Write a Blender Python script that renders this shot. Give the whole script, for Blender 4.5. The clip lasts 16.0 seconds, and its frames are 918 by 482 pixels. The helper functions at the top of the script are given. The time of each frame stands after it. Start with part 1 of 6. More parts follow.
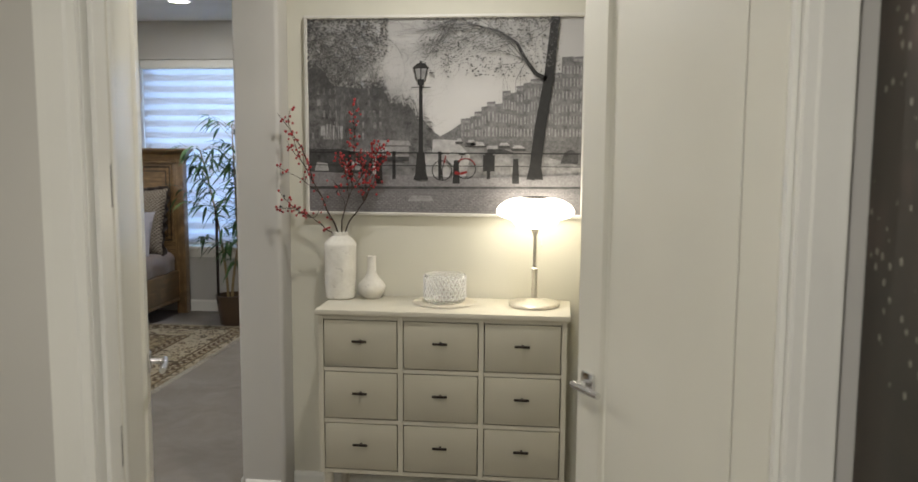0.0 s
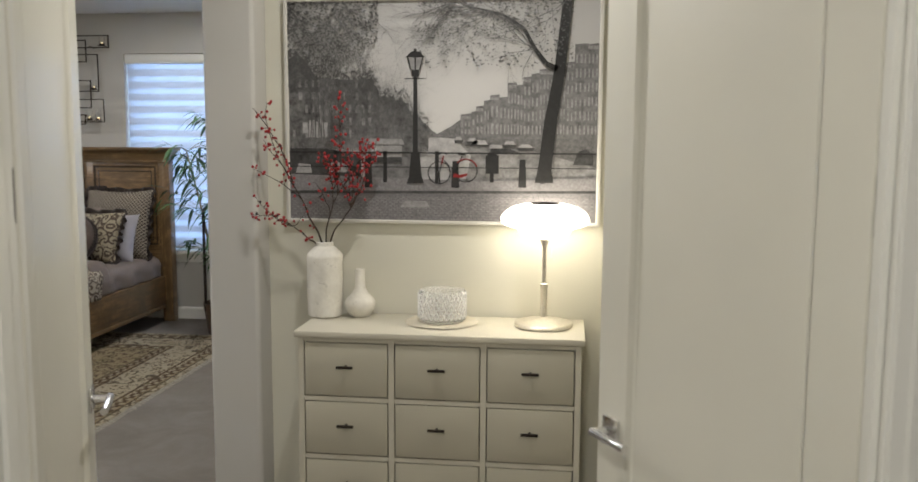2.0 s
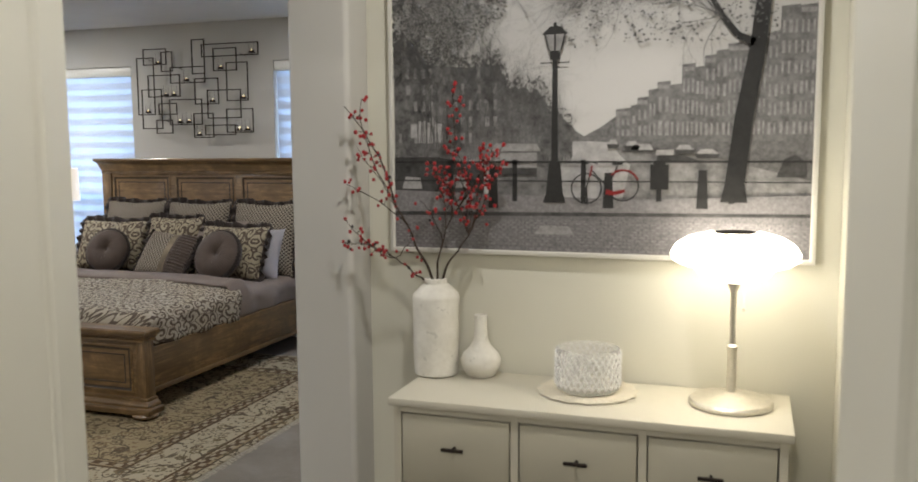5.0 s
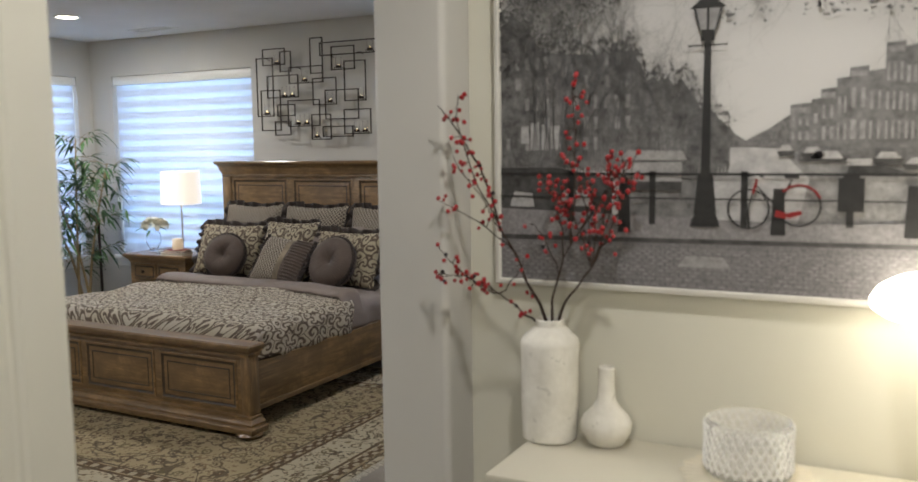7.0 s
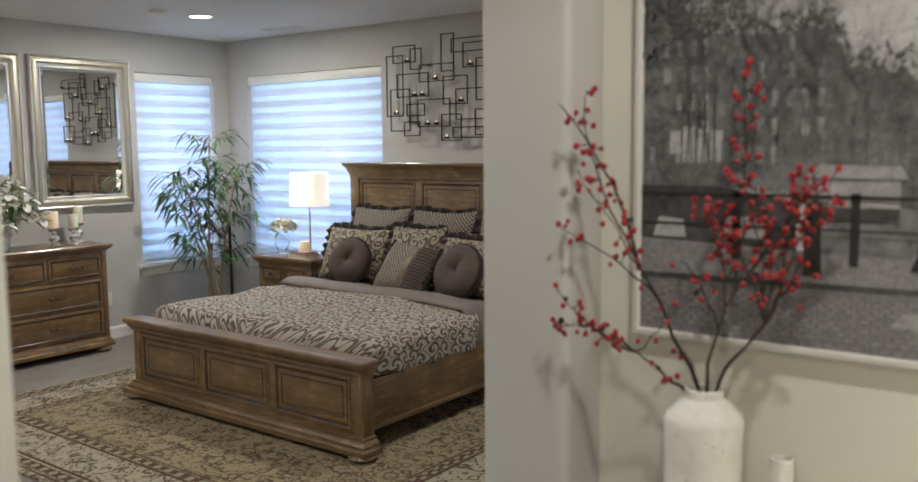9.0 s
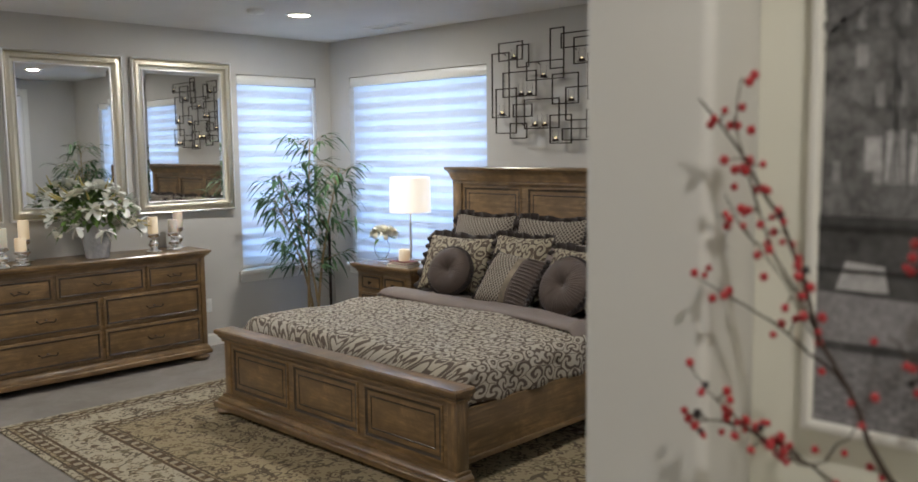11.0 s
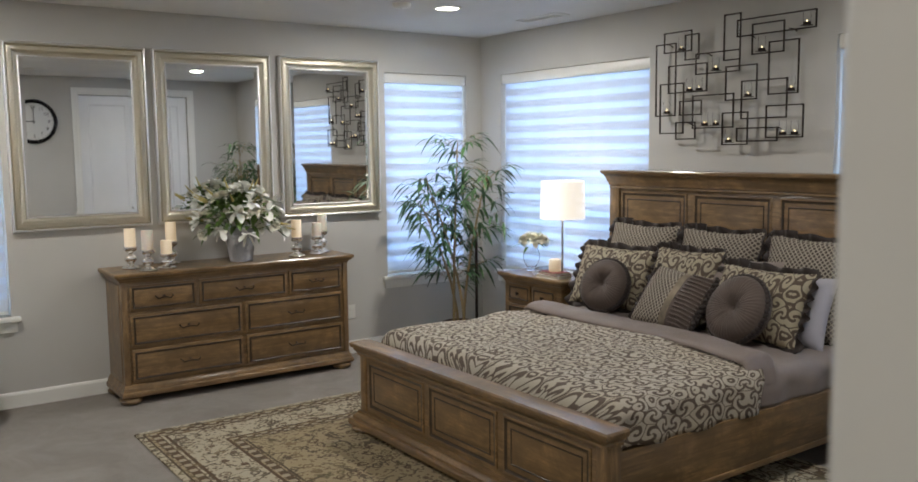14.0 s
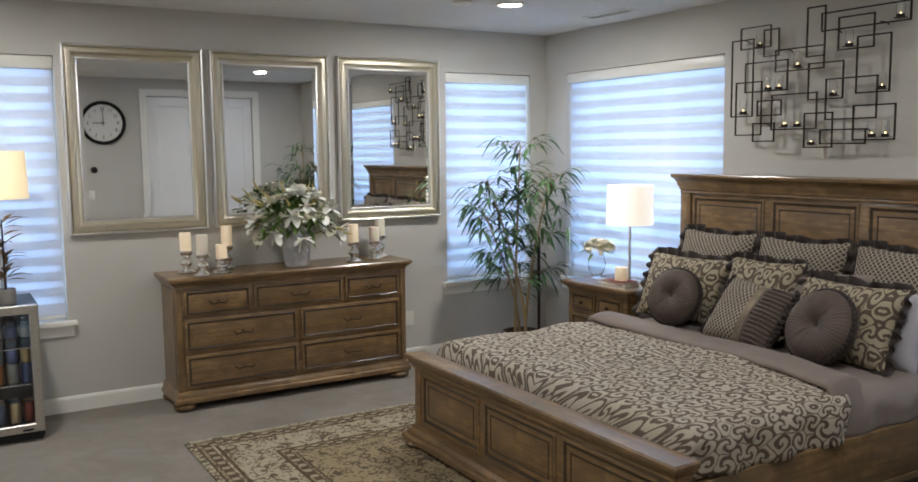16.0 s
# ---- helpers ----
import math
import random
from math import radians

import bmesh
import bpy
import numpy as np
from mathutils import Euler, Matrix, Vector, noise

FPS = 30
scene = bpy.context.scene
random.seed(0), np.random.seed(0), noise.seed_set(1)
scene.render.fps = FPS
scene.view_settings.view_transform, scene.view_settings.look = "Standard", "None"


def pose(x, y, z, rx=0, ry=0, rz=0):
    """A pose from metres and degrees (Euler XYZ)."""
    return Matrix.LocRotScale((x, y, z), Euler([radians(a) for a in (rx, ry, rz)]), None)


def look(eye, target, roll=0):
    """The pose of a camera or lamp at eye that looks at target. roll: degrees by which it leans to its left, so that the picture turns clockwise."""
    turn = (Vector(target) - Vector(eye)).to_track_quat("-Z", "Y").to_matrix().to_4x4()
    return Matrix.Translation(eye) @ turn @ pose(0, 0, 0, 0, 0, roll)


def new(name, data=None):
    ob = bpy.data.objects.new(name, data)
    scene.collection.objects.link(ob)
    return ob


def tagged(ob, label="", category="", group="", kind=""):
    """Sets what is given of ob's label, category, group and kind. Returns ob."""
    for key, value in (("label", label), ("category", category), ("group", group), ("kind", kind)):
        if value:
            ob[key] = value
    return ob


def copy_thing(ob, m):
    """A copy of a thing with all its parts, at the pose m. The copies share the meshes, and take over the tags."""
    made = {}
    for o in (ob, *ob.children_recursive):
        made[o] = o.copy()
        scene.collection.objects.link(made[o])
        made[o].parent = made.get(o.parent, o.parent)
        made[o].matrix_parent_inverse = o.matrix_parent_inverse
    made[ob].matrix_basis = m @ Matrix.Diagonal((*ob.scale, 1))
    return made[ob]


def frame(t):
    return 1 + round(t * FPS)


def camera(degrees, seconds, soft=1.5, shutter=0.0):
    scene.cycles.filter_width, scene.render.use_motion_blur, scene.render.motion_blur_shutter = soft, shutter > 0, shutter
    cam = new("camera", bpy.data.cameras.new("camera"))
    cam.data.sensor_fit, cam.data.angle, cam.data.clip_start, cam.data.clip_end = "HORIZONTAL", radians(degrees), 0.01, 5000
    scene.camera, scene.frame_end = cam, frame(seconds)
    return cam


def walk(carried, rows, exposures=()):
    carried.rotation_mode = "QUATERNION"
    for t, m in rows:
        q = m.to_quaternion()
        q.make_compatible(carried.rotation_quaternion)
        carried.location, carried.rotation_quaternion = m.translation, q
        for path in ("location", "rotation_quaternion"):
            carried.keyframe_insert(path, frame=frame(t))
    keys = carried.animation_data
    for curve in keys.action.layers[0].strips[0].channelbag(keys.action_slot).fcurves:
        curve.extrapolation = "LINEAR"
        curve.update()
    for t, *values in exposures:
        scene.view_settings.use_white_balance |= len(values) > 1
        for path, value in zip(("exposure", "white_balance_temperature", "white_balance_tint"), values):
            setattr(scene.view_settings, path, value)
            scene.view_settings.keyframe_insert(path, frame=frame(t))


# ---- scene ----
cam = camera(55.8, 16.0, soft=1.6)
# a fast lens focused on the bed
cam.data.dof.use_dof = True
cam.data.dof.focus_distance = 4.3
cam.data.dof.aperture_fstop = 3.4
PATH = [
    (0, (7.25, -7.62, 1.6), (7.015, -5.648, 1.367), 0.3),
    (0.5, (7.25, -7.51, 1.6), (7.015, -5.538, 1.367), 0.3),
    (1, (7.25, -7.405, 1.595), (7.015, -5.432, 1.365), 0.3),
    (1.5, (7.24, -7.307, 1.581), (7.005, -5.333, 1.358), 0.2),
    (2, (7.215, -7.198, 1.598), (6.972, -5.227, 1.362), 0.3),
    (2.5, (7.232, -7.062, 1.587), (6.95, -5.095, 1.356), 0.3),
    (3, (7.252, -6.914, 1.569), (6.91, -4.955, 1.355), -0.1),
    (3.5, (7.233, -6.785, 1.579), (6.845, -4.835, 1.358), -0.1),
    (4, (7.229, -6.634, 1.577), (6.762, -4.702, 1.359), -0.3),
    (4.5, (7.214, -6.5, 1.592), (6.654, -4.592, 1.371), -0.4),
    (5, (7.185, -6.373, 1.586), (6.543, -4.492, 1.37), -0.4),
    (5.2, (7.172, -6.334, 1.583), (6.502, -4.462, 1.37), -0.3),
    (7.3, (7.022, -5.819, 1.614), (6.059, -4.08, 1.395), -0.7),
    (7.5, (7.006, -5.778, 1.616), (6.013, -4.055, 1.397), -0.6),
    (8, (6.96, -5.66, 1.618), (5.896, -3.98, 1.403), -0.6),
    (8.5, (6.911, -5.57, 1.623), (5.779, -3.936, 1.406), -0.6),
    (9, (6.855, -5.465, 1.629), (5.665, -3.872, 1.413), -0.5),
    (11.5, (6.554, -5.017, 1.658), (5.12, -3.639, 1.444), -0.7),
    (12, (6.508, -4.962, 1.67), (5.027, -3.635, 1.452), -0.7),
    (12.5, (6.431, -4.887, 1.664), (4.909, -3.607, 1.447), -0.7),
    (13, (6.369, -4.825, 1.666), (4.81, -3.59, 1.452), -0.6),
    (13.5, (6.308, -4.765, 1.663), (4.717, -3.572, 1.453), -0.6),
    (14, (6.26, -4.716, 1.672), (4.64, -3.563, 1.46), -0.6),
    (14.5, (6.212, -4.668, 1.677), (4.566, -3.552, 1.463), -0.6),
    (15, (6.166, -4.615, 1.684), (4.498, -3.534, 1.472), -0.7),
    (15.5, (6.126, -4.57, 1.69), (4.437, -3.52, 1.478), -0.6),
    (16, (6.085, -4.539, 1.694), (4.38, -3.516, 1.482), -0.6),
]
walk(cam, [(t, look(eye, target, roll)) for t, eye, target, roll in PATH])

# ---- world and lights ----
world = bpy.data.worlds.new("world")
scene.world = world
world.use_nodes = True
wn = world.node_tree
sky = wn.nodes.new("ShaderNodeTexSky")
sky.sky_type = "NISHITA"
sky.sun_disc = False
sky.sun_elevation = radians(12)
sky.sun_rotation = radians(200)
wn.nodes["Background"].inputs["Strength"].default_value = 0.08
wn.links.new(sky.outputs[0], wn.nodes["Background"].inputs[0])


def area(name, m, sx, sy, power, color):
    d = bpy.data.lights.new(name, "AREA")
    d.shape, d.size, d.size_y, d.energy, d.color = "RECTANGLE", sx, sy, power, color
    ob = new(name, d)
    ob.matrix_world = m
    return ob


def bulb(name, p, power, color, radius=0.04):
    d = bpy.data.lights.new(name, "POINT")
    d.energy, d.color, d.shadow_soft_size = power, color, radius
    ob = new(name, d)
    ob.location = p
    return ob


DAY = (0.43, 0.65, 1.0)
WARM = (1.0, 0.80, 0.56)
NEUTRAL = (1.0, 0.975, 0.935)
# daylight standing in the window openings, outside the shades
area("daylight_headboard_window", look((1.13, 0.28, 1.45), (1.13, -1, 1.45)), 1.7, 1.7, 56, DAY)
area("daylight_corner_window", look((-0.28, -0.58, 1.45), (1, -0.58, 1.45)), 0.85, 1.7, 35, DAY)
area("daylight_east_window", look((4.3, 0.28, 1.45), (4.3, -1, 1.45)), 1.7, 1.7, 50, DAY)
area("daylight_side_window", look((-0.28, -4.55, 1.45), (1, -4.55, 1.45)), 1.35, 1.7, 48, DAY)
CEIL = 2.645
SPOTS = [(1.2, -1.19), (4.3, -1.1), (1.2, -4.4), (4.3, -4.2)]
for (sx, sy), watt in zip(SPOTS, (30, 17, 26, 26)):
    area("recessed_lamp_light", look((sx, sy, CEIL - 0.012), (sx, sy, 0)), 0.13, 0.13, watt, NEUTRAL).data.shape = "DISK"
# the hall behind the double door
for sx, sy in [(7.0, -7.3), (7.0, -9.3)]:
    area("hall_lamp_light", look((sx, sy, CEIL - 0.012), (sx, sy, 0)), 0.13, 0.13, 25, NEUTRAL).data.shape = "DISK"
area("entry_lamp_light", look((6.78, -4.78, CEIL - 0.012), (6.78, -4.78, 0)), 0.08, 0.08, 14.5, NEUTRAL).data.shape = "DISK"
bulb("bedside_lamp_bulb", (1.405, -0.30, 1.30), 0.8, WARM, 0.03)
scene.view_settings.exposure = 0.0


# ---- material kit ----
class Nodes:
    """Small helper to write node formulas."""

    def __init__(self, name):
        self.m = bpy.data.materials.new(name)
        self.m.use_nodes = True
        self.t = self.m.node_tree
        self.b = self.t.nodes["Principled BSDF"]
        self.co = self.t.nodes.new("ShaderNodeTexCoord").outputs["Object"]

    def n(self, kind, **props):
        node = self.t.nodes.new(kind)
        for k, v in props.items():
            if k == "operation":
                node.operation = v
            elif k == "data_type":
                node.data_type = v
            elif k == "feature":
                node.feature = v
        return node

    def put(self, sock, v):
        if isinstance(v, bpy.types.NodeSocket):
            self.t.links.new(v, sock)
        else:
            sock.default_value = v

    def math(self, op, a, b=0.0, c=0.0):
        node = self.n("ShaderNodeMath", operation=op)
        for s, v in zip(node.inputs, (a, b, c)):
            self.put(s, v)
        return node.outputs[0]

    def split(self, v=None):
        node = self.n("ShaderNodeSeparateXYZ")
        self.put(node.inputs[0], v or self.co)
        return node.outputs

    def scaled(self, sx, sy, sz, v=None):
        node = self.n("ShaderNodeMapping")
        self.put(node.inputs["Vector"], v or self.co)
        node.inputs["Scale"].default_value = (sx, sy, sz)
        return node.outputs[0]

    def noise(self, scale, detail=3.0, rough=0.55, v=None, warp=0.0):
        node = self.n("ShaderNodeTexNoise")
        self.put(node.inputs["Vector"], v or self.co)
        node.inputs["Scale"].default_value = scale
        node.inputs["Detail"].default_value = detail
        node.inputs["Roughness"].default_value = rough
        node.inputs["Distortion"].default_value = warp
        return node.outputs["Fac"]

    def ramp(self, f, stops):
        node = self.n("ShaderNodeValToRGB")
        self.put(node.inputs[0], f)
        e = node.color_ramp.elements
        while len(e) < len(stops):
            e.new(0.5)
        for el, (p, c) in zip(e, stops):
            el.position, el.color = p, (*c, 1)
        return node.outputs[0]

    def mix(self, f, a, b):
        node = self.n("ShaderNodeMix", data_type="RGBA")
        self.put(node.inputs["Factor"], f)
        for s, v in ((node.inputs[6], a), (node.inputs[7], b)):
            self.put(s, (*v, 1) if isinstance(v, tuple) else v)
        return node.outputs[2]

    def bump(self, h, strength, dist=0.002):
        node = self.n("ShaderNodeBump")
        self.put(node.inputs["Height"], h)
        node.inputs["Strength"].default_value = strength
        node.inputs["Distance"].default_value = dist
        self.put(self.b.inputs["Normal"], node.outputs[0])

    def done(self, color, rough=0.5, metal=0.0, spec=None):
        self.put(self.b.inputs["Base Color"], (*color, 1) if isinstance(color, tuple) else color)
        self.put(self.b.inputs["Roughness"], rough)
        self.b.inputs["Metallic"].default_value = metal
        if spec is not None:
            self.b.inputs["Specular IOR Level"].default_value = spec
        return self.m


def shade(c, k):
    return tuple(min(1.0, v * k) for v in c)


def paint(name, c, rough=0.6, bump=0.12, scale=220, spec=0.3):
    n = Nodes(name)
    big = n.noise(1.3, 3)
    n.bump(n.noise(scale, 2), bump, 0.001)
    return n.done(n.ramp(big, [(0.3, shade(c, 0.94)), (0.7, shade(c, 1.04))]), rough, 0, spec)


def cloth(name, c, weave=900, rough=0.9, k=0.18):
    n = Nodes(name)
    f = n.noise(9, 4)
    g = n.noise(weave, 2)
    n.bump(g, 0.35, 0.001)
    col = n.mix(n.math("MULTIPLY", g, 0.35), n.ramp(f, [(0.25, shade(c, 1 - k)), (0.75, shade(c, 1 + k))]), shade(c, 0.55))
    n.b.inputs["Sheen Weight"].default_value = 0.08
    return n.done(col, rough, 0, 0.2)


def timber(name, c, axis):
    """Brown stained wood with the grain along axis: bands, pores, mottled worn finish."""
    n = Nodes(name)
    k = "xyz".index(axis)
    s1, s2, s3 = [9.0] * 3, [95.0] * 3, [26.0] * 3
    s1[k], s2[k], s3[k] = 0.9, 3.5, 2.2
    grain = n.noise(2.4, 6, 0.68, n.scaled(*s1), 1.2)
    streak = n.noise(1.6, 4, 0.7, n.scaled(*s3), 0.6)
    fine = n.noise(1.0, 3, 0.6, n.scaled(*s2))
    info = n.n("ShaderNodeObjectInfo").outputs["Random"]
    stain = n.noise(5.5, 6, 0.68, None, 0.8)
    base = n.ramp(grain, [(0.3, shade(c, 0.3)), (0.44, shade(c, 0.78)), (0.55, shade(c, 1.15)), (0.7, shade(c, 1.75))])
    base = n.mix(n.ramp(streak, [(0.45, (0, 0, 0)), (0.68, (0.75, 0.75, 0.75))]), base, shade(c, 0.42))
    base = n.mix(n.math("MULTIPLY", fine, 0.4), base, shade(c, 0.38))
    base = n.mix(n.ramp(stain, [(0.4, (0.75, 0.75, 0.75)), (0.6, (0, 0, 0))]), base, shade(c, 0.42))
    out = n.mix(n.math("MULTIPLY", info, 0.2), base, shade(c, 0.55))
    n.bump(n.math("ADD", fine, streak), 0.25, 0.001)
    n.b.inputs["Coat Weight"].default_value = 0.5
    n.b.inputs["Coat Roughness"].default_value = 0.17
    return n.done(out, n.math("MULTIPLY_ADD", grain, 0.25, 0.28), 0, 0.5)


def metal(name, c, rough, bump=0.0, scale=60):
    n = Nodes(name)
    f = n.noise(scale, 3)
    if bump:
        n.bump(f, bump, 0.001)
    return n.done(n.ramp(f, [(0.3, shade(c, 0.85)), (0.7, c)]), n.math("MULTIPLY_ADD", f, 0.12, rough), 1.0)


def glass(name, rough=0.02, c=(1, 1, 1), ior=1.45):
    n = Nodes(name)
    n.b.inputs["Transmission Weight"].default_value = 1.0
    n.b.inputs["IOR"].default_value = ior
    return n.done(c, rough)


def glow(name, c, strength, base=(0.8, 0.8, 0.8), rough=0.4):
    n = Nodes(name)
    n.b.inputs["Emission Color"].default_value = (*c, 1)
    n.b.inputs["Emission Strength"].default_value = strength
    return n.done(base, rough)


WOOD = (0.272, 0.164, 0.070)
wood_glaze = timber("dark_glazed_wood", (0.062, 0.036, 0.018), "x")
wood_x, wood_y, wood_z = (timber("stained_wood_" + a, WOOD, a) for a in "xyz")
wall_paint = paint("greige_wall_paint", (0.535, 0.52, 0.485), 0.7)
cream_paint = paint("cream_wall_paint", (0.62, 0.60, 0.51), 0.7)
ceiling_paint = paint("ceiling_paint", (0.72, 0.71, 0.69), 0.85)
white_paint = paint("white_trim_paint", (0.78, 0.77, 0.72), 0.35, 0.05, 90, 0.5)
door_paint = paint("satin_door_paint", (0.70, 0.68, 0.60), 0.3, 0.05, 60, 0.5)
closet_paint = paint("white_door_paint", (0.80, 0.80, 0.80), 0.35, 0.05, 60, 0.5)
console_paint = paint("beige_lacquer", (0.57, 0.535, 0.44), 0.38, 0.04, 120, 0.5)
# drawer fronts: the carcase beige in a darker tone
console_front = paint("darker_beige_drawer_front", (0.47, 0.44, 0.35), 0.38, 0.04, 120, 0.5)
black_iron = metal("dark_bronze_iron", (0.055, 0.045, 0.04), 0.45)
chrome = metal("polished_chrome", (0.8, 0.8, 0.8), 0.1)
nickel = metal("brushed_nickel", (0.80, 0.76, 0.68), 0.36)
silver_frame = metal("champagne_silver_leaf", (0.70, 0.65, 0.53), 0.32, 0.15, 240)
silver_bright = metal("silver_leaf_edge", (0.88, 0.87, 0.85), 0.34, 0.1, 240)
mercury = metal("mercury_glass_silver", (0.97, 0.96, 0.94), 0.12, 0.7, 90)


def mirror_glass():
    n = Nodes("mirror_silver")
    return n.done((0.93, 0.94, 0.94), 0.0, 1.0)


mirror_mat = mirror_glass()


def carpet():
    n = Nodes("taupe_carpet")
    f, g = n.noise(2.6, 5, 0.7, None, 0.8), n.noise(420, 2)
    mid = n.noise(14, 4)
    n.bump(n.math("ADD", g, n.math("MULTIPLY", mid, 0.8)), 0.8, 0.006)
    c = (0.36, 0.325, 0.29)
    base = n.ramp(f, [(0.35, shade(c, 0.78)), (0.65, shade(c, 1.12))])
    base = n.mix(n.math("MULTIPLY", mid, 0.5), base, shade(c, 0.72))
    return n.done(n.mix(n.math("MULTIPLY", g, 0.6), base, shade(c, 0.55)), 0.95, 0, 0.1)


carpet_mat = carpet()


# ---- mesh kit ----
def box(bm, x0, y0, z0, x1, y1, z1, bevel=0.0, seg=2):
    r = bmesh.ops.create_cube(bm, size=1.0)["verts"]
    bmesh.ops.scale(bm, vec=(x1 - x0, y1 - y0, z1 - z0), verts=r)
    bmesh.ops.translate(bm, vec=((x0 + x1) / 2, (y0 + y1) / 2, (z0 + z1) / 2), verts=r)
    if bevel:
        edges = list({e for v in r for e in v.link_edges})
        bmesh.ops.bevel(bm, geom=edges, offset=bevel, segments=seg, affect="EDGES", profile=0.5)
    return bm


def boxm(*a, **k):
    return box(bmesh.new(), *a, **k)


def lathe(profile, seg=32, bm=None, at=(0, 0, 0)):
    """Turned form from (radius, height) pairs."""
    bm = bm or bmesh.new()
    rings = []
    for r, z in profile:
        if r < 1e-5:
            rings.append([bm.verts.new((at[0], at[1], at[2] + z))])
        else:
            rings.append([bm.verts.new((at[0] + r * math.cos(2 * math.pi * i / seg), at[1] + r * math.sin(2 * math.pi * i / seg), at[2] + z)) for i in range(seg)])
    for a, b in zip(rings, rings[1:]):
        for i in range(seg):
            j = (i + 1) % seg
            if len(a) == 1 and len(b) == 1:
                continue
            if len(a) == 1:
                bm.faces.new((a[0], b[i], b[j]))
            elif len(b) == 1:
                bm.faces.new((a[i], a[j], b[0]))
            else:
                bm.faces.new((a[i], a[j], b[j], b[i]))
    return bm


def tube(bm, pts, r0, r1=None, seg=8):
    """A round rod along points, tapering from r0 to r1."""
    r1 = r0 if r1 is None else r1
    pts = [Vector(p) for p in pts]
    rings = []
    for i, p in enumerate(pts):
        d = (pts[min(i + 1, len(pts) - 1)] - pts[max(i - 1, 0)]).normalized()
        a = d.orthogonal().normalized()
        b = d.cross(a)
        if rings:
            a = (last - d * last.dot(d)).normalized()
            b = d.cross(a)
        last = a
        r = r0 + (r1 - r0) * i / max(1, len(pts) - 1)
        rings.append([bm.verts.new(p + a * r * math.cos(2 * math.pi * k / seg) + b * r * math.sin(2 * math.pi * k / seg)) for k in range(seg)])
    for a, b in zip(rings, rings[1:]):
        for k in range(seg):
            j = (k + 1) % seg
            bm.faces.new((a[k], a[j], b[j], b[k]))
    bm.faces.new(rings[0][::-1])
    bm.faces.new(rings[-1])
    return bm


def sweep_rect(profile, x0, z0, x1, z1):
    """A mitred rectangular frame in the xz plane; profile: (inset, proud) pairs, proud towards -y."""
    bm = bmesh.new()
    rings = []
    for ins, pr in profile:
        rings.append([bm.verts.new(p) for p in ((x0 + ins, -pr, z0 + ins), (x1 - ins, -pr, z0 + ins), (x1 - ins, -pr, z1 - ins), (x0 + ins, -pr, z1 - ins))])
    for a, b in zip(rings, rings[1:]):
        for i in range(4):
            j = (i + 1) % 4
            bm.faces.new((a[i], a[j], b[j], b[i]))
    return bm


def moulding(profile, x0, y0, x1, y1, sides="fblr"):
    """Moulding round a rectangular plan: profile of (outward, height) pairs, closed by caps top and bottom."""
    bm = bmesh.new()
    rings = []
    for o, z in profile:
        l, r_ = (o if "l" in sides else 0), (o if "r" in sides else 0)
        f, b_ = (o if "f" in sides else 0), (o if "b" in sides else 0)
        rings.append([bm.verts.new(p) for p in ((x0 - l, y0 - f, z), (x1 + r_, y0 - f, z), (x1 + r_, y1 + b_, z), (x0 - l, y1 + b_, z))])
    for a, b in zip(rings, rings[1:]):
        for i in range(4):
            j = (i + 1) % 4
            bm.faces.new((a[i], a[j], b[j], b[i]))
    bm.faces.new(rings[0][::-1])
    bm.faces.new(rings[-1])
    return bm


def to_mesh(name, bm, material, smooth=None):
    bmesh.ops.recalc_face_normals(bm, faces=bm.faces)
    me = bpy.data.meshes.new(name)
    bm.to_mesh(me)
    bm.free()
    if material:
        me.materials.append(material)
    if smooth is not None:
        me.polygons.foreach_set("use_smooth", [True] * len(me.polygons))
        me.set_sharp_from_angle(angle=radians(smooth))
    return me


def part(name, bm, material, parent, label="", smooth=35, m=None):
    ob = new(name, to_mesh(name, bm, material, smooth))
    ob.parent = parent
    if m is not None:
        ob.matrix_basis = m
    if label:
        ob["label"] = label
    return ob


def piece(name, mesh, parent, m):
    """One of many alike parts, sharing mesh data."""
    ob = new(name, mesh)
    ob.parent = parent
    ob.matrix_basis = m
    return ob


def thing(name, label, category, m, group="", kind=""):
    ob = new(name)
    ob.empty_display_size = 0.1
    ob.matrix_basis = m
    return tagged(ob, label, category, group, kind)


def single(name, bm, material, label, category, m=None, group="", kind="", smooth=35):
    ob = new(name, to_mesh(name, bm, material, smooth))
    if m is not None:
        ob.matrix_basis = m
    return tagged(ob, label, category, group, kind)


# ---- structure ----
WALL = -3.94      # face of the console niche
EAST = 5.866      # bedroom's east wall face
DOORY = -5.72     # room face of the double door's wall
HALLY = -5.84
TH = 0.16


def structure(name, bm, material, label):
    return single(name, bm, material, label, "structure", kind="structure", smooth=None)


structure("floor", boxm(-0.3, -11.0, -0.12, 8.4, 0.3, 0.0), carpet_mat, "taupe cut pile carpet over the whole floor")
structure("ceiling", boxm(-0.3, -11.0, CEIL, 8.4, 0.3, CEIL + 0.12), ceiling_paint, "smooth white painted ceiling")


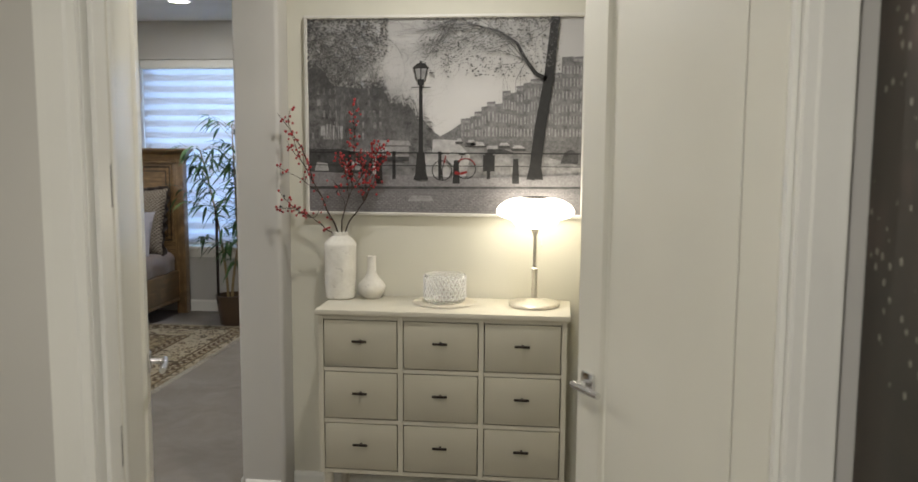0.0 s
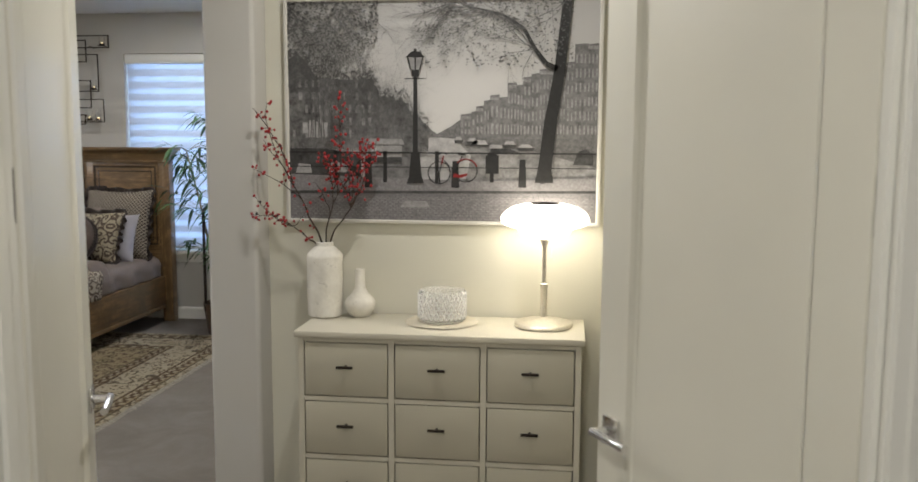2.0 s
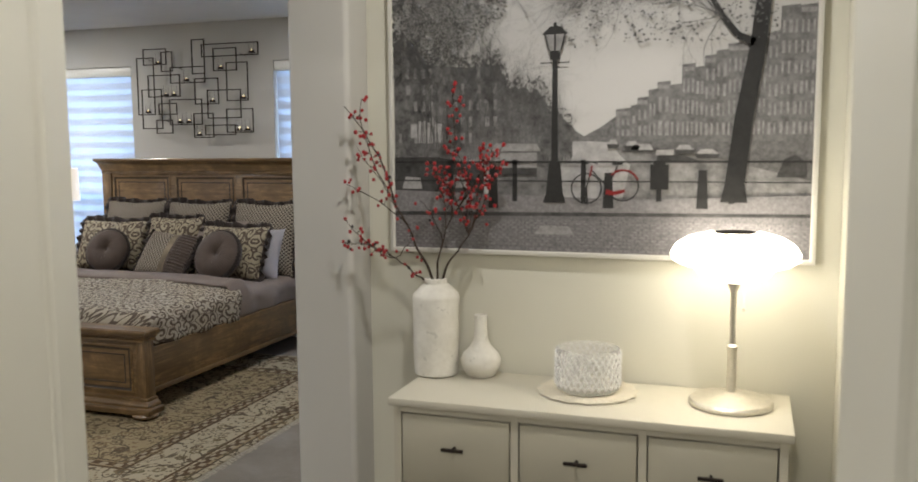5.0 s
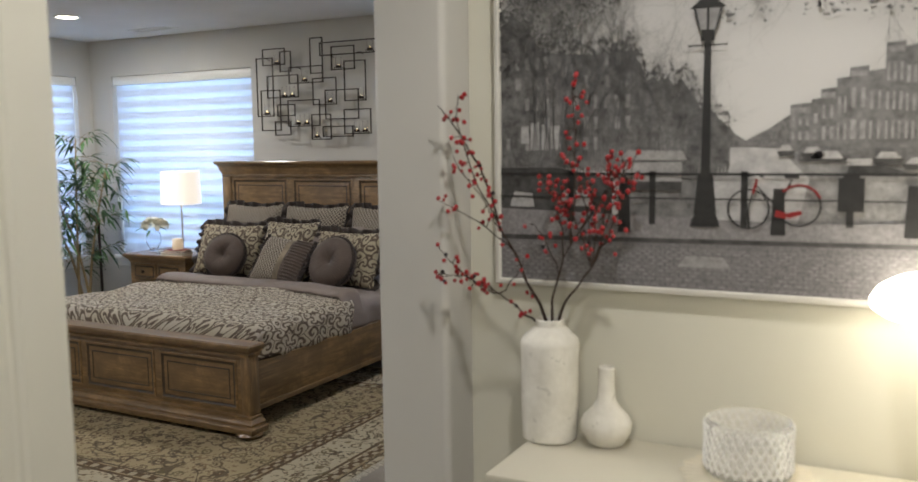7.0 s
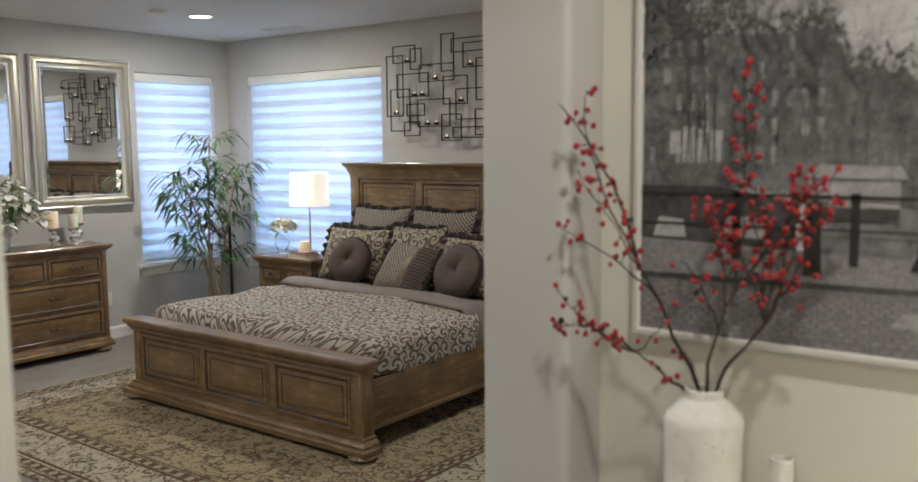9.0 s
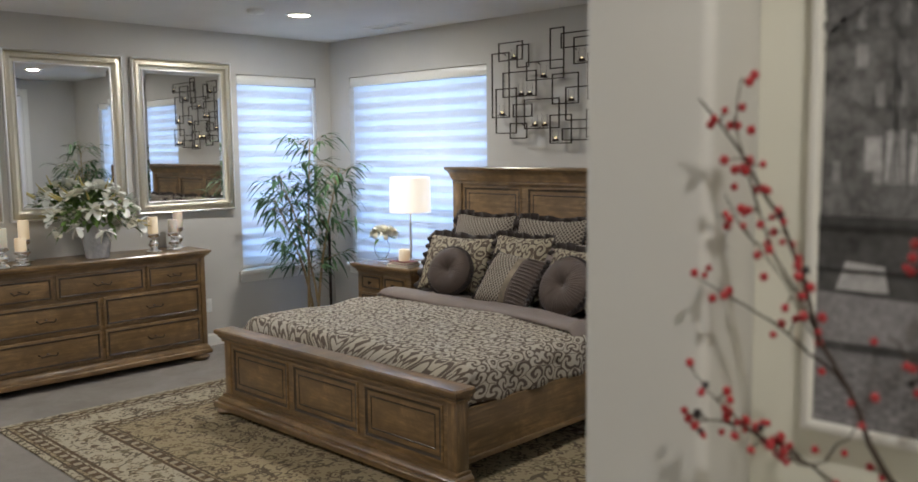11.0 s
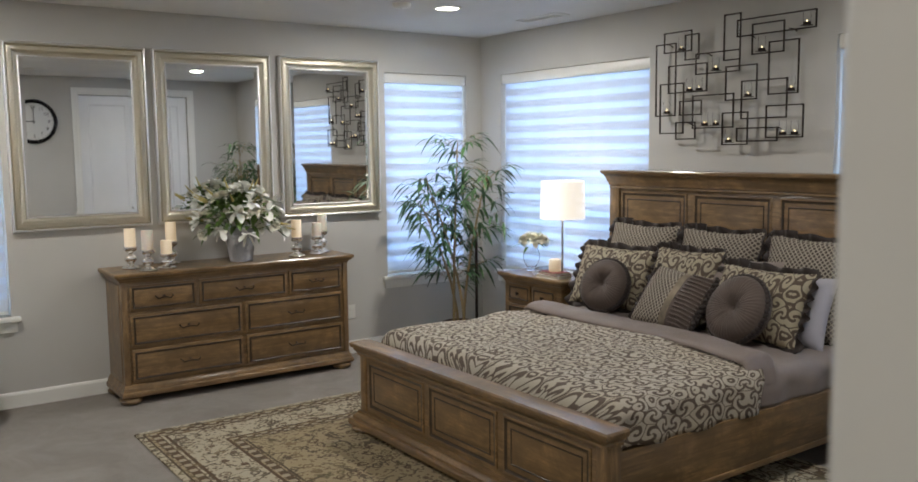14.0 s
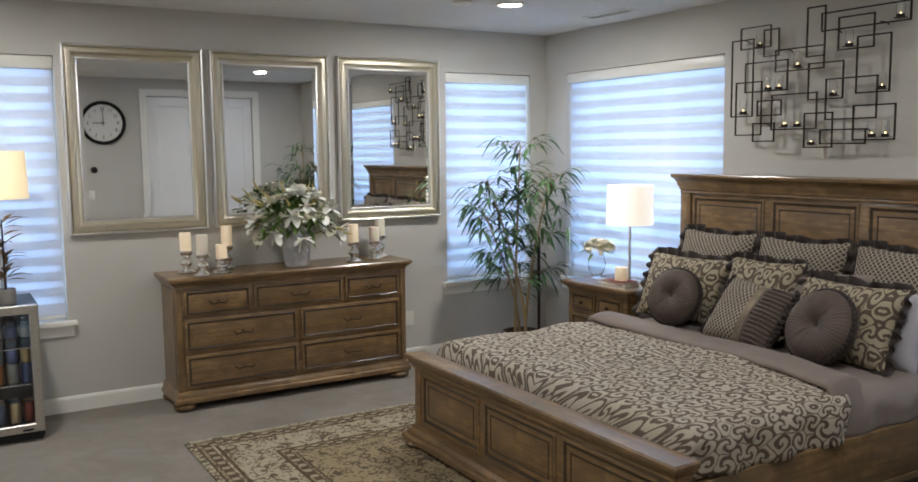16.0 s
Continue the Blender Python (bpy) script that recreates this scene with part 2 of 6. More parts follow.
def wall_with_holes(name, length, holes, z1, label, material, m, thick=TH):
    """A wall along local x from 0 to length, its face at local y = 0, its body behind at +y; holes: (x0, x1, z0, z1)."""
    bm = bmesh.new()
    xs = sorted({0.0, length, *[h[0] for h in holes], *[h[1] for h in holes]})
    for a, b in zip(xs, xs[1:]):
        spans = [(0.0, z1)]
        for h in holes:
            if h[0] <= a + 1e-6 and h[1] >= b - 1e-6:
                spans = [s for lo, hi in spans for s in ((lo, min(hi, h[2])), (max(lo, h[3]), hi)) if s[1] - s[0] > 1e-4]
        for lo, hi in spans:
            box(bm, a, 0, lo, b, thick, hi)
    bmesh.ops.remove_doubles(bm, verts=bm.verts, dist=1e-5)
    ob = structure(name, bm, material, label)
    ob.matrix_basis = m
    return ob


W_SILL, W_TOP = 0.605, 2.305
# headboard wall, seen from -y
wall_with_holes("wall_north", 6.3, [(0.28 + 0.2, 1.983 + 0.2, W_SILL, W_TOP), (3.40 + 0.2, 5.10 + 0.2, W_SILL, W_TOP)], CEIL,
                "greige painted wall behind the bed with two windows", wall_paint, pose(-0.2, 0, 0))
# mirror wall x = 0: local x runs along +y
wall_with_holes("wall_west", 11.0, [(-5.2 + 11, -3.862 + 11, W_SILL, W_TOP), (-1.003 + 11, -0.167 + 11, W_SILL, W_TOP)], CEIL,
                "greige painted wall with two windows and three mirrors", wall_paint, pose(0, -11, 0, 0, 0, 90))
# east wall of the bedroom: face at EAST, body towards +x
wall_with_holes("wall_east", 3.80, [(0.72, 2.13, 0.0, 2.42)], CEIL, "greige painted wall with a white double door", wall_paint, pose(EAST, 0, 0, 0, 0, -90), 0.19)
end = boxm(EAST, -4.07, 0, EAST + 0.198, -3.801, CEIL)
bmesh.ops.bevel(end, geom=[e for e in end.edges if abs(e.verts[0].co.z - e.verts[1].co.z) > 1 and e.verts[0].co.y < -4], offset=0.018, segments=5, affect="EDGES", profile=0.5)
single("wall_end", end, wall_paint, "greige painted wall end with rounded corners", "structure", kind="structure")
structure("wall_niche", boxm(EAST + 0.1985, WALL, 0, 7.60, WALL + 0.14, CEIL), cream_paint, "cream painted wall behind the console table")
end = boxm(7.40, -4.07, 0, 7.98, WALL - 0.002, CEIL)
bmesh.ops.bevel(end, geom=[e for e in end.edges if abs(e.verts[0].co.z - e.verts[1].co.z) > 1 and e.verts[0].co.y < -4 and e.verts[0].co.x < 7.5], offset=0.018, segments=5, affect="EDGES", profile=0.5)
single("wall_niche_side", end, cream_paint, "cream painted return beside the console niche", "structure", kind="structure")
structure("wall_entry_side", boxm(7.95, DOORY + 0.002, 0, 8.10, -4.072, CEIL), cream_paint, "cream painted side wall of the entry")
DX0, DX1, DH = 6.20, 7.73, 2.30
wall_with_holes("wall_south", 8.4, [(DX0 + 0.2, DX1 + 0.2, 0.0, DH)], CEIL, "greige painted wall with the open double door", wall_paint, pose(-0.2, HALLY, 0), DOORY - HALLY)
structure("wall_hall_right", boxm(7.858, -11.0, 0, 8.16, HALLY - 0.002, CEIL), cream_paint, "cream painted hall wall")
structure("wall_hall_left", boxm(5.55, -11.0, 0, 5.69, HALLY - 0.002, CEIL), cream_paint, "cream painted hall wall")
structure("wall_hall_end", boxm(5.692, -11.0, 0, 7.856, -10.86, CEIL), cream_paint, "cream painted wall at the end of the hall")


def skirting(name, x0, y0, x1, y1):
    """Baseboard between two points, 12 mm proud of the wall on the left of its run."""
    d = Vector((x1 - x0, y1 - y0, 0))
    bm = bmesh.new()
    prof = [(0.0, 0.0), (0.014, 0.0), (0.014, 0.085), (0.009, 0.098), (0.004, 0.104), (0.0, 0.104)]
    u = d.normalized()
    nrm = Vector((-u.y, u.x, 0))
    ends = []
    for p in (Vector((x0, y0, 0)), Vector((x1, y1, 0))):
        ends.append([bm.verts.new(p + nrm * o + Vector((0, 0, z))) for o, z in prof])
    for i in range(len(prof) - 1):
        bm.faces.new((ends[0][i], ends[1][i], ends[1][i + 1], ends[0][i + 1]))
    bm.faces.new(ends[0])
    bm.faces.new(ends[1][::-1])
    structure(name, bm, white_paint, "white painted wooden baseboard")


skirting("baseboard", 0.001, -0.016, 0.001, -5.70)
skirting("baseboard", EAST, -0.001, 0.0, -0.001)
skirting("baseboard", EAST - 0.001, -4.05, EAST - 0.001, -2.24)
skirting("baseboard", 6.045, -4.071, 5.885, -4.071)
skirting("baseboard", 7.399, WALL - 0.001, 6.066, WALL - 0.001)
skirting("baseboard", EAST - 0.001, -0.64, EAST - 0.001, -0.016)
skirting("baseboard", 0.016, DOORY + 0.001, DX0 - 0.09, DOORY + 0.001)


# ---- windows with banded roller shades ----
def shade_cloth(name, c, trans, holes):
    """Thin woven shade cloth that lets daylight through."""
    m = bpy.data.materials.new(name)
    m.use_nodes = True
    t = m.node_tree
    out = t.nodes["Material Output"]
    d, tr, mx = t.nodes.new("ShaderNodeBsdfDiffuse"), t.nodes.new("ShaderNodeBsdfTranslucent"), t.nodes.new("ShaderNodeMixShader")
    co = t.nodes.new("ShaderNodeTexCoord")
    no = t.nodes.new("ShaderNodeTexNoise")
    no.inputs["Scale"].default_value = 5.0
    ra = t.nodes.new("ShaderNodeValToRGB")
    ra.color_ramp.elements[0].color = (*shade(c, 0.86), 1)
    ra.color_ramp.elements[1].color = (*c, 1)
    t.links.new(co.outputs["Object"], no.inputs["Vector"])
    t.links.new(no.outputs["Fac"], ra.inputs[0])
    for b in (d, tr):
        t.links.new(ra.outputs[0], b.inputs["Color"])
    mx.inputs[0].default_value = trans
    t.links.new(d.outputs[0], mx.inputs[1])
    t.links.new(tr.outputs[0], mx.inputs[2])
    if holes:
        tp, m2 = t.nodes.new("ShaderNodeBsdfTransparent"), t.nodes.new("ShaderNodeMixShader")
        m2.inputs[0].default_value = holes
        t.links.new(mx.outputs[0], m2.inputs[1])
        t.links.new(tp.outputs[0], m2.inputs[2])
        mx = m2
    t.links.new(mx.outputs[0], out.inputs["Surface"])
    return m


band_mat = shade_cloth("opaque_shade_band", (0.76, 0.77, 0.80), 0.40, 0)
sheer_mat = shade_cloth("sheer_shade_band", (0.80, 0.84, 0.90), 0.54, 0.03)
pane_mat = glass("window_glass")


def window(name, w, m, step=0.104):
    """A recessed window with sill and a banded shade; local x along the wall, y into the wall."""
    h = W_TOP - W_SILL
    win = thing(name, "recessed window with white sill and banded roller shade", "window", m, kind="structure")
    fr = sweep_rect([(0, 0), (0, 0.05), (0.05, 0.05), (0.05, 0.0), (0, 0)], 0.002, 0.002, w - 0.002, h - 0.002)
    part("window_frame", fr, white_paint, win, "white window frame", m=pose(0, 0.15, 0))
    pane = part("pane", boxm(0.05, 0.128, 0.05, w - 0.05, 0.134, h - 0.05), pane_mat, win)
    pane.visible_shadow = False
    part("window_sill", boxm(-0.05, -0.045, -0.03, w + 0.05, -0.001, 0.004, bevel=0.006), white_paint, win, "white painted sill")
    part("apron", boxm(-0.03, -0.016, -0.10, w + 0.03, -0.001, -0.031, bevel=0.003), white_paint, win)
    part("valance", boxm(0.004, 0.004, h - 0.085, w - 0.004, 0.075, h - 0.003, bevel=0.012), white_paint, win, "white shade cassette")
    z = h - 0.085
    i = 0
    band = boxm(0.012, 0.0, 0.0, w - 0.012, 0.003, step * 0.54)
    sheer = boxm(0.012, 0.0, 0.0, w - 0.012, 0.002, step * 0.46)
    bm_, sm_ = to_mesh("shade_band", band, band_mat), to_mesh("sheer_band", sheer, sheer_mat)
    while z - step > 0.03:
        piece("sheer_band", sm_, win, pose(0, 0.045, z - step * 0.46))
        piece("shade_band", bm_, win, pose(0, 0.044, z - step))
        z -= step
        i += 1
    if z > 0.045:
        part("shade_band", boxm(0.012, 0.044, 0.035, w - 0.012, 0.047, z), band_mat, win)
    part("bottom_rail", boxm(0.01, 0.036, 0.012, w - 0.01, 0.054, 0.036, bevel=0.005), white_paint, win, "white bottom rail")
    return win


window("window_1", 1.703, pose(0.28, 0, W_SILL))
window("window_2", 0.836, pose(0, -1.003, W_SILL, 0, 0, 90))
window("window_3", 1.70, pose(3.40, 0, W_SILL))
window("window_4", 1.338, pose(0, -5.2, W_SILL, 0, 0, 90))


# ---- doors ----
def door_leaf(parent, w, h, flip, handle=True, hinges=True, door_paint=door_paint):
    """A tall leaf with one recessed panel, local x from the hinge, thickness towards +y; front face at y = 0."""
    t = 0.042
    st = 0.115
    bm = bmesh.new()
    box(bm, 0, 0, 0.012, st, t, h, 0.002, 1)
    box(bm, w - st, 0, 0.012, w, t, h, 0.002, 1)
    box(bm, st, 0, 0.012, w - st, t, 0.22, 0.0)
    box(bm, st, 0, h - st, w - st, t, h, 0.0)
    leaf = part("leaf", bm, door_paint, parent)
    part("panel", boxm(st, 0.012, 0.22, w - st, t - 0.012, h - st), door_paint, leaf)
    for s, y in ((1, 0.0), (-1, t)):
        fr = sweep_rect([(0, -0.0), (0.006, -0.003), (0.012, -0.009), (0.018, -0.0115)], st, 0.22, w - st, h - st)
        part("panel_mould", fr, door_paint, leaf, m=pose(0, 0, 0) if s == 1 else Matrix.Translation((0, t, 0)) @ Matrix.Diagonal((1, -1, 1, 1)))
        if handle:
            hx, hz = w - 0.062, 0.90
            part("rosette", boxm(-0.031, -0.009, -0.031, 0.031, -0.0005, 0.031, bevel=0.002), chrome, leaf, "square chrome rosette",
                 m=Matrix.Translation((hx, y, hz)) @ Matrix.Diagonal((1, s, 1, 1)))
            lv = tube(bmesh.new(), [(0, -0.008, 0), (0, -0.05, 0)], 0.011, 0.010, 16)
            tube(lv, [(0.012, -0.05, 0), (-0.05, -0.053, 0), (-0.118, -0.05, -0.002)], 0.0105, 0.0095, 14)
            part("lever", lv, chrome, leaf, "chrome lever handle", m=Matrix.Translation((hx, y, hz)) @ Matrix.Diagonal((1, s, 1, 1)))
    if hinges:
        for z in (0.26, 0.87, 1.49, 2.11):
            hb = boxm(-0.003, 0.004, z - 0.05, -0.0005, t - 0.004, z + 0.05)
            tube(hb, [(-0.006, t + 0.004, z - 0.05), (-0.006, t + 0.004, z + 0.05)], 0.006, 0.006, 10)
            part("hinge", hb, black_iron, leaf, "dark bronze hinge")
    return leaf


LEAF_W, LEAF_H = 0.758, DH - 0.03
# left leaf swings on the left jamb, right leaf is its mirror image
door_l = thing("door_1", "white painted double door leaf, wide open", "door", pose(DX0 + 0.024, DOORY - 0.012, 0, 0, 0, 112), kind="structure")
door_leaf(door_l, LEAF_W, LEAF_H, False)
door_r = thing("door_2", "white painted double door leaf, half open", "door", Matrix.Translation((DX1 - 0.024, DOORY - 0.012, 0)) @ pose(0, 0, 0, 0, 0, -58) @ Matrix.Diagonal((-1, 1, 1, 1)), kind="structure")
door_leaf(door_r, LEAF_W, LEAF_H, True)


def casing(name, x0, x1, h, y, s, label, w=0.09):
    """Door trim on one face of a wall, with a stepped profile; s: side towards which it stands proud."""
    bm = bmesh.new()
    prof = [(0.0, 0.0), (0.0, 0.012), (0.02, 0.014), (0.026, 0.018), (0.07, 0.02), (w, 0.022), (w, 0.0)]
    rings = []
    for o, p in prof:
        rings.append([bm.verts.new(v) for v in ((x0 - o, y + s * p, 0), (x0 - o, y + s * p, h + o), (x1 + o, y + s * p, h + o), (x1 + o, y + s * p, 0))])
    for a, b in zip(rings, rings[1:]):
        for i in range(3):
            bm.faces.new((a[i], a[i + 1], b[i + 1], b[i]))
    return structure(name, bm, white_paint, label)


casing("trim", DX0 + 0.018, DX1 - 0.018, DH - 0.018, HALLY - 0.001, -1, "white stepped door casing in the hall")
casing("trim", DX0 + 0.018, DX1 - 0.018, DH - 0.018, DOORY + 0.001, 1, "white stepped door casing in the bedroom")
jb = bmesh.new()
box(jb, DX0 + 0.0005, HALLY, 0, DX0 + 0.02, DOORY, DH - 0.02)
box(jb, DX1 - 0.02, HALLY, 0, DX1 - 0.0005, DOORY, DH - 0.02)
box(jb, DX0 + 0.0005, HALLY, DH - 0.0195, DX1 - 0.0005, DOORY, DH - 0.0005)
box(jb, DX0 + 0.021, HALLY + 0.03, 0, DX0 + 0.032, DOORY - 0.058, DH - 0.034)
box(jb, DX1 - 0.032, HALLY + 0.03, 0, DX1 - 0.021, DOORY - 0.058, DH - 0.034)
structure("door_jamb", jb, white_paint, "white painted door jamb with stops")

# closed double door in the east wall, seen in the mirrors
for i, (yy, sg) in enumerate(((-0.725, -1), (-2.125, 1))):
    d = thing("door_3" if i == 0 else "door_4", "closed white double door leaf in the east wall", "door",
              Matrix.Translation((EAST + 0.03, yy, 0)) @ pose(0, 0, 0, 0, 0, -90) @ Matrix.Diagonal((-sg, 1, 1, 1)), kind="structure")
    door_leaf(d, 0.698, 2.41, False, True, False, closet_paint)
tr = casing("trim", 0.72, 2.13, 2.42, -0.001, -1, "white casing round the closed double door")
tr.matrix_basis = pose(EAST, 0, 0, 0, 0, -90)


# ---- bed ----
def raised_panel(w, h, name, parent, mat, m, depth=0.02):
    """A framed, recessed panel with a dark glazed moulding: built round local x, z; proud towards -y."""
    fr = sweep_rect([(-0.012, 0.0), (-0.012, 0.006), (-0.006, 0.008), (0.0, 0.007)], 0, 0, w, h)
    pn = part(name, fr, mat, parent, m=m)
    part("glazed_bead", sweep_rect([(0.0, 0.007), (0.010, 0.001), (0.016, 0.0012)], 0, 0, w, h), wood_glaze, pn, "dark glazed bead")
    fl = sweep_rect([(0.016, 0.0012), (0.024, 0.001), (0.026, 0.0015)], 0, 0, w, h)
    fl.faces.new(list(fl.verts)[-4:])
    part("field", fl, mat, pn)
    part("inner_line", sweep_rect([(0.040, 0.0016), (0.042, 0.0042), (0.046, 0.0042), (0.049, 0.0016)], 0, 0, w, h), wood_glaze, pn, "dark glazed inner line")
    return pn


BX0, BX1 = 1.81, 3.845
bed = thing("bed", "king size brown stained wooden panel bed with patterned bedding", "bed", pose(0, 0, 0))
FY = -2.235


def shift(prof, z):
    return [(o, h + z) for o, h in prof]


LIP = [(0.0, 0.0), (0.012, 0.0), (0.012, 0.012), (0.02, 0.022), (0.028, 0.03), (0.028, 0.042), (0.042, 0.046), (0.045, 0.056), (0.045, 0.068), (0.038, 0.076)]
STEP = [(0.0, 0.0), (0.055, 0.0), (0.058, 0.006), (0.058, 0.03), (0.052, 0.036), (0.036, 0.038), (0.036, 0.052), (0.026, 0.064), (0.014, 0.07), (0.014, 0.084), (0.0, 0.09)]
# footboard
fb = part("footboard", boxm(BX0, FY - 0.035, 0.085, BX1, FY + 0.035, 0.470, bevel=0.003), wood_x, bed)
PW, PG = 0.56, 0.073
for i in range(3):
    raised_panel(PW, 0.258, "panel", fb, wood_x, pose(1.9145 + i * (PW + PG), FY - 0.035, 0.168), 0.02)
for x in (BX0 - 0.003, BX1 - 0.062):
    part("post", boxm(x, FY - 0.043, 0.085, x + 0.065, FY + 0.040, 0.470, bevel=0.006), wood_z, fb)
part("cap", moulding(shift(LIP, 0.464), BX0, FY - 0.043, BX1, FY + 0.043, "flr"), wood_x, fb, "wide worn cap moulding")
BASE = [(0.0, 0.0), (0.05, 0.0), (0.056, 0.012), (0.05, 0.03), (0.036, 0.036), (0.032, 0.055), (0.016, 0.066), (0.012, 0.078), (0.0, 0.082)]
part("plinth", moulding(shift(STEP, 0.042), BX0, FY - 0.043, BX1, FY + 0.04, "flr"), wood_x, fb, "moulded base rail")
BUN = [(0.0, 0.0), (0.045, 0.0), (0.068, 0.012), (0.075, 0.028), (0.066, 0.044), (0.05, 0.05), (0.05, 0.056), (0.0, 0.056)]
for x in (BX0 + 0.035, BX1 - 0.01):
    part("bun_foot", lathe([(o * 1.05, h * 0.75) for o, h in BUN], 28), wood_x, fb, m=pose(x, FY - 0.042, 0.0135))
# side rails
for x in (1.815, 3.75):
    rl = part("side_rail", boxm(x, FY + 0.036, 0.125, x + 0.04, -0.16, 0.40, bevel=0.004), wood_y, bed)
    part("rail_mould", boxm(x - 0.008, FY + 0.037, 0.125, x + 0.048, -0.161, 0.155, bevel=0.006), wood_y, rl)
# headboard
HY = -0.10
hb = part("headboard", boxm(1.745, HY - 0.03, 0.12, 3.845, HY + 0.04, 1.40, bevel=0.003), wood_x, bed)
for x in (1.745, 3.845 - 0.085):
    part("post", boxm(x - 0.004, HY - 0.045, 0.001, x + 0.089, HY + 0.045, 1.40, bevel=0.005), wood_z, hb)
for i in range(3):
    raised_panel(0.565, 0.68, "panel", hb, wood_x, pose(1.865 + i * 0.648, HY - 0.03, 0.665), 0.02)
HCAP = [(o * 0.58, h + 0.011) for o, h in [(0.0, 0.0), (0.012, 0.0), (0.014, 0.016), (0.03, 0.03), (0.036, 0.05), (0.06, 0.072), (0.072, 0.078), (0.085, 0.084), (0.09, 0.1), (0.085, 0.106)]]
part("cap", moulding(shift(HCAP, 1.388), 1.745, HY - 0.045, 3.845, HY + 0.045), wood_x, hb, "tall crown moulding")
part("fascia_bead", boxm(1.742, HY - 0.052, 1.376, 3.848, HY - 0.03, 1.392, bevel=0.004), wood_x, hb)


# ---- bedding ----
SCROLLS = [(0.0, 0.0, 2), (0.36, 0.14, -2), (0.76, 0.08, 2), (1.0, 0.34, -1), (0.16, 0.44, 2), (0.60, 0.40, -2), (1.0, 0.66, 2), (0.34, 0.76, -1), (0.74, 0.82, 2), (0.0, 1.0, -2)]


def damask(name, dark, light, cw=0.36, ch=0.46, axes="xy", gold=0.25, stroke_w=0.052):
    """Woven scrollwork: curled leaves round fixed centres, mirrored about each repeat, in two tones."""
    n = Nodes(name)
    xyz = n.split()
    across, along = xyz["XYZ".index(axes[0].upper())], xyz["XYZ".index(axes[1].upper())]
    if axes == "xy":
        across = n.math("SUBTRACT", n.math("ABSOLUTE", n.math("SUBTRACT", across, 2.79)), xyz[2])
    wob = n.math("MULTIPLY", n.math("SUBTRACT", n.noise(8.0, 1), 0.5), 0.06)
    u = n.math("PINGPONG", n.math("ADD", n.math("ADD", across, wob), 3.0), cw / 2)
    v = n.math("PINGPONG", n.math("ADD", n.math("ADD", along, wob), 4.0), ch / 2)
    near, second, phase = 9.0, 9.0, 0.0
    for cu, cv, turn in SCROLLS:
        dx, dy = n.math("SUBTRACT", u, cu * cw / 2), n.math("SUBTRACT", v, cv * ch / 2)
        d = n.math("SQRT", n.math("ADD", n.math("MULTIPLY", n.math("MULTIPLY", dx, dx), 1.35), n.math("MULTIPLY", n.math("MULTIPLY", dy, dy), 0.75)))
        ph = n.math("MULTIPLY_ADD", d, 2 * math.pi / stroke_w, n.math("MULTIPLY", n.math("ARCTAN2", dy, dx), turn))
        closer = n.math("LESS_THAN", d, near)
        phase = n.math("ADD", n.math("MULTIPLY", ph, closer), n.math("MULTIPLY", phase, n.math("SUBTRACT", 1.0, closer)))
        second = n.math("MINIMUM", second, n.math("MAXIMUM", d, near))
        near = n.math("MINIMUM", near, d)
    f = n.math("MULTIPLY_ADD", n.math("SINE", phase), 2.2, 1.0)
    f = n.math("MINIMUM", n.math("MAXIMUM", f, 0.0), 1.0)
    gap = n.math("MULTIPLY", n.math("SUBTRACT", n.math("SUBTRACT", second, near), 0.0025), 260.0)
    f = n.math("MULTIPLY", f, n.math("MINIMUM", n.math("MAXIMUM", gap, 0.0), 1.0))
    g = n.noise(700, 2)
    tone = n.ramp(n.noise(3.5, 3), [(0.35, light), (0.7, tuple(l * (1 - gold) + q * gold for l, q in zip(light, (0.46, 0.38, 0.2))))])
    col = n.mix(f, dark, tone)
    col = n.mix(n.math("MULTIPLY", g, 0.3), col, shade(dark, 0.7))
    n.bump(n.math("ADD", n.math("MULTIPLY", f, 0.8), n.math("MULTIPLY", g, 0.3)), 0.5, 0.003)
    return n.done(col, 0.75, 0, 0.25)


def trellis(name, dark, light, cell=0.03):
    """Small woven diamonds."""
    n = Nodes(name)
    x, y, z = n.split()
    k = 2 * math.pi / cell
    a = n.math("SINE", n.math("MULTIPLY", n.math("ADD", x, z), k))
    b = n.math("SINE", n.math("MULTIPLY", n.math("SUBTRACT", x, z), k))
    f = n.math("MULTIPLY_ADD", n.math("MAXIMUM", a, b), 3.0, -1.2)
    f = n.math("MINIMUM", n.math("MAXIMUM", f, 0.0), 1.0)
    n.bump(f, 0.5, 0.002)
    return n.done(n.mix(f, dark, light), 0.8, 0, 0.2)


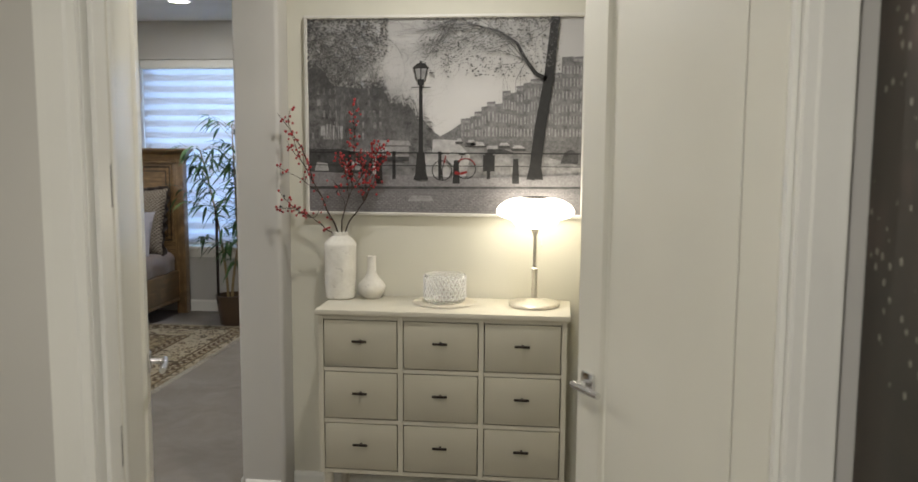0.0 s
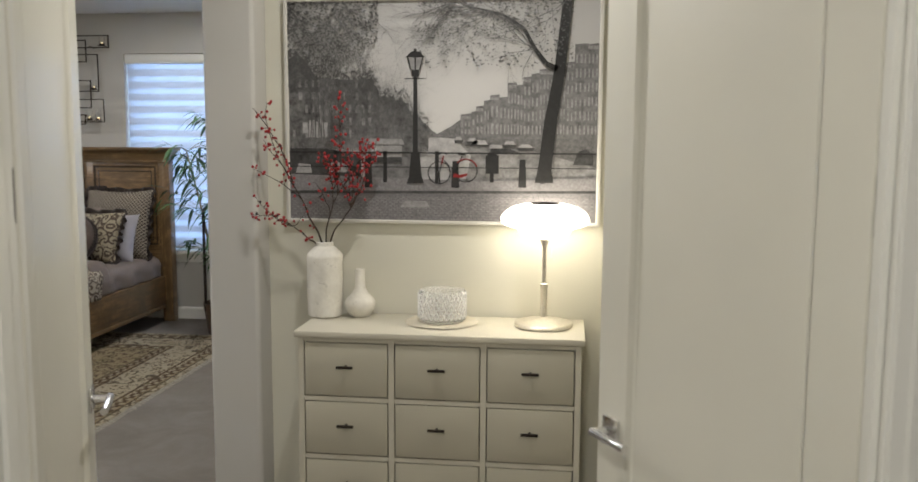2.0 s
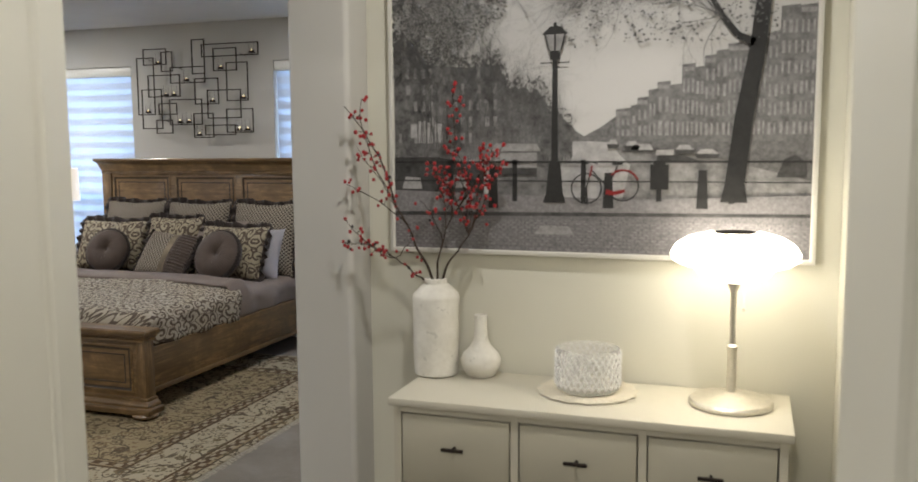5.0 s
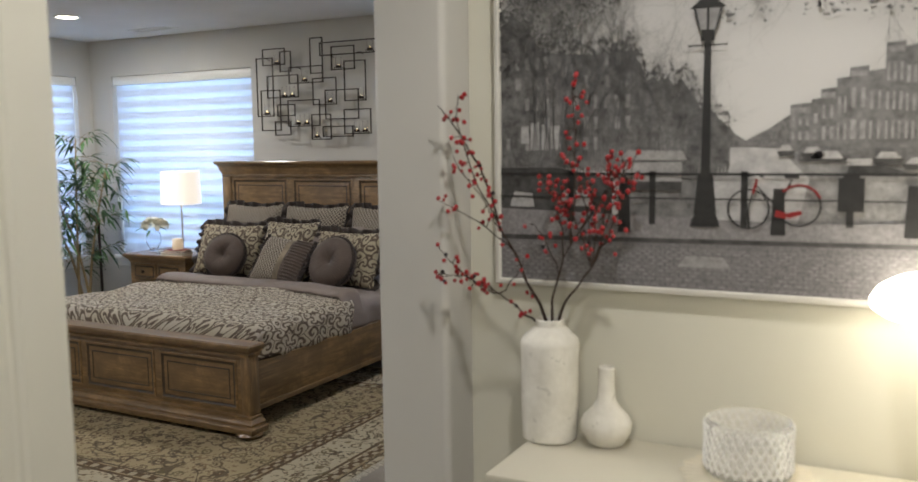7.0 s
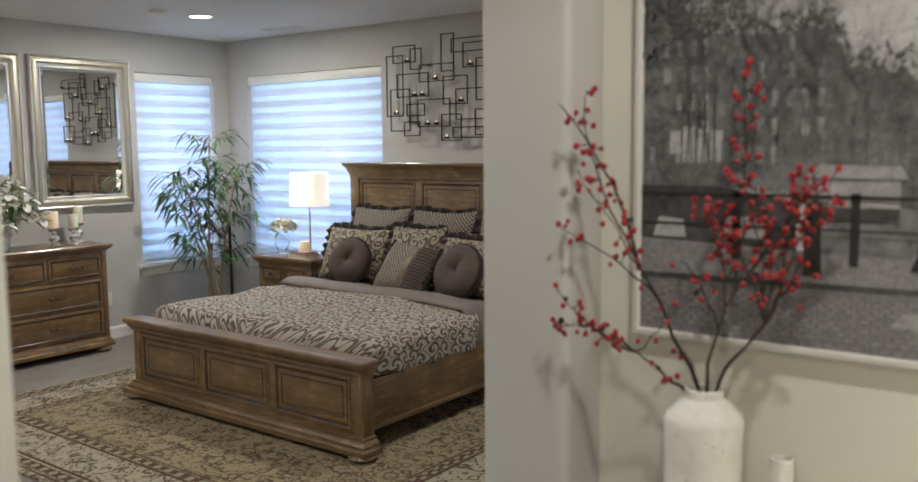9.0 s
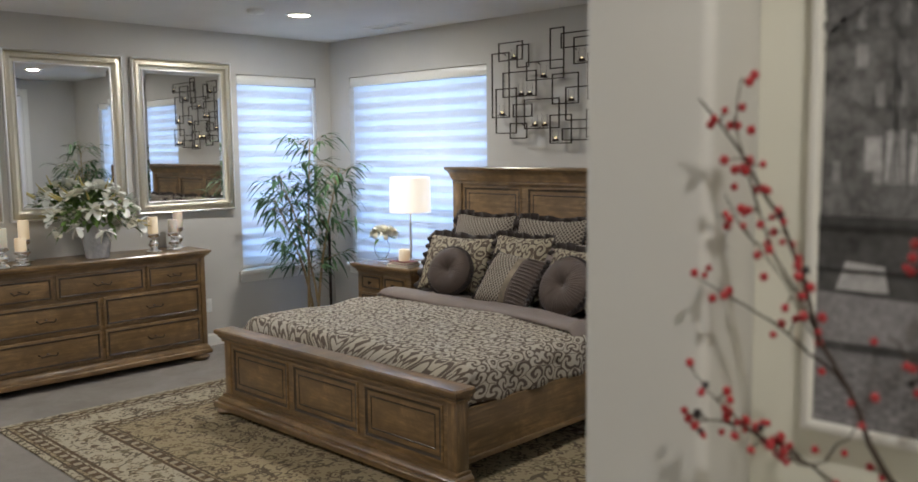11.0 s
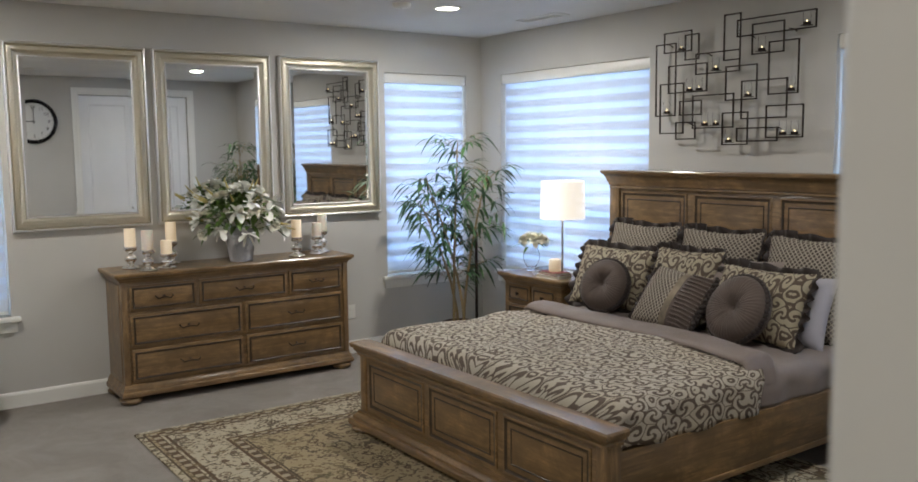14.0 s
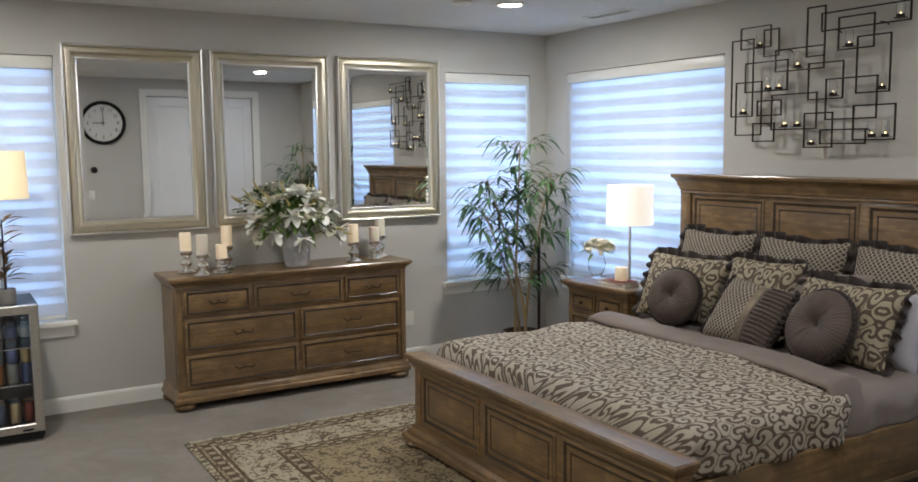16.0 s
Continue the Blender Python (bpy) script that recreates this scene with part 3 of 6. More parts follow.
TAUPE = (0.105, 0.082, 0.066)
damask_mat = damask("damask_weave", (0.128, 0.098, 0.076), (0.53, 0.48, 0.40), 0.40, 0.54, stroke_w=0.043)
damask_sham = damask("damask_sham_weave", (0.10, 0.074, 0.055), (0.40, 0.355, 0.27), 0.36, 0.48, "xz", 0.4, 0.040)
trellis_mat = trellis("trellis_weave", (0.07, 0.055, 0.045), (0.33, 0.29, 0.235))
taupe_satin = cloth("taupe_satin", (0.105, 0.078, 0.065), 500, 0.5)
ruffle_mat = cloth("dark_taupe_ruffle", (0.042, 0.032, 0.029), 500, 0.6)
sheet_mat = cloth("grey_taupe_sheet", (0.255, 0.21, 0.188), 900, 0.7, 0.08)
lining_mat = cloth("taupe_satin_lining", (0.215, 0.172, 0.150), 700, 0.5, 0.1)
white_linen = cloth("pale_lilac_linen", (0.46, 0.445, 0.49), 900, 0.8, 0.06)

mattress = single("mattress", boxm(1.89, -2.15, 0.22, 3.70, -0.17, 0.535, bevel=0.05, seg=4), sheet_mat, "thick mattress in a grey taupe fitted sheet", "mattress")


def blanket(name, x0, x1, y0, y1, ztop, zlow, material, label, seed, fold=0.0, puff=0.012, slant=0.0):
    """Soft cover over the mattress: level top, rounded shoulders and hanging sides, with gentle wrinkles."""
    nu, nv = 96, 64
    bm = bmesh.new()
    hang = ztop - zlow
    half, mid = (x1 - x0) / 2, (x0 + x1) / 2
    total = half + hang * 0.9
    r = 0.07
    grid = []
    for j in range(nv + 1):
        v = j / nv
        row = []
        for i in range(nu + 1):
            s = (i / nu * 2 - 1) * total
            a = abs(s)
            yend = y1 - slant * max(0.0, (s - 0.25) / (total - 0.25)) ** 1.4
            y = y0 + (yend - y0) * v
            if a < half - r:
                x, z = a, ztop
            elif a < half - r + r * math.pi / 2:
                q = (a - half + r) / r
                x, z = half - r + r * math.sin(q), ztop - r + r * math.cos(q)
            else:
                x, z = half + 0.012 * math.sin(y * 19 + seed), ztop - r - (a - half + r - r * math.pi / 2)
            end = max(0.0, 1 - v / 0.07)
            z -= 0.10 * end * end * (1 if fold == 0 else 0)
            k = Vector((s * 2.3, y * 2.3, seed))
            z += puff * noise.noise(k) * 1.6 + puff * 0.5 * noise.noise(k * 3.1)
            z += 0.012 * math.sin(min(1.0, v / 0.2) * math.pi / 2) * (1 - (a / total) ** 2)
            row.append(bm.verts.new((mid + math.copysign(x, s), y + 0.01 * noise.noise(k * 2), z)))
        grid.append(row)
    for a, b in zip(grid, grid[1:]):
        for i in range(nu):
            bm.faces.new((a[i], a[i + 1], b[i + 1], b[i]))
    ob = single(name, bm, material, label, "bedding", smooth=80)
    so = ob.modifiers.new("thickness", "SOLIDIFY")
    so.thickness, so.offset = 0.022, 0
    return ob


blanket("flat_sheet", 1.85, 3.762, -1.32, -0.19, 0.556, 0.41, sheet_mat, "smooth grey taupe sheet over the pillow end of the bed", 3.0, 1, 0.008)
comforter = blanket("comforter", 1.838, 3.778, -2.176, -0.985, 0.594, 0.408, damask_mat, "puffy beige and brown damask comforter spread over the bed", 7.0, 0.0, 0.016, 0.22)
bm = bmesh.new()
grid = []
for j in range(13):
    q = j / 12 * math.pi * 1.15 - 0.25
    row = []
    for i in range(81):
        x = 1.84 + (3.778 - 1.84) * i / 80
        e = max(0.0, (abs(x - 2.808) - 0.895) / 0.07)
        lag = 0.22 * max(0.0, (x - 3.045) / 0.86) ** 1.4
        zz = 0.622 - 0.14 * min(1.0, e) ** 2
        row.append(bm.verts.new((x, -0.98 - lag + 0.115 * math.cos(q) - 0.02 * math.sin(x * 3.0) + 0.004 * noise.noise(Vector((x * 6, j * 0.3, 1))),
                                 zz + 0.036 * math.sin(q) + 0.006 * noise.noise(Vector((x * 5, j * 0.2, 5))))))
    grid.append(row)
for a, b in zip(grid, grid[1:]):
    for i in range(80):
        bm.faces.new((a[i], a[i + 1], b[i + 1], b[i]))
part("turned_back_lining", bm, lining_mat, comforter, "taupe satin lining turned back", smooth=80)


def pillow_mesh(w, h, t, n=20):
    bm = bmesh.new()
    sheets = []
    for sgn in (-1, 1):
        g = []
        for j in range(n + 1):
            row = []
            for i in range(n + 1):
                u, v = i / n * 2 - 1, j / n * 2 - 1
                x = u * w / 2 * (1 - 0.06 * (1 - v * v) * abs(u) ** 3)
                z = v * h / 2 * (1 - 0.08 * (1 - u * u) * abs(v) ** 3)
                d = (max(0.0, 1 - abs(u) ** 2.6) * max(0.0, 1 - abs(v) ** 2.6)) ** 0.55
                y = sgn * t / 2 * d + 0.006 * noise.noise(Vector((u * 2.5, v * 2.5, w * 9 + sgn)))
                row.append(bm.verts.new((x, y, z)))
            g.append(row)
        for a, b in zip(g, g[1:]):
            for i in range(n):
                bm.faces.new((a[i], a[i + 1], b[i + 1], b[i]) if sgn < 0 else (a[i], b[i], b[i + 1], a[i + 1]))
        sheets.append(g)
    bmesh.ops.remove_doubles(bm, verts=bm.verts, dist=0.004)
    return bm


def ruffle(w, h, depth=0.045, waves=24):
    """A gathered strip standing out round a cushion's seam."""
    bm = bmesh.new()
    loop = []
    n = 240
    for k in range(n):
        s = k / n * 4
        q = s % 1
        side = int(s)
        if side == 0:
            p, o = (-w / 2 + w * q, -h / 2), (0, -1)
        elif side == 1:
            p, o = (w / 2, -h / 2 + h * q), (1, 0)
        elif side == 2:
            p, o = (w / 2 - w * q, h / 2), (0, 1)
        else:
            p, o = (-w / 2, h / 2 - h * q), (-1, 0)
        shrink = 0.05
        x = p[0] * (1 - shrink * (1 - (2 * p[1] / h) ** 2) * abs(o[0]))
        z = p[1] * (1 - shrink * 1.3 * (1 - (2 * p[0] / w) ** 2) * abs(o[1]))
        wv = math.sin(s / 4 * 2 * math.pi * waves + 4.5 * noise.noise(Vector((s * 2.2, w * 3, h))))
        dd = depth * (0.85 + 0.5 * noise.noise(Vector((s * 6, w, 2))))
        out = (o[0] * dd, o[1] * dd)
        a = bm.verts.new((x - out[0] * 0.3, 0.0, z - out[1] * 0.3))
        b = bm.verts.new((x + out[0] * 0.5, 0.010 * wv, z + out[1] * 0.5))
        c = bm.verts.new((x + out[0], 0.022 * wv - 0.006, z + out[1] + 0.005 * wv))
        loop.append((a, b, c))
    for k in range(n):
        p, q = loop[k], loop[(k + 1) % n]
        bm.faces.new((p[0], q[0], q[1], p[1]))
        bm.faces.new((p[1], q[1], q[2], p[2]))
    return bm


def cushion(name, w, h, t, material, label, m, ruff=0.045, group=""):
    th = thing(name, label, "pillow", m, group)
    part("cushion", pillow_mesh(w, h, t), material, th, smooth=80)
    if ruff:
        r = part("ruffle", ruffle(w * 0.97, h * 0.97, ruff), ruffle_mat, th, "dark taupe gathered ruffle", smooth=80)
        so = r.modifiers.new("thickness", "SOLIDIFY")
        so.thickness = 0.003
    return th


def leaning(x, y, z, tilt, turn=0, roll=0):
    return Matrix.Translation((x, y, z)) @ pose(0, 0, 0, 0, 0, turn) @ pose(0, 0, 0, -tilt) @ pose(0, 0, 0, 0, roll, 0)


# three trellis shams against the headboard
for x, tw in ((2.16, 0), (2.80, 2), (3.44, -1)):
    cushion("euro_sham", 0.60, 0.60, 0.17, trellis_mat, "brown and beige trellis sham with dark ruffle against the headboard", leaning(x, -0.285, 0.86, 14, tw), 0.045, "trellis shams")
# white pillow and standard shams
cushion("bed_pillow", 0.60, 0.42, 0.15, white_linen, "pale lilac pillow standing behind a damask sham", leaning(3.37, -0.415, 0.755, 22, 2), 0)
cushion("bed_pillow", 0.64, 0.44, 0.16, sheet_mat, "grey taupe pillow behind the damask shams", leaning(3.02, -0.43, 0.80, 20, 0), 0)
cushion("pillow_sham", 0.66, 0.44, 0.17, damask_sham, "beige damask sham with dark ruffle leaning on pillows", leaning(2.10, -0.47, 0.79, 24, 4), 0.05, "damask shams")
cushion("pillow_sham", 0.62, 0.44, 0.17, damask_sham, "beige damask sham with dark ruffle leaning on pillows", leaning(3.29, -0.53, 0.775, 24, -2), 0.05, "damask shams")
cushion("square_cushion", 0.50, 0.50, 0.16, damask_sham, "square gold damask cushion with dark edge", leaning(2.72, -0.50, 0.80, 20, 2), 0.045)

# banded accent cushion: trellis, woven band, gathered satin
acc = thing("accent_cushion", "accent cushion of trellis weave, fringe band and gathered brown satin", "pillow", leaning(2.79, -0.66, 0.74, 34, -4, 5))
pm = pillow_mesh(0.52, 0.42, 0.17)
me = to_mesh("cushion", pm, trellis_mat, 80)
me.materials.append(taupe_satin)
me.materials.append(cloth("beige_fringe_band", (0.24, 0.195, 0.14), 60, 0.9, 0.6))
for p in me.polygons:
    p.material_index = 1 if p.center.x > 0.085 else (2 if p.center.x > 0.015 else 0)
ob = new("cushion", me)
ob.parent = acc
for sgn in (-1, 1):
    bm = bmesh.new()
    tube(bm, [(sgn * 0.248 + (0.012 * math.sin(k * 2.1)), -0.01 + 0.012 * math.sin(k * 1.7), -0.2 + k * 0.4 / 40) for k in range(41)], 0.014, 0.014, 6)
    part("fringe", bm, ruffle_mat, acc, "gathered dark fringe")
for k in range(15):
    zc = -0.175 + k * 0.025
    w_ = 1 - (abs(zc) / 0.21) ** 2.6
    part("gather", tube(bmesh.new(), [(0.10, -0.085 * w_ ** 0.55, zc), (0.16, -0.073 * w_ ** 0.55, zc + 0.003), (0.235, -0.03 * w_ ** 0.55, zc * 1.03)], 0.006, 0.009, 6), taupe_satin, acc, smooth=80)
for k in range(7):
    part("tuft", lathe([(0.0, -0.006), (0.007, -0.003), (0.008, 0.002), (0.0, 0.006)], 8), ruffle_mat, acc, m=pose(0.088, -0.078 * (1 - (abs(k - 3) / 3.4) ** 2) - 0.006, -0.15 + k * 0.05, 90))


def round_cushion(m, r, label):
    th = thing("round_cushion", label, "pillow", m, "round tufted cushions")
    bm = bmesh.new()
    seg = 176
    rings = []
    pr = [(0.02, 0.030), (0.10, 0.052), (0.3, 0.074), (0.6, 0.082), (0.85, 0.066), (0.96, 0.035), (1.0, 0.0), (0.96, -0.035), (0.8, -0.06), (0.0, -0.07)]
    for q, y in pr:
        if q == 0:
            rings.append([bm.verts.new((0, -y, 0))])
            continue
        ring = []
        for k in range(seg):
            a = 2 * math.pi * k / seg
            pleat = 0.0032 * math.sin(a * 52 + 3 * noise.noise(Vector((math.cos(a) * 2, math.sin(a) * 2, 4)))) * (1 if q < 0.97 else 0.3) * min(1.0, q * 2.5) * (0.7 + 0.5 * noise.noise(Vector((math.cos(a) * 3, math.sin(a) * 3, r))))
            rr = r * q
            ring.append(bm.verts.new((rr * math.cos(a), -(y + pleat), rr * math.sin(a))))
        rings.append(ring)
    for a, b in zip(rings, rings[1:]):
        for k in range(seg):
            j = (k + 1) % seg
            if len(b) == 1:
                bm.faces.new((a[k], a[j], b[0]))
            else:
                bm.faces.new((a[k], a[j], b[j], b[k]))
    bm.faces.new(rings[0])
    part("cushion", bm, taupe_satin, th, smooth=80)
    part("button", lathe([(0.0, 0.0), (0.018, 0.002), (0.016, 0.008), (0.0, 0.011)], 16), taupe_satin, th, m=pose(0, -0.032, 0, 90))
    bm = bmesh.new()
    tube(bm, [(r * 0.985 * math.cos(a), -0.012 + 0.012 * math.sin(a * 46), r * 0.985 * math.sin(a)) for a in [2 * math.pi * k / 230 for k in range(231)]], 0.013, 0.013, 6)
    part("gathered_edge", bm, ruffle_mat, th, "ruched dark edge", smooth=80)
    return th


round_cushion(leaning(2.20, -0.64, 0.758, 24, 10), 0.18, "round pleated taupe satin cushion with a centre button")
round_cushion(leaning(3.29, -0.70, 0.762, 26, -6), 0.2, "round pleated taupe satin cushion with a centre button")


# ---- rug ----
def rug_material(hx, hy):
    n = Nodes("woven_rug")
    x, y, z = n.split()
    d = n.math("MINIMUM", n.math("SUBTRACT", hx, n.math("ABSOLUTE", x)), n.math("SUBTRACT", hy, n.math("ABSOLUTE", y)))
    cream, tan, brown, dark, olive = (0.48, 0.42, 0.31), (0.34, 0.27, 0.17), (0.19, 0.125, 0.07), (0.075, 0.058, 0.042), (0.20, 0.165, 0.09)
    line = (0.095, 0.058, 0.036)
    node = n.n("ShaderNodeValToRGB")
    node.color_ramp.interpolation = "CONSTANT"
    stops = [(0.0, cream), (0.035, dark), (0.045, tan), (0.065, line), (0.115, cream), (0.13, line), (0.15, cream), (0.40, line), (0.418, tan), (0.43, line), (0.475, tan), (0.485, dark), (0.50, (0.36, 0.29, 0.18))]
    e = node.color_ramp.elements
    while len(e) < len(stops):
        e.new(0.5)
    for el, (p, c) in zip(e, stops):
        el.position, el.color = p, (*c, 1)
    n.put(node.inputs[0], d)
    base = node.outputs[0]

    def motif(scale, lo, hi, warp):
        v = n.n("ShaderNodeTexVoronoi")
        wv = n.n("ShaderNodeTexNoise")
        n.put(wv.inputs["Vector"], n.co)
        wv.inputs["Scale"].default_value = scale * 1.3
        mixv = n.n("ShaderNodeMix", data_type="RGBA")
        mixv.inputs["Factor"].default_value = warp
        n.put(mixv.inputs[6], n.co)
        n.put(mixv.inputs[7], wv.outputs["Color"])
        n.put(v.inputs["Vector"], mixv.outputs[2])
        v.inputs["Scale"].default_value = scale
        f = n.math("MULTIPLY_ADD", v.outputs["Distance"], -1.0, hi)
        ring = n.math("SINE", n.math("MULTIPLY", v.outputs["Distance"], 26.0))
        return v.outputs["Distance"], ring, v.outputs["Color"]

    dist, ring, hues = motif(11.0, 0, 0.3, 0.05)
    fl = n.math("MULTIPLY", n.math("LESS_THAN", dist, 0.43), n.math("GREATER_THAN", ring, 0.05))
    d2, r2, c2 = motif(33.0, 0, 0.3, 0.03)
    small = n.math("LESS_THAN", d2, 0.33)
    wave = n.math("ABSOLUTE", n.math("SUBTRACT", n.noise(4.2, 2, 0.5, None, 1.5), 0.5))
    vine = n.math("LESS_THAN", wave, 0.016)
    hue = n.split(hues)[0]
    ink = n.ramp(hue, [(0.0, dark), (0.45, (0.10, 0.06, 0.04)), (0.7, (0.12, 0.10, 0.055)), (1.0, brown)])
    col = n.mix(n.math("MULTIPLY", small, 0.78), base, ink)
    col = n.mix(n.math("MULTIPLY", vine, 0.85), col, dark)
    col = n.mix(n.math("MULTIPLY", fl, 0.86), col, ink)
    dots = n.math("GREATER_THAN", n.math("MULTIPLY", n.math("SINE", n.math("MULTIPLY", x, 70.0)), n.math("SINE", n.math("MULTIPLY", y, 70.0))), 0.12)
    guard = n.math("MULTIPLY", n.math("MULTIPLY", n.math("GREATER_THAN", d, 0.43), n.math("LESS_THAN", d, 0.475)), dots)
    guard2 = n.math("MULTIPLY", n.math("MULTIPLY", n.math("GREATER_THAN", d, 0.065), n.math("LESS_THAN", d, 0.115)), dots)
    col = n.mix(n.math("MULTIPLY", n.math("MAXIMUM", guard, guard2), 0.75), col, cream)
    g = n.noise(600, 2)
    col = n.mix(n.math("MULTIPLY", g, 0.3), col, (0.10, 0.08, 0.05))
    col = n.mix(n.math("MULTIPLY", n.noise(1.7, 3), 0.15), col, (0.25, 0.20, 0.125))
    n.bump(g, 0.6, 0.003)
    return n.done(col, 0.95, 0, 0.1)


RX, RY, RCX, RCY = 1.80, 1.37, 2.885, -2.035
rug = thing("rug", "beige and brown floral border rug on the carpet", "rug", pose(RCX, RCY, 0.001))
part("rug_body", boxm(-RX, -RY, 0, RX, RY, 0.012, bevel=0.004), rug_material(RX, RY), rug)
fr_mat = cloth("cream_cotton_fringe", (0.52, 0.47, 0.38), 300, 0.95)
for sgn in (-1, 1):
    bm = bmesh.new()
    for k in range(270):
        y = -RY + 2 * RY * (k + 0.5) / 270
        j = random.uniform(-0.006, 0.006)
        l = random.uniform(0.028, 0.045)
        vs = [bm.verts.new(p) for p in ((sgn * RX, y - 0.0035, 0.008), (sgn * RX, y + 0.0035, 0.008), (sgn * (RX + l), y + j + 0.003, 0.001), (sgn * (RX + l), y + j - 0.003, 0.001))]
        bm.faces.new(vs)
    part("fringe", bm, fr_mat, rug, "cream cotton fringe")


# ---- dresser ----
def bail_pull(parent, x, y, z, m=None, w=0.10):
    """A drooping bail handle with two rosettes; proud towards -y."""
    bm = bmesh.new()
    pts = [(-w / 2, -0.006, 0.004), (-w / 2 * 0.96, -0.02, 0.0), (-w / 2 * 0.72, -0.024, -0.014), (-w * 0.2, -0.025, -0.009), (0, -0.026, -0.006), (w * 0.2, -0.025, -0.009), (w / 2 * 0.72, -0.024, -0.014), (w / 2 * 0.96, -0.02, 0.0), (w / 2, -0.006, 0.004)]
    tube(bm, pts, 0.0042, 0.0042, 8)
    lathe([(0.0, -0.003), (0.011, 0.0), (0.008, 0.005), (0.0, 0.007)], 14, bm, (0, 0, 0))
    pull = part("bail_handle", bm, black_iron, parent, "dark bronze bail handle", m=pose(x, y, z))
    return pull


dresser = thing("dresser", "long brown stained dresser with seven drawers and bun feet", "dresser", pose(0.0, 0.0, 0.0) @ pose(0, 0, 0, 0, 0, 90))
# local frame: x runs along world y, -y runs along world +x
DY0, DY1, DF = -3.275, -1.62, -0.425
part("carcase", boxm(DY0, DF, 0.10, DY1, -0.03, 0.83, bevel=0.003), wood_x, dresser)
TOPM = [(0.0, 0.0), (0.006, 0.0), (0.012, 0.018), (0.03, 0.03), (0.034, 0.04), (0.044, 0.044), (0.046, 0.06), (0.04, 0.068)]
part("top", moulding(shift(TOPM, 0.815), DY0, DF, DY1, -0.025, "flr"), wood_x, dresser, "moulded worn top")
SLIM = [(o * 0.55, h) for o, h in BASE]
part("plinth", moulding(shift(SLIM, 0.055), DY0, DF, DY1, -0.03, "flr"), wood_x, dresser)
for x in (DY0 + 0.0, DY1 - 0.032):
    part("corner_post", boxm(x - 0.004, DF - 0.010, 0.135, x + 0.036, DF + 0.02, 0.82, bevel=0.004), wood_z, dresser)
for x in (DY0 + 0.04, DY1 - 0.04):
    for y in (DF + 0.04, -0.08):
        part("bun_foot", lathe(BUN, 24), wood_x, dresser, m=pose(x, y, 0.001))
for s in (DY0 - 0.004, DY1 + 0.0):
    part("side_panel", boxm(s, DF + 0.05, 0.17, s + 0.004, -0.06, 0.80), wood_z, dresser)


def drawer(parent, x0, x1, z0, z1, yf, pulls=1, knob=False):
    d = part("drawer", boxm(x0, yf - 0.012, z0, x1, yf + 0.006, z1, bevel=0.004), wood_x, parent)
    fr = sweep_rect([(0.017, 0.0), (0.018, 0.005), (0.023, 0.006), (0.027, 0.0015), (0.030, 0.0004)], x0, z0, x1, z1)
    part("bead", fr, wood_glaze, d, "dark glazed bead", m=pose(0, yf - 0.012, 0))
    if knob:
        part("knob", lathe([(0.006, 0.0), (0.005, 0.01), (0.013, 0.016), (0.014, 0.022), (0.0, 0.027)], 16), black_iron, d, "small dark bronze knob", m=pose((x0 + x1) / 2, yf - 0.014, (z0 + z1) / 2, 90))
    else:
        bail_pull(d, (x0 + x1) / 2, yf - 0.014, (z0 + z1) / 2 + 0.002, w=min(0.13, (x1 - x0) * 0.26))
    return d


fy = DF - 0.001
xa, xb = DY0 + 0.05, DY1 - 0.05
third = [(xa, xa + 0.445), (xa + 0.465, xb - 0.445), (xb - 0.425, xb)]
for a, b in third:
    drawer(dresser, a, b, 0.625, 0.80, fy)
mid = (xa + xb) / 2
for z0, z1 in ((0.388, 0.605), (0.152, 0.368)):
    drawer(dresser, xa, mid - 0.014, z0, z1, fy)
    drawer(dresser, mid + 0.014, xb, z0, z1, fy)


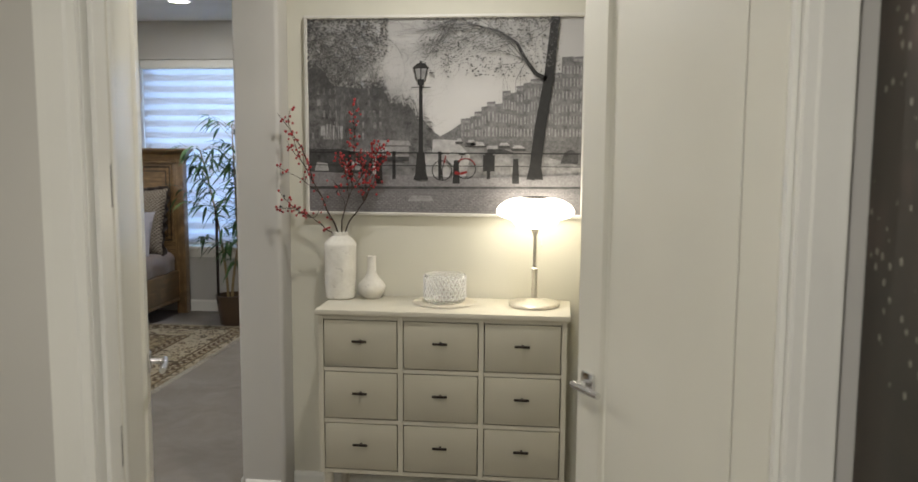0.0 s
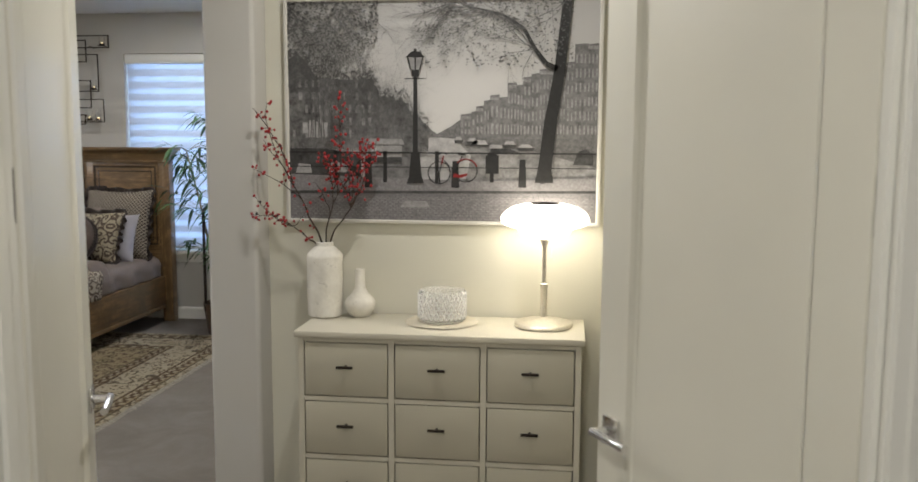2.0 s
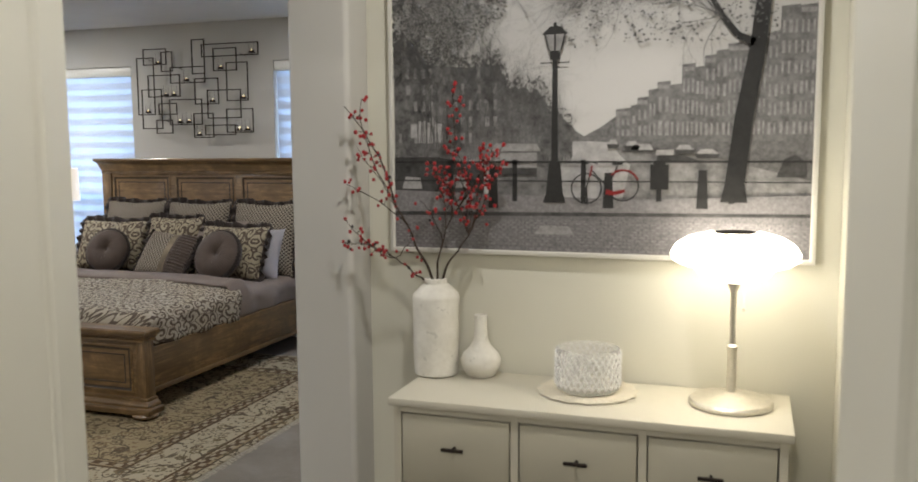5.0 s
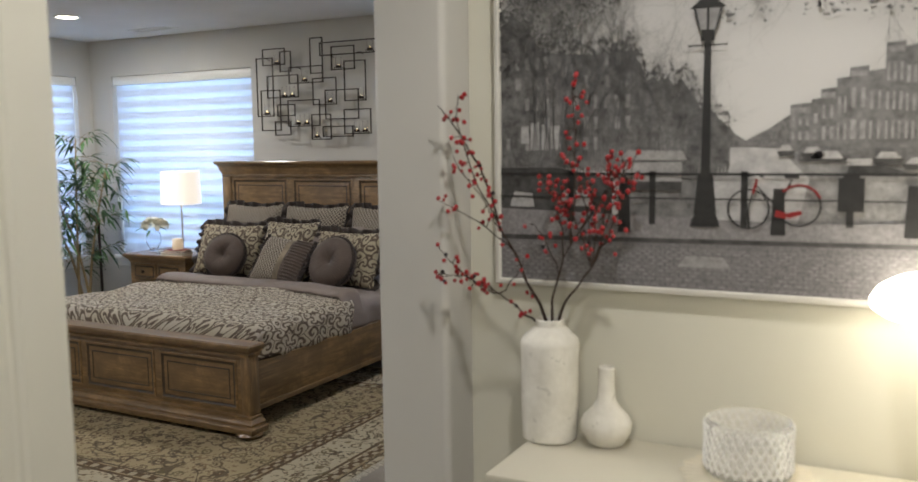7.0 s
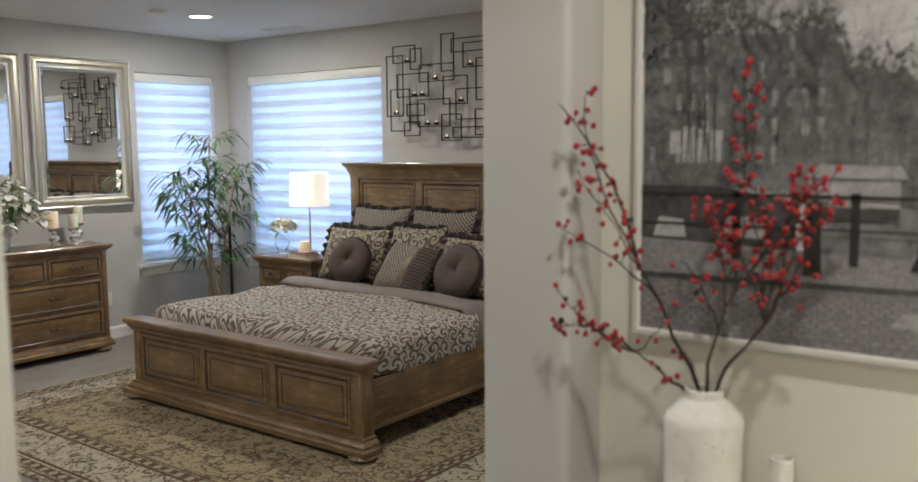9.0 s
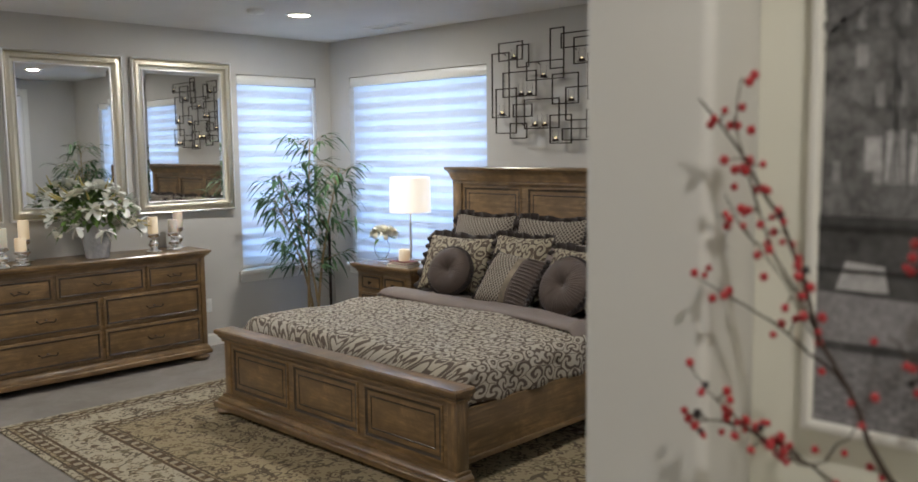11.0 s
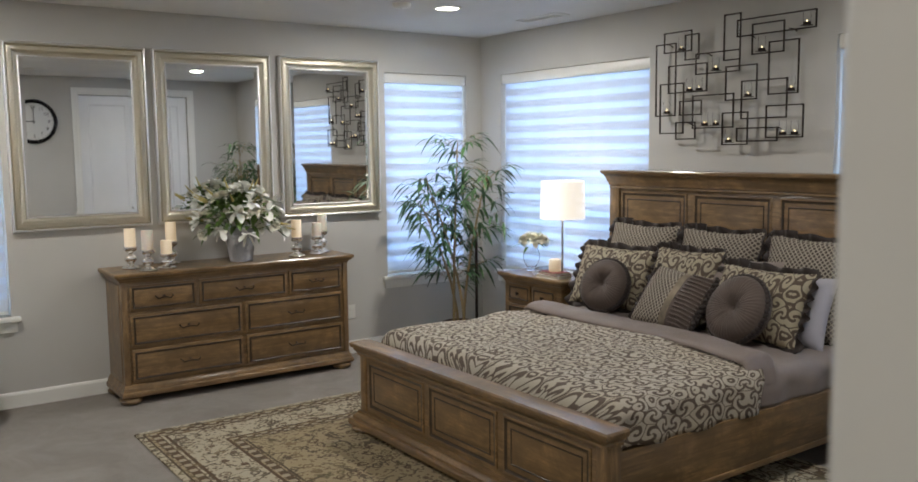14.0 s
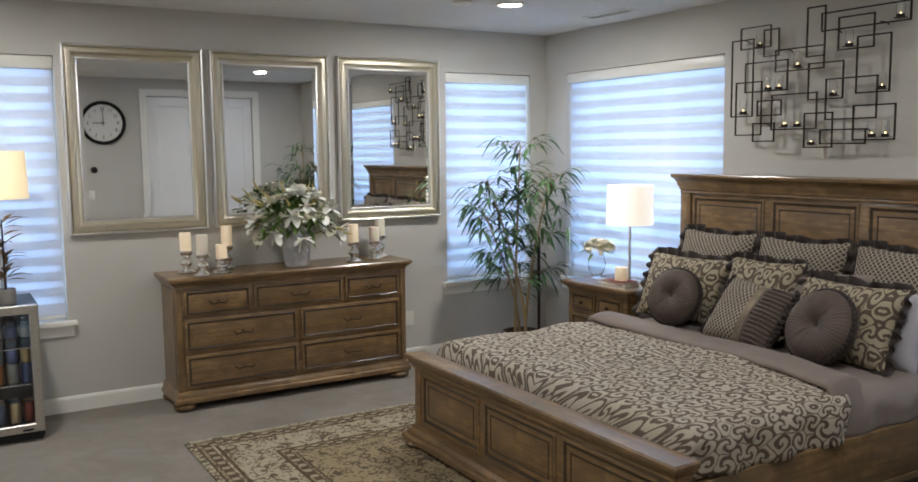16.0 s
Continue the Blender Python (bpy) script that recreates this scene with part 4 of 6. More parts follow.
# ---- mirrors over the dresser ----
def mirror(y0, y1, z0, z1, turn=0.0):
    th = thing("wall_mirror", "large rectangular mirror in a ribbed champagne silver frame", "mirror", pose(0.002 + 0.5 * (y1 - y0) * math.sin(abs(radians(turn))), (y0 + y1) / 2, 0, 0, 0, turn) @ pose(0, -(y0 + y1) / 2, 0) @ pose(0, 0, 0, 0, 0, 90), "mirrors over the dresser")
    P = [(0.0, 0.0), (0.0, 0.030), (0.003, 0.036), (0.009, 0.039), (0.014, 0.036), (0.016, 0.030)]
    part("outer_edge", sweep_rect(P, y0, z0, y1, z1), silver_bright, th, "bright silver outer bead")
    Q = [(0.016, 0.030), (0.019, 0.022), (0.024, 0.030), (0.032, 0.034), (0.052, 0.034), (0.056, 0.030)]
    part("frame", sweep_rect(Q, y0, z0, y1, z1), silver_frame, th)
    C2 = [(0.056, 0.030), (0.061, 0.020), (0.072, 0.013), (0.084, 0.010), (0.086, 0.012)]
    part("cove", sweep_rect(C2, y0, z0, y1, z1), silver_frame, th, "hollow champagne cove")
    R2 = [(0.086, 0.012), (0.087, 0.018), (0.092, 0.020), (0.097, 0.016), (0.099, 0.008)]
    part("inner_edge", sweep_rect(R2, y0, z0, y1, z1), silver_bright, th, "bright silver inner bead")
    # fine ribs across the frame
    bm = bmesh.new()
    w, h = y1 - y0, z1 - z0
    k = 0
    for side in range(4):
        ln = w if side % 2 == 0 else h
        cnt = int((ln - 0.13) / 0.011)
        for i in range(cnt):
            s = 0.065 + (ln - 0.13) * (i + 0.5) / cnt
            if side % 2 == 0:
                zc = z0 + 0.042 if side == 0 else z1 - 0.042
                box(bm, y0 + s - 0.0026, -0.0385, zc - 0.012, y0 + s + 0.0026, -0.034, zc + 0.012)
            else:
                xc = y0 + 0.042 if side == 1 else y1 - 0.042
                box(bm, xc - 0.012, -0.0385, z0 + s - 0.0026, xc + 0.012, -0.034, z0 + s + 0.0026)
    tagged(part("ribs", bm, silver_frame, th, smooth=None), kind="stuff")
    part("backing", boxm(y0 + 0.004, -0.006, z0 + 0.004, y1 - 0.004, -0.001, z1 - 0.004), black_iron, th)
    bv = 0.025
    gl = sweep_rect([(0.096, 0.0085), (0.096 + bv, 0.0097)], y0, z0, y1, z1)
    gl.faces.new(list(gl.verts)[-4:])
    part("mirror_glass", gl, mirror_mat, th, "bevelled mirror glass", smooth=None)


for y0, y1, turn in ((-3.826, -2.936, 0.0), (-2.890, -2.016, 0.0), (-1.945, -1.085, -1.5)):
    mirror(y0, y1, 1.157, 2.386, turn)


# ---- nightstand ----
night = thing("nightstand", "brown stained nightstand with small drawers beside the bed", "nightstand", pose(0, 0, 0))
NX0, NX1, NYF, NYB = 1.01, 1.655, -0.54, -0.06
part("carcase", boxm(NX0, NYF, 0.10, NX1, NYB, 0.665, bevel=0.003), wood_x, night)
part("top", moulding(shift(TOPM, 0.648), NX0, NYF, NX1, NYB, "flr"), wood_x, night, "moulded worn top")
part("plinth", moulding(shift(SLIM, 0.055), NX0, NYF, NX1, NYB, "flr"), wood_x, night)
for x in (NX0 + 0.03, NX1 - 0.03):
    for y in (NYF + 0.03, NYB - 0.05):
        part("bun_foot", lathe(BUN, 20), wood_x, night, m=pose(x, y, 0.001))
nm = (NX0 + NX1) / 2
drawer(night, NX0 + 0.05, nm - 0.012, 0.50, 0.635, NYF - 0.001, knob=True)
drawer(night, nm + 0.012, NX1 - 0.05, 0.50, 0.635, NYF - 0.001, knob=True)
drawer(night, NX0 + 0.05, NX1 - 0.05, 0.33, 0.48, NYF - 0.001)
drawer(night, NX0 + 0.05, NX1 - 0.05, 0.155, 0.31, NYF - 0.001)

# ---- console table ----
CX0, CX1, CF, CB, CT = 6.283, 7.278, -4.283, WALL - 0.012, 0.92
con = thing("console", "beige lacquered console with nine drawers against the wall", "console", pose(0, 0, 0))
part("top", boxm(CX0 - 0.012, CF - 0.012, CT - 0.022, CX1 + 0.012, CB, CT, bevel=0.003), console_paint, con)
for k in range(4):
    x = CX0 + (CX1 - CX0 - 0.02) * k / 3
    part("upright", boxm(x, CF, 0.24, x + 0.02, CB, CT - 0.0225), console_paint, con, smooth=None)
for k in range(4):
    z = 0.24 + (CT - 0.0225 - 0.24 - 0.016) * k / 3
    for j in range(3):
        x0 = CX0 + (CX1 - CX0 - 0.02) * j / 3 + 0.0205
        x1 = CX0 + (CX1 - CX0 - 0.02) * (j + 1) / 3 - 0.0005
        part("rail", boxm(x0, CF + 0.001, z, x1, CB, z + 0.016), console_paint, con, smooth=None)
part("back_panel", boxm(CX0 + 0.001, CB + 0.0005, 0.242, CX1 - 0.001, CB + 0.008, CT - 0.024), console_paint, con)
for x in (CX0 + 0.03, CX1 - 0.03):
    for y in (CF + 0.03, CB - 0.03):
        part("leg", lathe([(0.014, 0.0), (0.02, 0.20), (0.022, 0.2395)], 16), console_paint, con, m=pose(x, y, 0.001))
dz = (CT - 0.0225 - 0.24 - 0.016) / 3
for r in range(3):
    for j in range(3):
        x0 = CX0 + (CX1 - CX0 - 0.02) * j / 3 + 0.024
        x1 = CX0 + (CX1 - CX0 - 0.02) * (j + 1) / 3 - 0.004
        z0 = 0.24 + dz * r + 0.02
        z1 = 0.24 + dz * (r + 1) - 0.004
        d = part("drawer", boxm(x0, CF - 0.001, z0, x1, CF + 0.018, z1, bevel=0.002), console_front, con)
        bm = boxm(-0.03, -0.027, -0.0045, 0.03, -0.018, 0.0045, bevel=0.002)
        tube(bm, [(0, 0.0, 0), (0, -0.02, 0)], 0.0045, 0.0045, 10)
        part("t_handle", bm, black_iron, d, "dark bronze bar handle", m=pose((x0 + x1) / 2, CF - 0.001, (z0 + z1) / 2 + 0.014))


# ---- framed canal picture over the console ----
def ink(name, v, noise_scale=40, k=0.35, tint=(1.0, 0.97, 0.96)):
    """Printed grey of value v with photographic grain."""
    n = Nodes(name)
    f = n.noise(noise_scale, 5, 0.7)
    c = tuple(v * t for t in tint)
    return n.done(n.ramp(f, [(0.3, shade(c, 1 - k)), (0.7, shade(c, 1 + k))]), 0.5, 0, 0.35)


PX0, PZ0, PW_, PH_ = 6.160, 1.287, 1.165, 0.815
pic = thing("framed_picture", "large black and white canal photograph in a pale frame", "picture", pose(PX0, WALL - 0.002, PZ0))
part("frame", sweep_rect([(-0.014, 0.0), (-0.014, 0.026), (-0.011, 0.028), (-0.003, 0.028), (0.0, 0.024), (0.0, 0.012)], 0, 0, PW_, PH_), paint("pale_frame_lacquer", (0.62, 0.60, 0.55), 0.4), pic, "pale satin frame")


def sky_print():
    n = Nodes("printed_sky")
    x, y, z = n.split()
    f = n.math("ADD", n.math("DIVIDE", z, PH_), n.math("MULTIPLY", n.math("SUBTRACT", n.noise(4, 3), 0.5), 0.1))
    return n.done(n.ramp(f, [(0.33, (0.58, 0.565, 0.55)), (0.62, (0.52, 0.505, 0.49)), (1.0, (0.38, 0.37, 0.36))]), 0.5, 0, 0.35)


part("canvas", boxm(0.0, -0.012, 0.0, PW_, -0.002, PH_), sky_print(), pic)
LAYER = [0.0125]


def flat(polys, lift=0.0004):
    """Flat printed shapes, (u, v) in parts of the picture."""
    bm = bmesh.new()
    y = -LAYER[0]
    LAYER[0] += lift
    for p in polys:
        vs = [bm.verts.new((min(1, max(0, u)) * PW_, y, min(1, max(0, v)) * PH_)) for u, v in p]
        try:
            bm.faces.new(vs)
        except ValueError:
            pass
    return bm


def rc(u0, v0, u1, v1):
    return [(u0, v0), (u1, v0), (u1, v1), (u0, v1)]


def rc_list(boxes):
    return [rc(*b) for b in boxes]


def stroke(pts, w0, w1):
    """Quads along a line that thins from w0 to w1 (in picture widths)."""
    out = []
    asp = PW_ / PH_
    for i, (a, b) in enumerate(zip(pts, pts[1:])):
        dx, dz = (b[0] - a[0]) * asp, b[1] - a[1]
        l = math.hypot(dx, dz) or 1
        nx, nz = -dz / l / asp, dx / l
        wa = w0 + (w1 - w0) * i / (len(pts) - 1)
        wb = w0 + (w1 - w0) * (i + 1) / (len(pts) - 1)
        out.append([(a[0] + nx * wa, a[1] + nz * wa), (a[0] - nx * wa, a[1] - nz * wa), (b[0] - nx * wb, b[1] - nz * wb), (b[0] + nx * wb, b[1] + nz * wb)])
    return out


rg = random.Random(11)
ink_far, ink_mid, ink_dark, ink_black = ink("print_far_grey", 0.24), ink("print_mid_grey", 0.135, 30, 0.75), ink("print_dark", 0.055, 30, 0.6), ink("print_black", 0.022, 60, 0.25)
ink_water, ink_pave, ink_cobble, ink_pale = ink("print_water", 0.40, 25, 0.3), ink("print_pavement", 0.21, 120, 0.3, (1.0, 0.95, 0.97)), ink("print_cobbles", 0.165, 160, 0.4, (1.0, 0.95, 0.97)), ink("print_pale", 0.34, 60, 0.3)
ink_twig = ink("print_twigs", 0.12, 80, 0.3)
def stuff_part(name, bm, material, parent):
    return tagged(part(name, bm, material, parent), kind="stuff")


part("printed_water", flat([rc(0.25, 0.17, 1, 0.385)]), ink_water, pic)
part("printed_shaded_water", flat([[(0.58, 0.17), (1, 0.17), (1, 0.36), (0.62, 0.37), (0.55, 0.375), (0.60, 0.30)]], 0.0), ink("print_shaded_water", 0.22, 35, 0.45), pic)
part("printed_shaded_water", flat([[(0.25, 0.17), (0.385, 0.17), (0.43, 0.30), (0.46, 0.38), (0.25, 0.38)]]), ink("print_bank_water", 0.17, 35, 0.5), pic)
stuff_part("printed_far_treeline", flat([[(0.36, 0.375), (0.36, 0.52), (0.42, 0.47), (0.468, 0.42), (0.49, 0.40), (0.53, 0.43), (0.57, 0.47), (0.60, 0.47), (0.60, 0.375), (0.50, 0.383), (0.47, 0.383)]]), ink("print_far_trees", 0.15, 90, 0.5), pic)
# right bank houses in steps
hs = [(0.565, 0.489), (0.60, 0.50), (0.615, 0.525), (0.64, 0.55), (0.66, 0.575), (0.69, 0.565), (0.715, 0.63), (0.745, 0.62), (0.765, 0.655), (0.79, 0.67), (0.815, 0.69), (0.86, 0.70), (0.90, 0.72), (0.925, 0.80), (0.965, 0.80), (1.0, 0.80)]
polys, wins = [], []
for (u0, v0), (u1, v1) in zip(hs, hs[1:]):
    polys.append([(u0, 0.37), (u1, 0.37), (u1, v0 + 0.004), (u0, v0)])
stuff_part("printed_terrace", flat(polys), ink("print_house_grey", 0.16, 45, 0.45), pic)
for (u0, v0), (u1, v1) in zip(hs, hs[1:]):
    rows = max(2, int((v0 - 0.40) / 0.062))
    cols = max(1, int((u1 - u0) / 0.010))
    for r_ in range(rows):
        for c_ in range(cols):
            a = u0 + (u1 - u0) * (c_ + 0.25) / cols
            b = a + (u1 - u0) / cols * rg.uniform(0.3, 0.55)
            z0 = 0.40 + (v0 - 0.42) * r_ / rows
            wins.append(rc(a, z0, b, z0 + (v0 - 0.42) / rows * 0.62))
stuff_part("printed_facade", flat(wins), ink("print_far_windows", 0.27, 60, 0.4), pic)
stuff_part("printed_cornice", flat([rc(u0 + 0.001, v0 - 0.022, u1 - 0.002, v0 - 0.008) for (u0, v0), (u1, v1) in list(zip(hs, hs[1:]))[::2]]), ink("print_gables", 0.24, 60, 0.4), pic)
part("printed_quay", flat([[(0.58, 0.345), (0.78, 0.33), (1, 0.25), (1, 0.378), (0.58, 0.378)]]), ink("print_quay", 0.14, 60, 0.45), pic)
part("printed_arch", flat([[(0.925, 0.262), (0.99, 0.262), (0.988, 0.31), (0.965, 0.335), (0.94, 0.32)]]), ink_dark, pic)
# left bank: houses, bare trees, boats
lh = [(0.0, 0.74), (0.03, 0.77), (0.065, 0.72), (0.09, 0.66), (0.12, 0.655), (0.19, 0.645), (0.275, 0.65), (0.30, 0.58), (0.34, 0.57), (0.37, 0.55), (0.40, 0.51), (0.43, 0.465), (0.468, 0.42)]
dense = []
for (u0, v0), (u1, v1) in zip(lh, lh[1:]):
    k_ = max(1, int((u1 - u0) / 0.006))
    dense += [(u0 + (u1 - u0) * q / k_, v0 + (v1 - v0) * q / k_ + (rg.uniform(-0.012, 0.02) if u0 > 0.2 else 0)) for q in range(k_)]
stuff_part("printed_house_front", flat([[(u0, 0.30), (u1 + 0.0004, 0.335), (u1 + 0.0004, v1), (u0, v0)] for (u0, v0), (u1, v1) in zip(dense, dense[1:])]), ink_mid, pic)
stuff_part("printed_branch_haze", flat([[(u + rg.uniform(-0.004, 0.004), v), (u + rg.uniform(0.003, 0.007), v + rg.uniform(0, 0.01)), (u, v + rg.uniform(0.008, 0.016))] for u, v in [(q[0] + rg.uniform(-0.01, 0.01), q[1] + rg.uniform(-0.05, 0.035)) for q in dense for _ in range(9) if q[0] > 0.06]]), ink("print_haze", 0.15, 60, 0.4), pic)
wins = []
for i in range(13):
    for j in range(5):
        u = 0.012 + i * 0.021
        if rg.random() < 0.55:
            wins.append(rc(u, 0.38 + j * 0.058, u + 0.008 + 0.004 * rg.random(), 0.38 + j * 0.058 + 0.035))
stuff_part("printed_window_front", flat(wins), ink_far, pic)
stuff_part("printed_shop_front", flat([rc(0.045, 0.40, 0.062, 0.45), rc(0.066, 0.38, 0.085, 0.46), rc(0.09, 0.38, 0.105, 0.455), rc(0.11, 0.385, 0.13, 0.45)]), ink_pale, pic)


def tree_strokes(out, u, v, ang, ln, w, depth, spread=0.5, wig=0.25):
    pts = [(u, v)]
    a = ang
    for k in range(4):
        a += rg.uniform(-wig, wig)
        u += math.cos(a) * ln / 4 * PH_ / PW_
        v += math.sin(a) * ln / 4
        pts.append((u, v))
    if max(p[1] for p in pts) > 1.0 or not (0.0 <= u <= 1.0):
        pts = [p for p in pts if p[1] <= 1 and 0 <= p[0] <= 1]
        if len(pts) < 2:
            return
    out += stroke(pts, w, w * 0.55)
    if depth:
        for k in range(rg.choice((2, 3, 3))):
            tree_strokes(out, *rg.choice(pts[1:]), a + rg.uniform(-spread * 1.6, spread * 1.6), ln * rg.uniform(0.5, 0.8), w * 0.5, depth - 1, spread, wig)


far = []
for k in range(60):
    q = k / 59
    u = 0.07 + 0.37 * q
    tree_strokes(far, u, 0.36, 1.57, 0.30 - 0.20 * q + rg.uniform(-0.02, 0.03), 0.0019 - 0.0012 * q, 4, 0.42, 0.1)
stuff_part("printed_tree_bank", flat(far), ink_twig, pic)
part("printed_houseboat", flat([rc(0.255, 0.29, 0.375, 0.345), [(0.25, 0.35), (0.385, 0.35), (0.375, 0.375), (0.27, 0.378)]]), ink("print_boat", 0.28, 60, 0.3), pic)
for shape in [rc(0.255, 0.268, 0.375, 0.292), [(0.58, 0.345), (0.665, 0.345), (0.65, 0.365), (0.60, 0.365)], [(0.66, 0.315), (0.76, 0.315), (0.72, 0.335), (0.665, 0.335)]]:
    part("printed_hull", flat([shape], 0.0), ink_dark, pic)
LAYER[0] += 0.0004
for shape in [[(0.60, 0.352), (0.655, 0.352), (0.645, 0.372), (0.61, 0.372)], rc(0.66, 0.335, 0.70, 0.352), rc(0.267, 0.30, 0.31, 0.34)]:
    part("printed_cabin", flat([shape], 0.0), ink_pale, pic)
for u, v, w in ((0.545, 0.372, 0.03), (0.585, 0.366, 0.04), (0.70, 0.352, 0.05), (0.745, 0.338, 0.06)):
    part("printed_moored_boat", flat([[(u, v), (u + w, v), (u + w * 0.85, v - 0.014), (u + w * 0.12, v - 0.014)]], 0.0), ink_dark, pic)
    part("printed_boat_cover", flat([[(u + w * 0.1, v + 0.0005), (u + w * 0.9, v + 0.0005), (u + w * 0.7, v + 0.016), (u + w * 0.25, v + 0.016)]], 0.0), ink_pale, pic)
LAYER[0] += 0.0004
stuff_part("printed_traffic", flat([[(0.0, 0.20), (0.24, 0.20), (0.24, 0.30), (0.12, 0.33), (0.0, 0.33)]]), ink_dark, pic)
for shape in [[(0.02, 0.215), (0.075, 0.215), (0.07, 0.255), (0.03, 0.26)], [(0.13, 0.22), (0.20, 0.22), (0.19, 0.265), (0.14, 0.265)]]:
    part("printed_car_panel", flat([shape], 0.0), ink_pale, pic)
LAYER[0] += 0.0004
# pavement, kerb, cobbles
part("printed_pavement", flat([[(0, 0.125), (1, 0.14), (1, 0.205), (0.6, 0.185), (0.0, 0.21)]]), ink_pave, pic)
part("printed_cobbles", flat([[(0, 0), (1, 0), (1, 0.142), (0, 0.127)]]), ink_cobble, pic)
part("printed_kerb", flat([[(0, 0.118), (1, 0.134), (1, 0.145), (0, 0.132)]]), ink_dark, pic)
rows = []
for j in range(11):
    v = 0.004 + 0.108 * (j / 11) ** 0.8
    for i in range(56):
        u = (i + 0.5 * (j % 2)) / 56
        if rg.random() < 0.85:
            rows.append(rc(u, v, u + 0.0125, v + 0.0055 + 0.002 * (1 - j / 11)))
stuff_part("printed_sett_paving", flat(rows), ink("print_setts", 0.215, 120, 0.35, (1.0, 0.95, 0.97)), pic)
part("printed_manhole", flat([[(0.37, 0.06), (0.47, 0.06), (0.455, 0.09), (0.385, 0.09)]]), ink("print_plate", 0.28, 80, 0.3), pic)
# railing
rl = [rc(0.0, 0.309, 1, 0.3155), rc(0.0, 0.244, 1, 0.248)]
for u in (0.155, 0.32, 0.49, 0.83):
    rl.append(rc(u - 0.006, 0.175, u + 0.006, 0.32))
stuff_part("printed_railing", flat(rl), ink_black, pic)
# bollards, bin, trunk
for shape in [[(u - 0.013, v0), (u + 0.013, v0), (u + 0.009, v1), (u - 0.009, v1)] for u, v0, v1 in ((0.55, 0.155, 0.276), (0.766, 0.158, 0.285), (0.265, 0.15, 0.30))]:
    part("printed_bollard", flat([shape], 0.0), ink_black, pic)
LAYER[0] += 0.0004
part("printed_litter_bin", flat([rc(0.648, 0.22, 0.69, 0.304), rc(0.662, 0.18, 0.674, 0.222), rc(0.655, 0.304, 0.683, 0.312)]), ink_black, pic)
tr_ = [[(0.805, 0.18), (0.865, 0.18), (0.858, 0.24), (0.815, 0.24)], [(0.815, 0.24), (0.858, 0.24), (0.872, 0.45), (0.832, 0.45)], [(0.832, 0.45), (0.872, 0.45), (0.897, 0.69), (0.862, 0.69)], [(0.862, 0.69), (0.897, 0.69), (0.915, 1.0), (0.885, 1.0)]]
tr_ += stroke([(0.872, 0.69), (0.835, 0.715), (0.80, 0.78), (0.765, 0.87), (0.70, 0.93), (0.62, 0.96)], 0.013, 0.004)
part("printed_tree_trunk", flat(tr_), ink_black, pic)
tw = []
for k in range(30):
    u, v = rg.choice(((0.80, 0.78), (0.765, 0.87), (0.70, 0.93), (0.62, 0.96), (0.89, 0.98), (0.55, 0.99), (0.66, 0.95)))
    tree_strokes(tw, u, v, rg.uniform(2.4, 4.4), rg.uniform(0.14, 0.26), 0.0016, 4, 0.6, 0.3)
for k in range(22):
    tree_strokes(tw, rg.uniform(0.0, 0.2), rg.uniform(0.86, 1.0), rg.uniform(3.6, 6.0), rg.uniform(0.1, 0.2), 0.0018, 4, 0.6, 0.3)
stuff_part("printed_twig_tangle", flat(tw), ink_twig, pic)
lv = []
for k in range(2600):
    if k % 3:
        u = rg.random() ** 1.5 * 0.30
        v = 1 - rg.random() ** 1.2 * (0.42 - u * 0.8)
    else:
        u, v = 0.42 + rg.random() * 0.5, 1 - rg.random() ** 1.5 * 0.30
    s = rg.uniform(0.0015, 0.0048)
    a = rg.uniform(0, 3.1)
    lv.append([(u + s * math.cos(a + q), v + s * 1.4 * math.sin(a + q) * (0.5 if q in (1.57, 4.71) else 1)) for q in (0, 1.57, 3.14, 4.71)])
stuff_part("printed_foliage", flat(lv), ink_twig, pic)
# lamp post
L = 0.42
lp = [[(L - 0.028, 0.172), (L + 0.028, 0.172), (L + 0.022, 0.20), (L - 0.022, 0.20)], [(L - 0.021, 0.20), (L + 0.021, 0.20), (L + 0.014, 0.315), (L - 0.014, 0.315)],
      [(L - 0.0085, 0.315), (L + 0.0085, 0.315), (L + 0.006, 0.66), (L - 0.006, 0.66)], rc(L - 0.036, 0.648, L + 0.036, 0.652), rc(L - 0.012, 0.66, L + 0.012, 0.70),
      [(L - 0.033, 0.745), (L + 0.033, 0.745), (L + 0.012, 0.772), (L - 0.012, 0.772)], rc(L - 0.004, 0.77, L + 0.004, 0.785)]
part("printed_lamp_post", flat(lp), ink_black, pic)
part("printed_lantern", flat([[(L - 0.014, 0.69), (L + 0.014, 0.69), (L + 0.024, 0.744), (L - 0.024, 0.744)]]), ink_far, pic)
part("printed_lantern_bars", flat([rc(L - 0.0022, 0.66, L + 0.0022, 0.745), [(L - 0.016, 0.69), (L - 0.013, 0.69), (L - 0.022, 0.745), (L - 0.026, 0.745)], [(L + 0.013, 0.69), (L + 0.016, 0.69), (L + 0.026, 0.745), (L + 0.022, 0.745)]]), ink_black, pic)
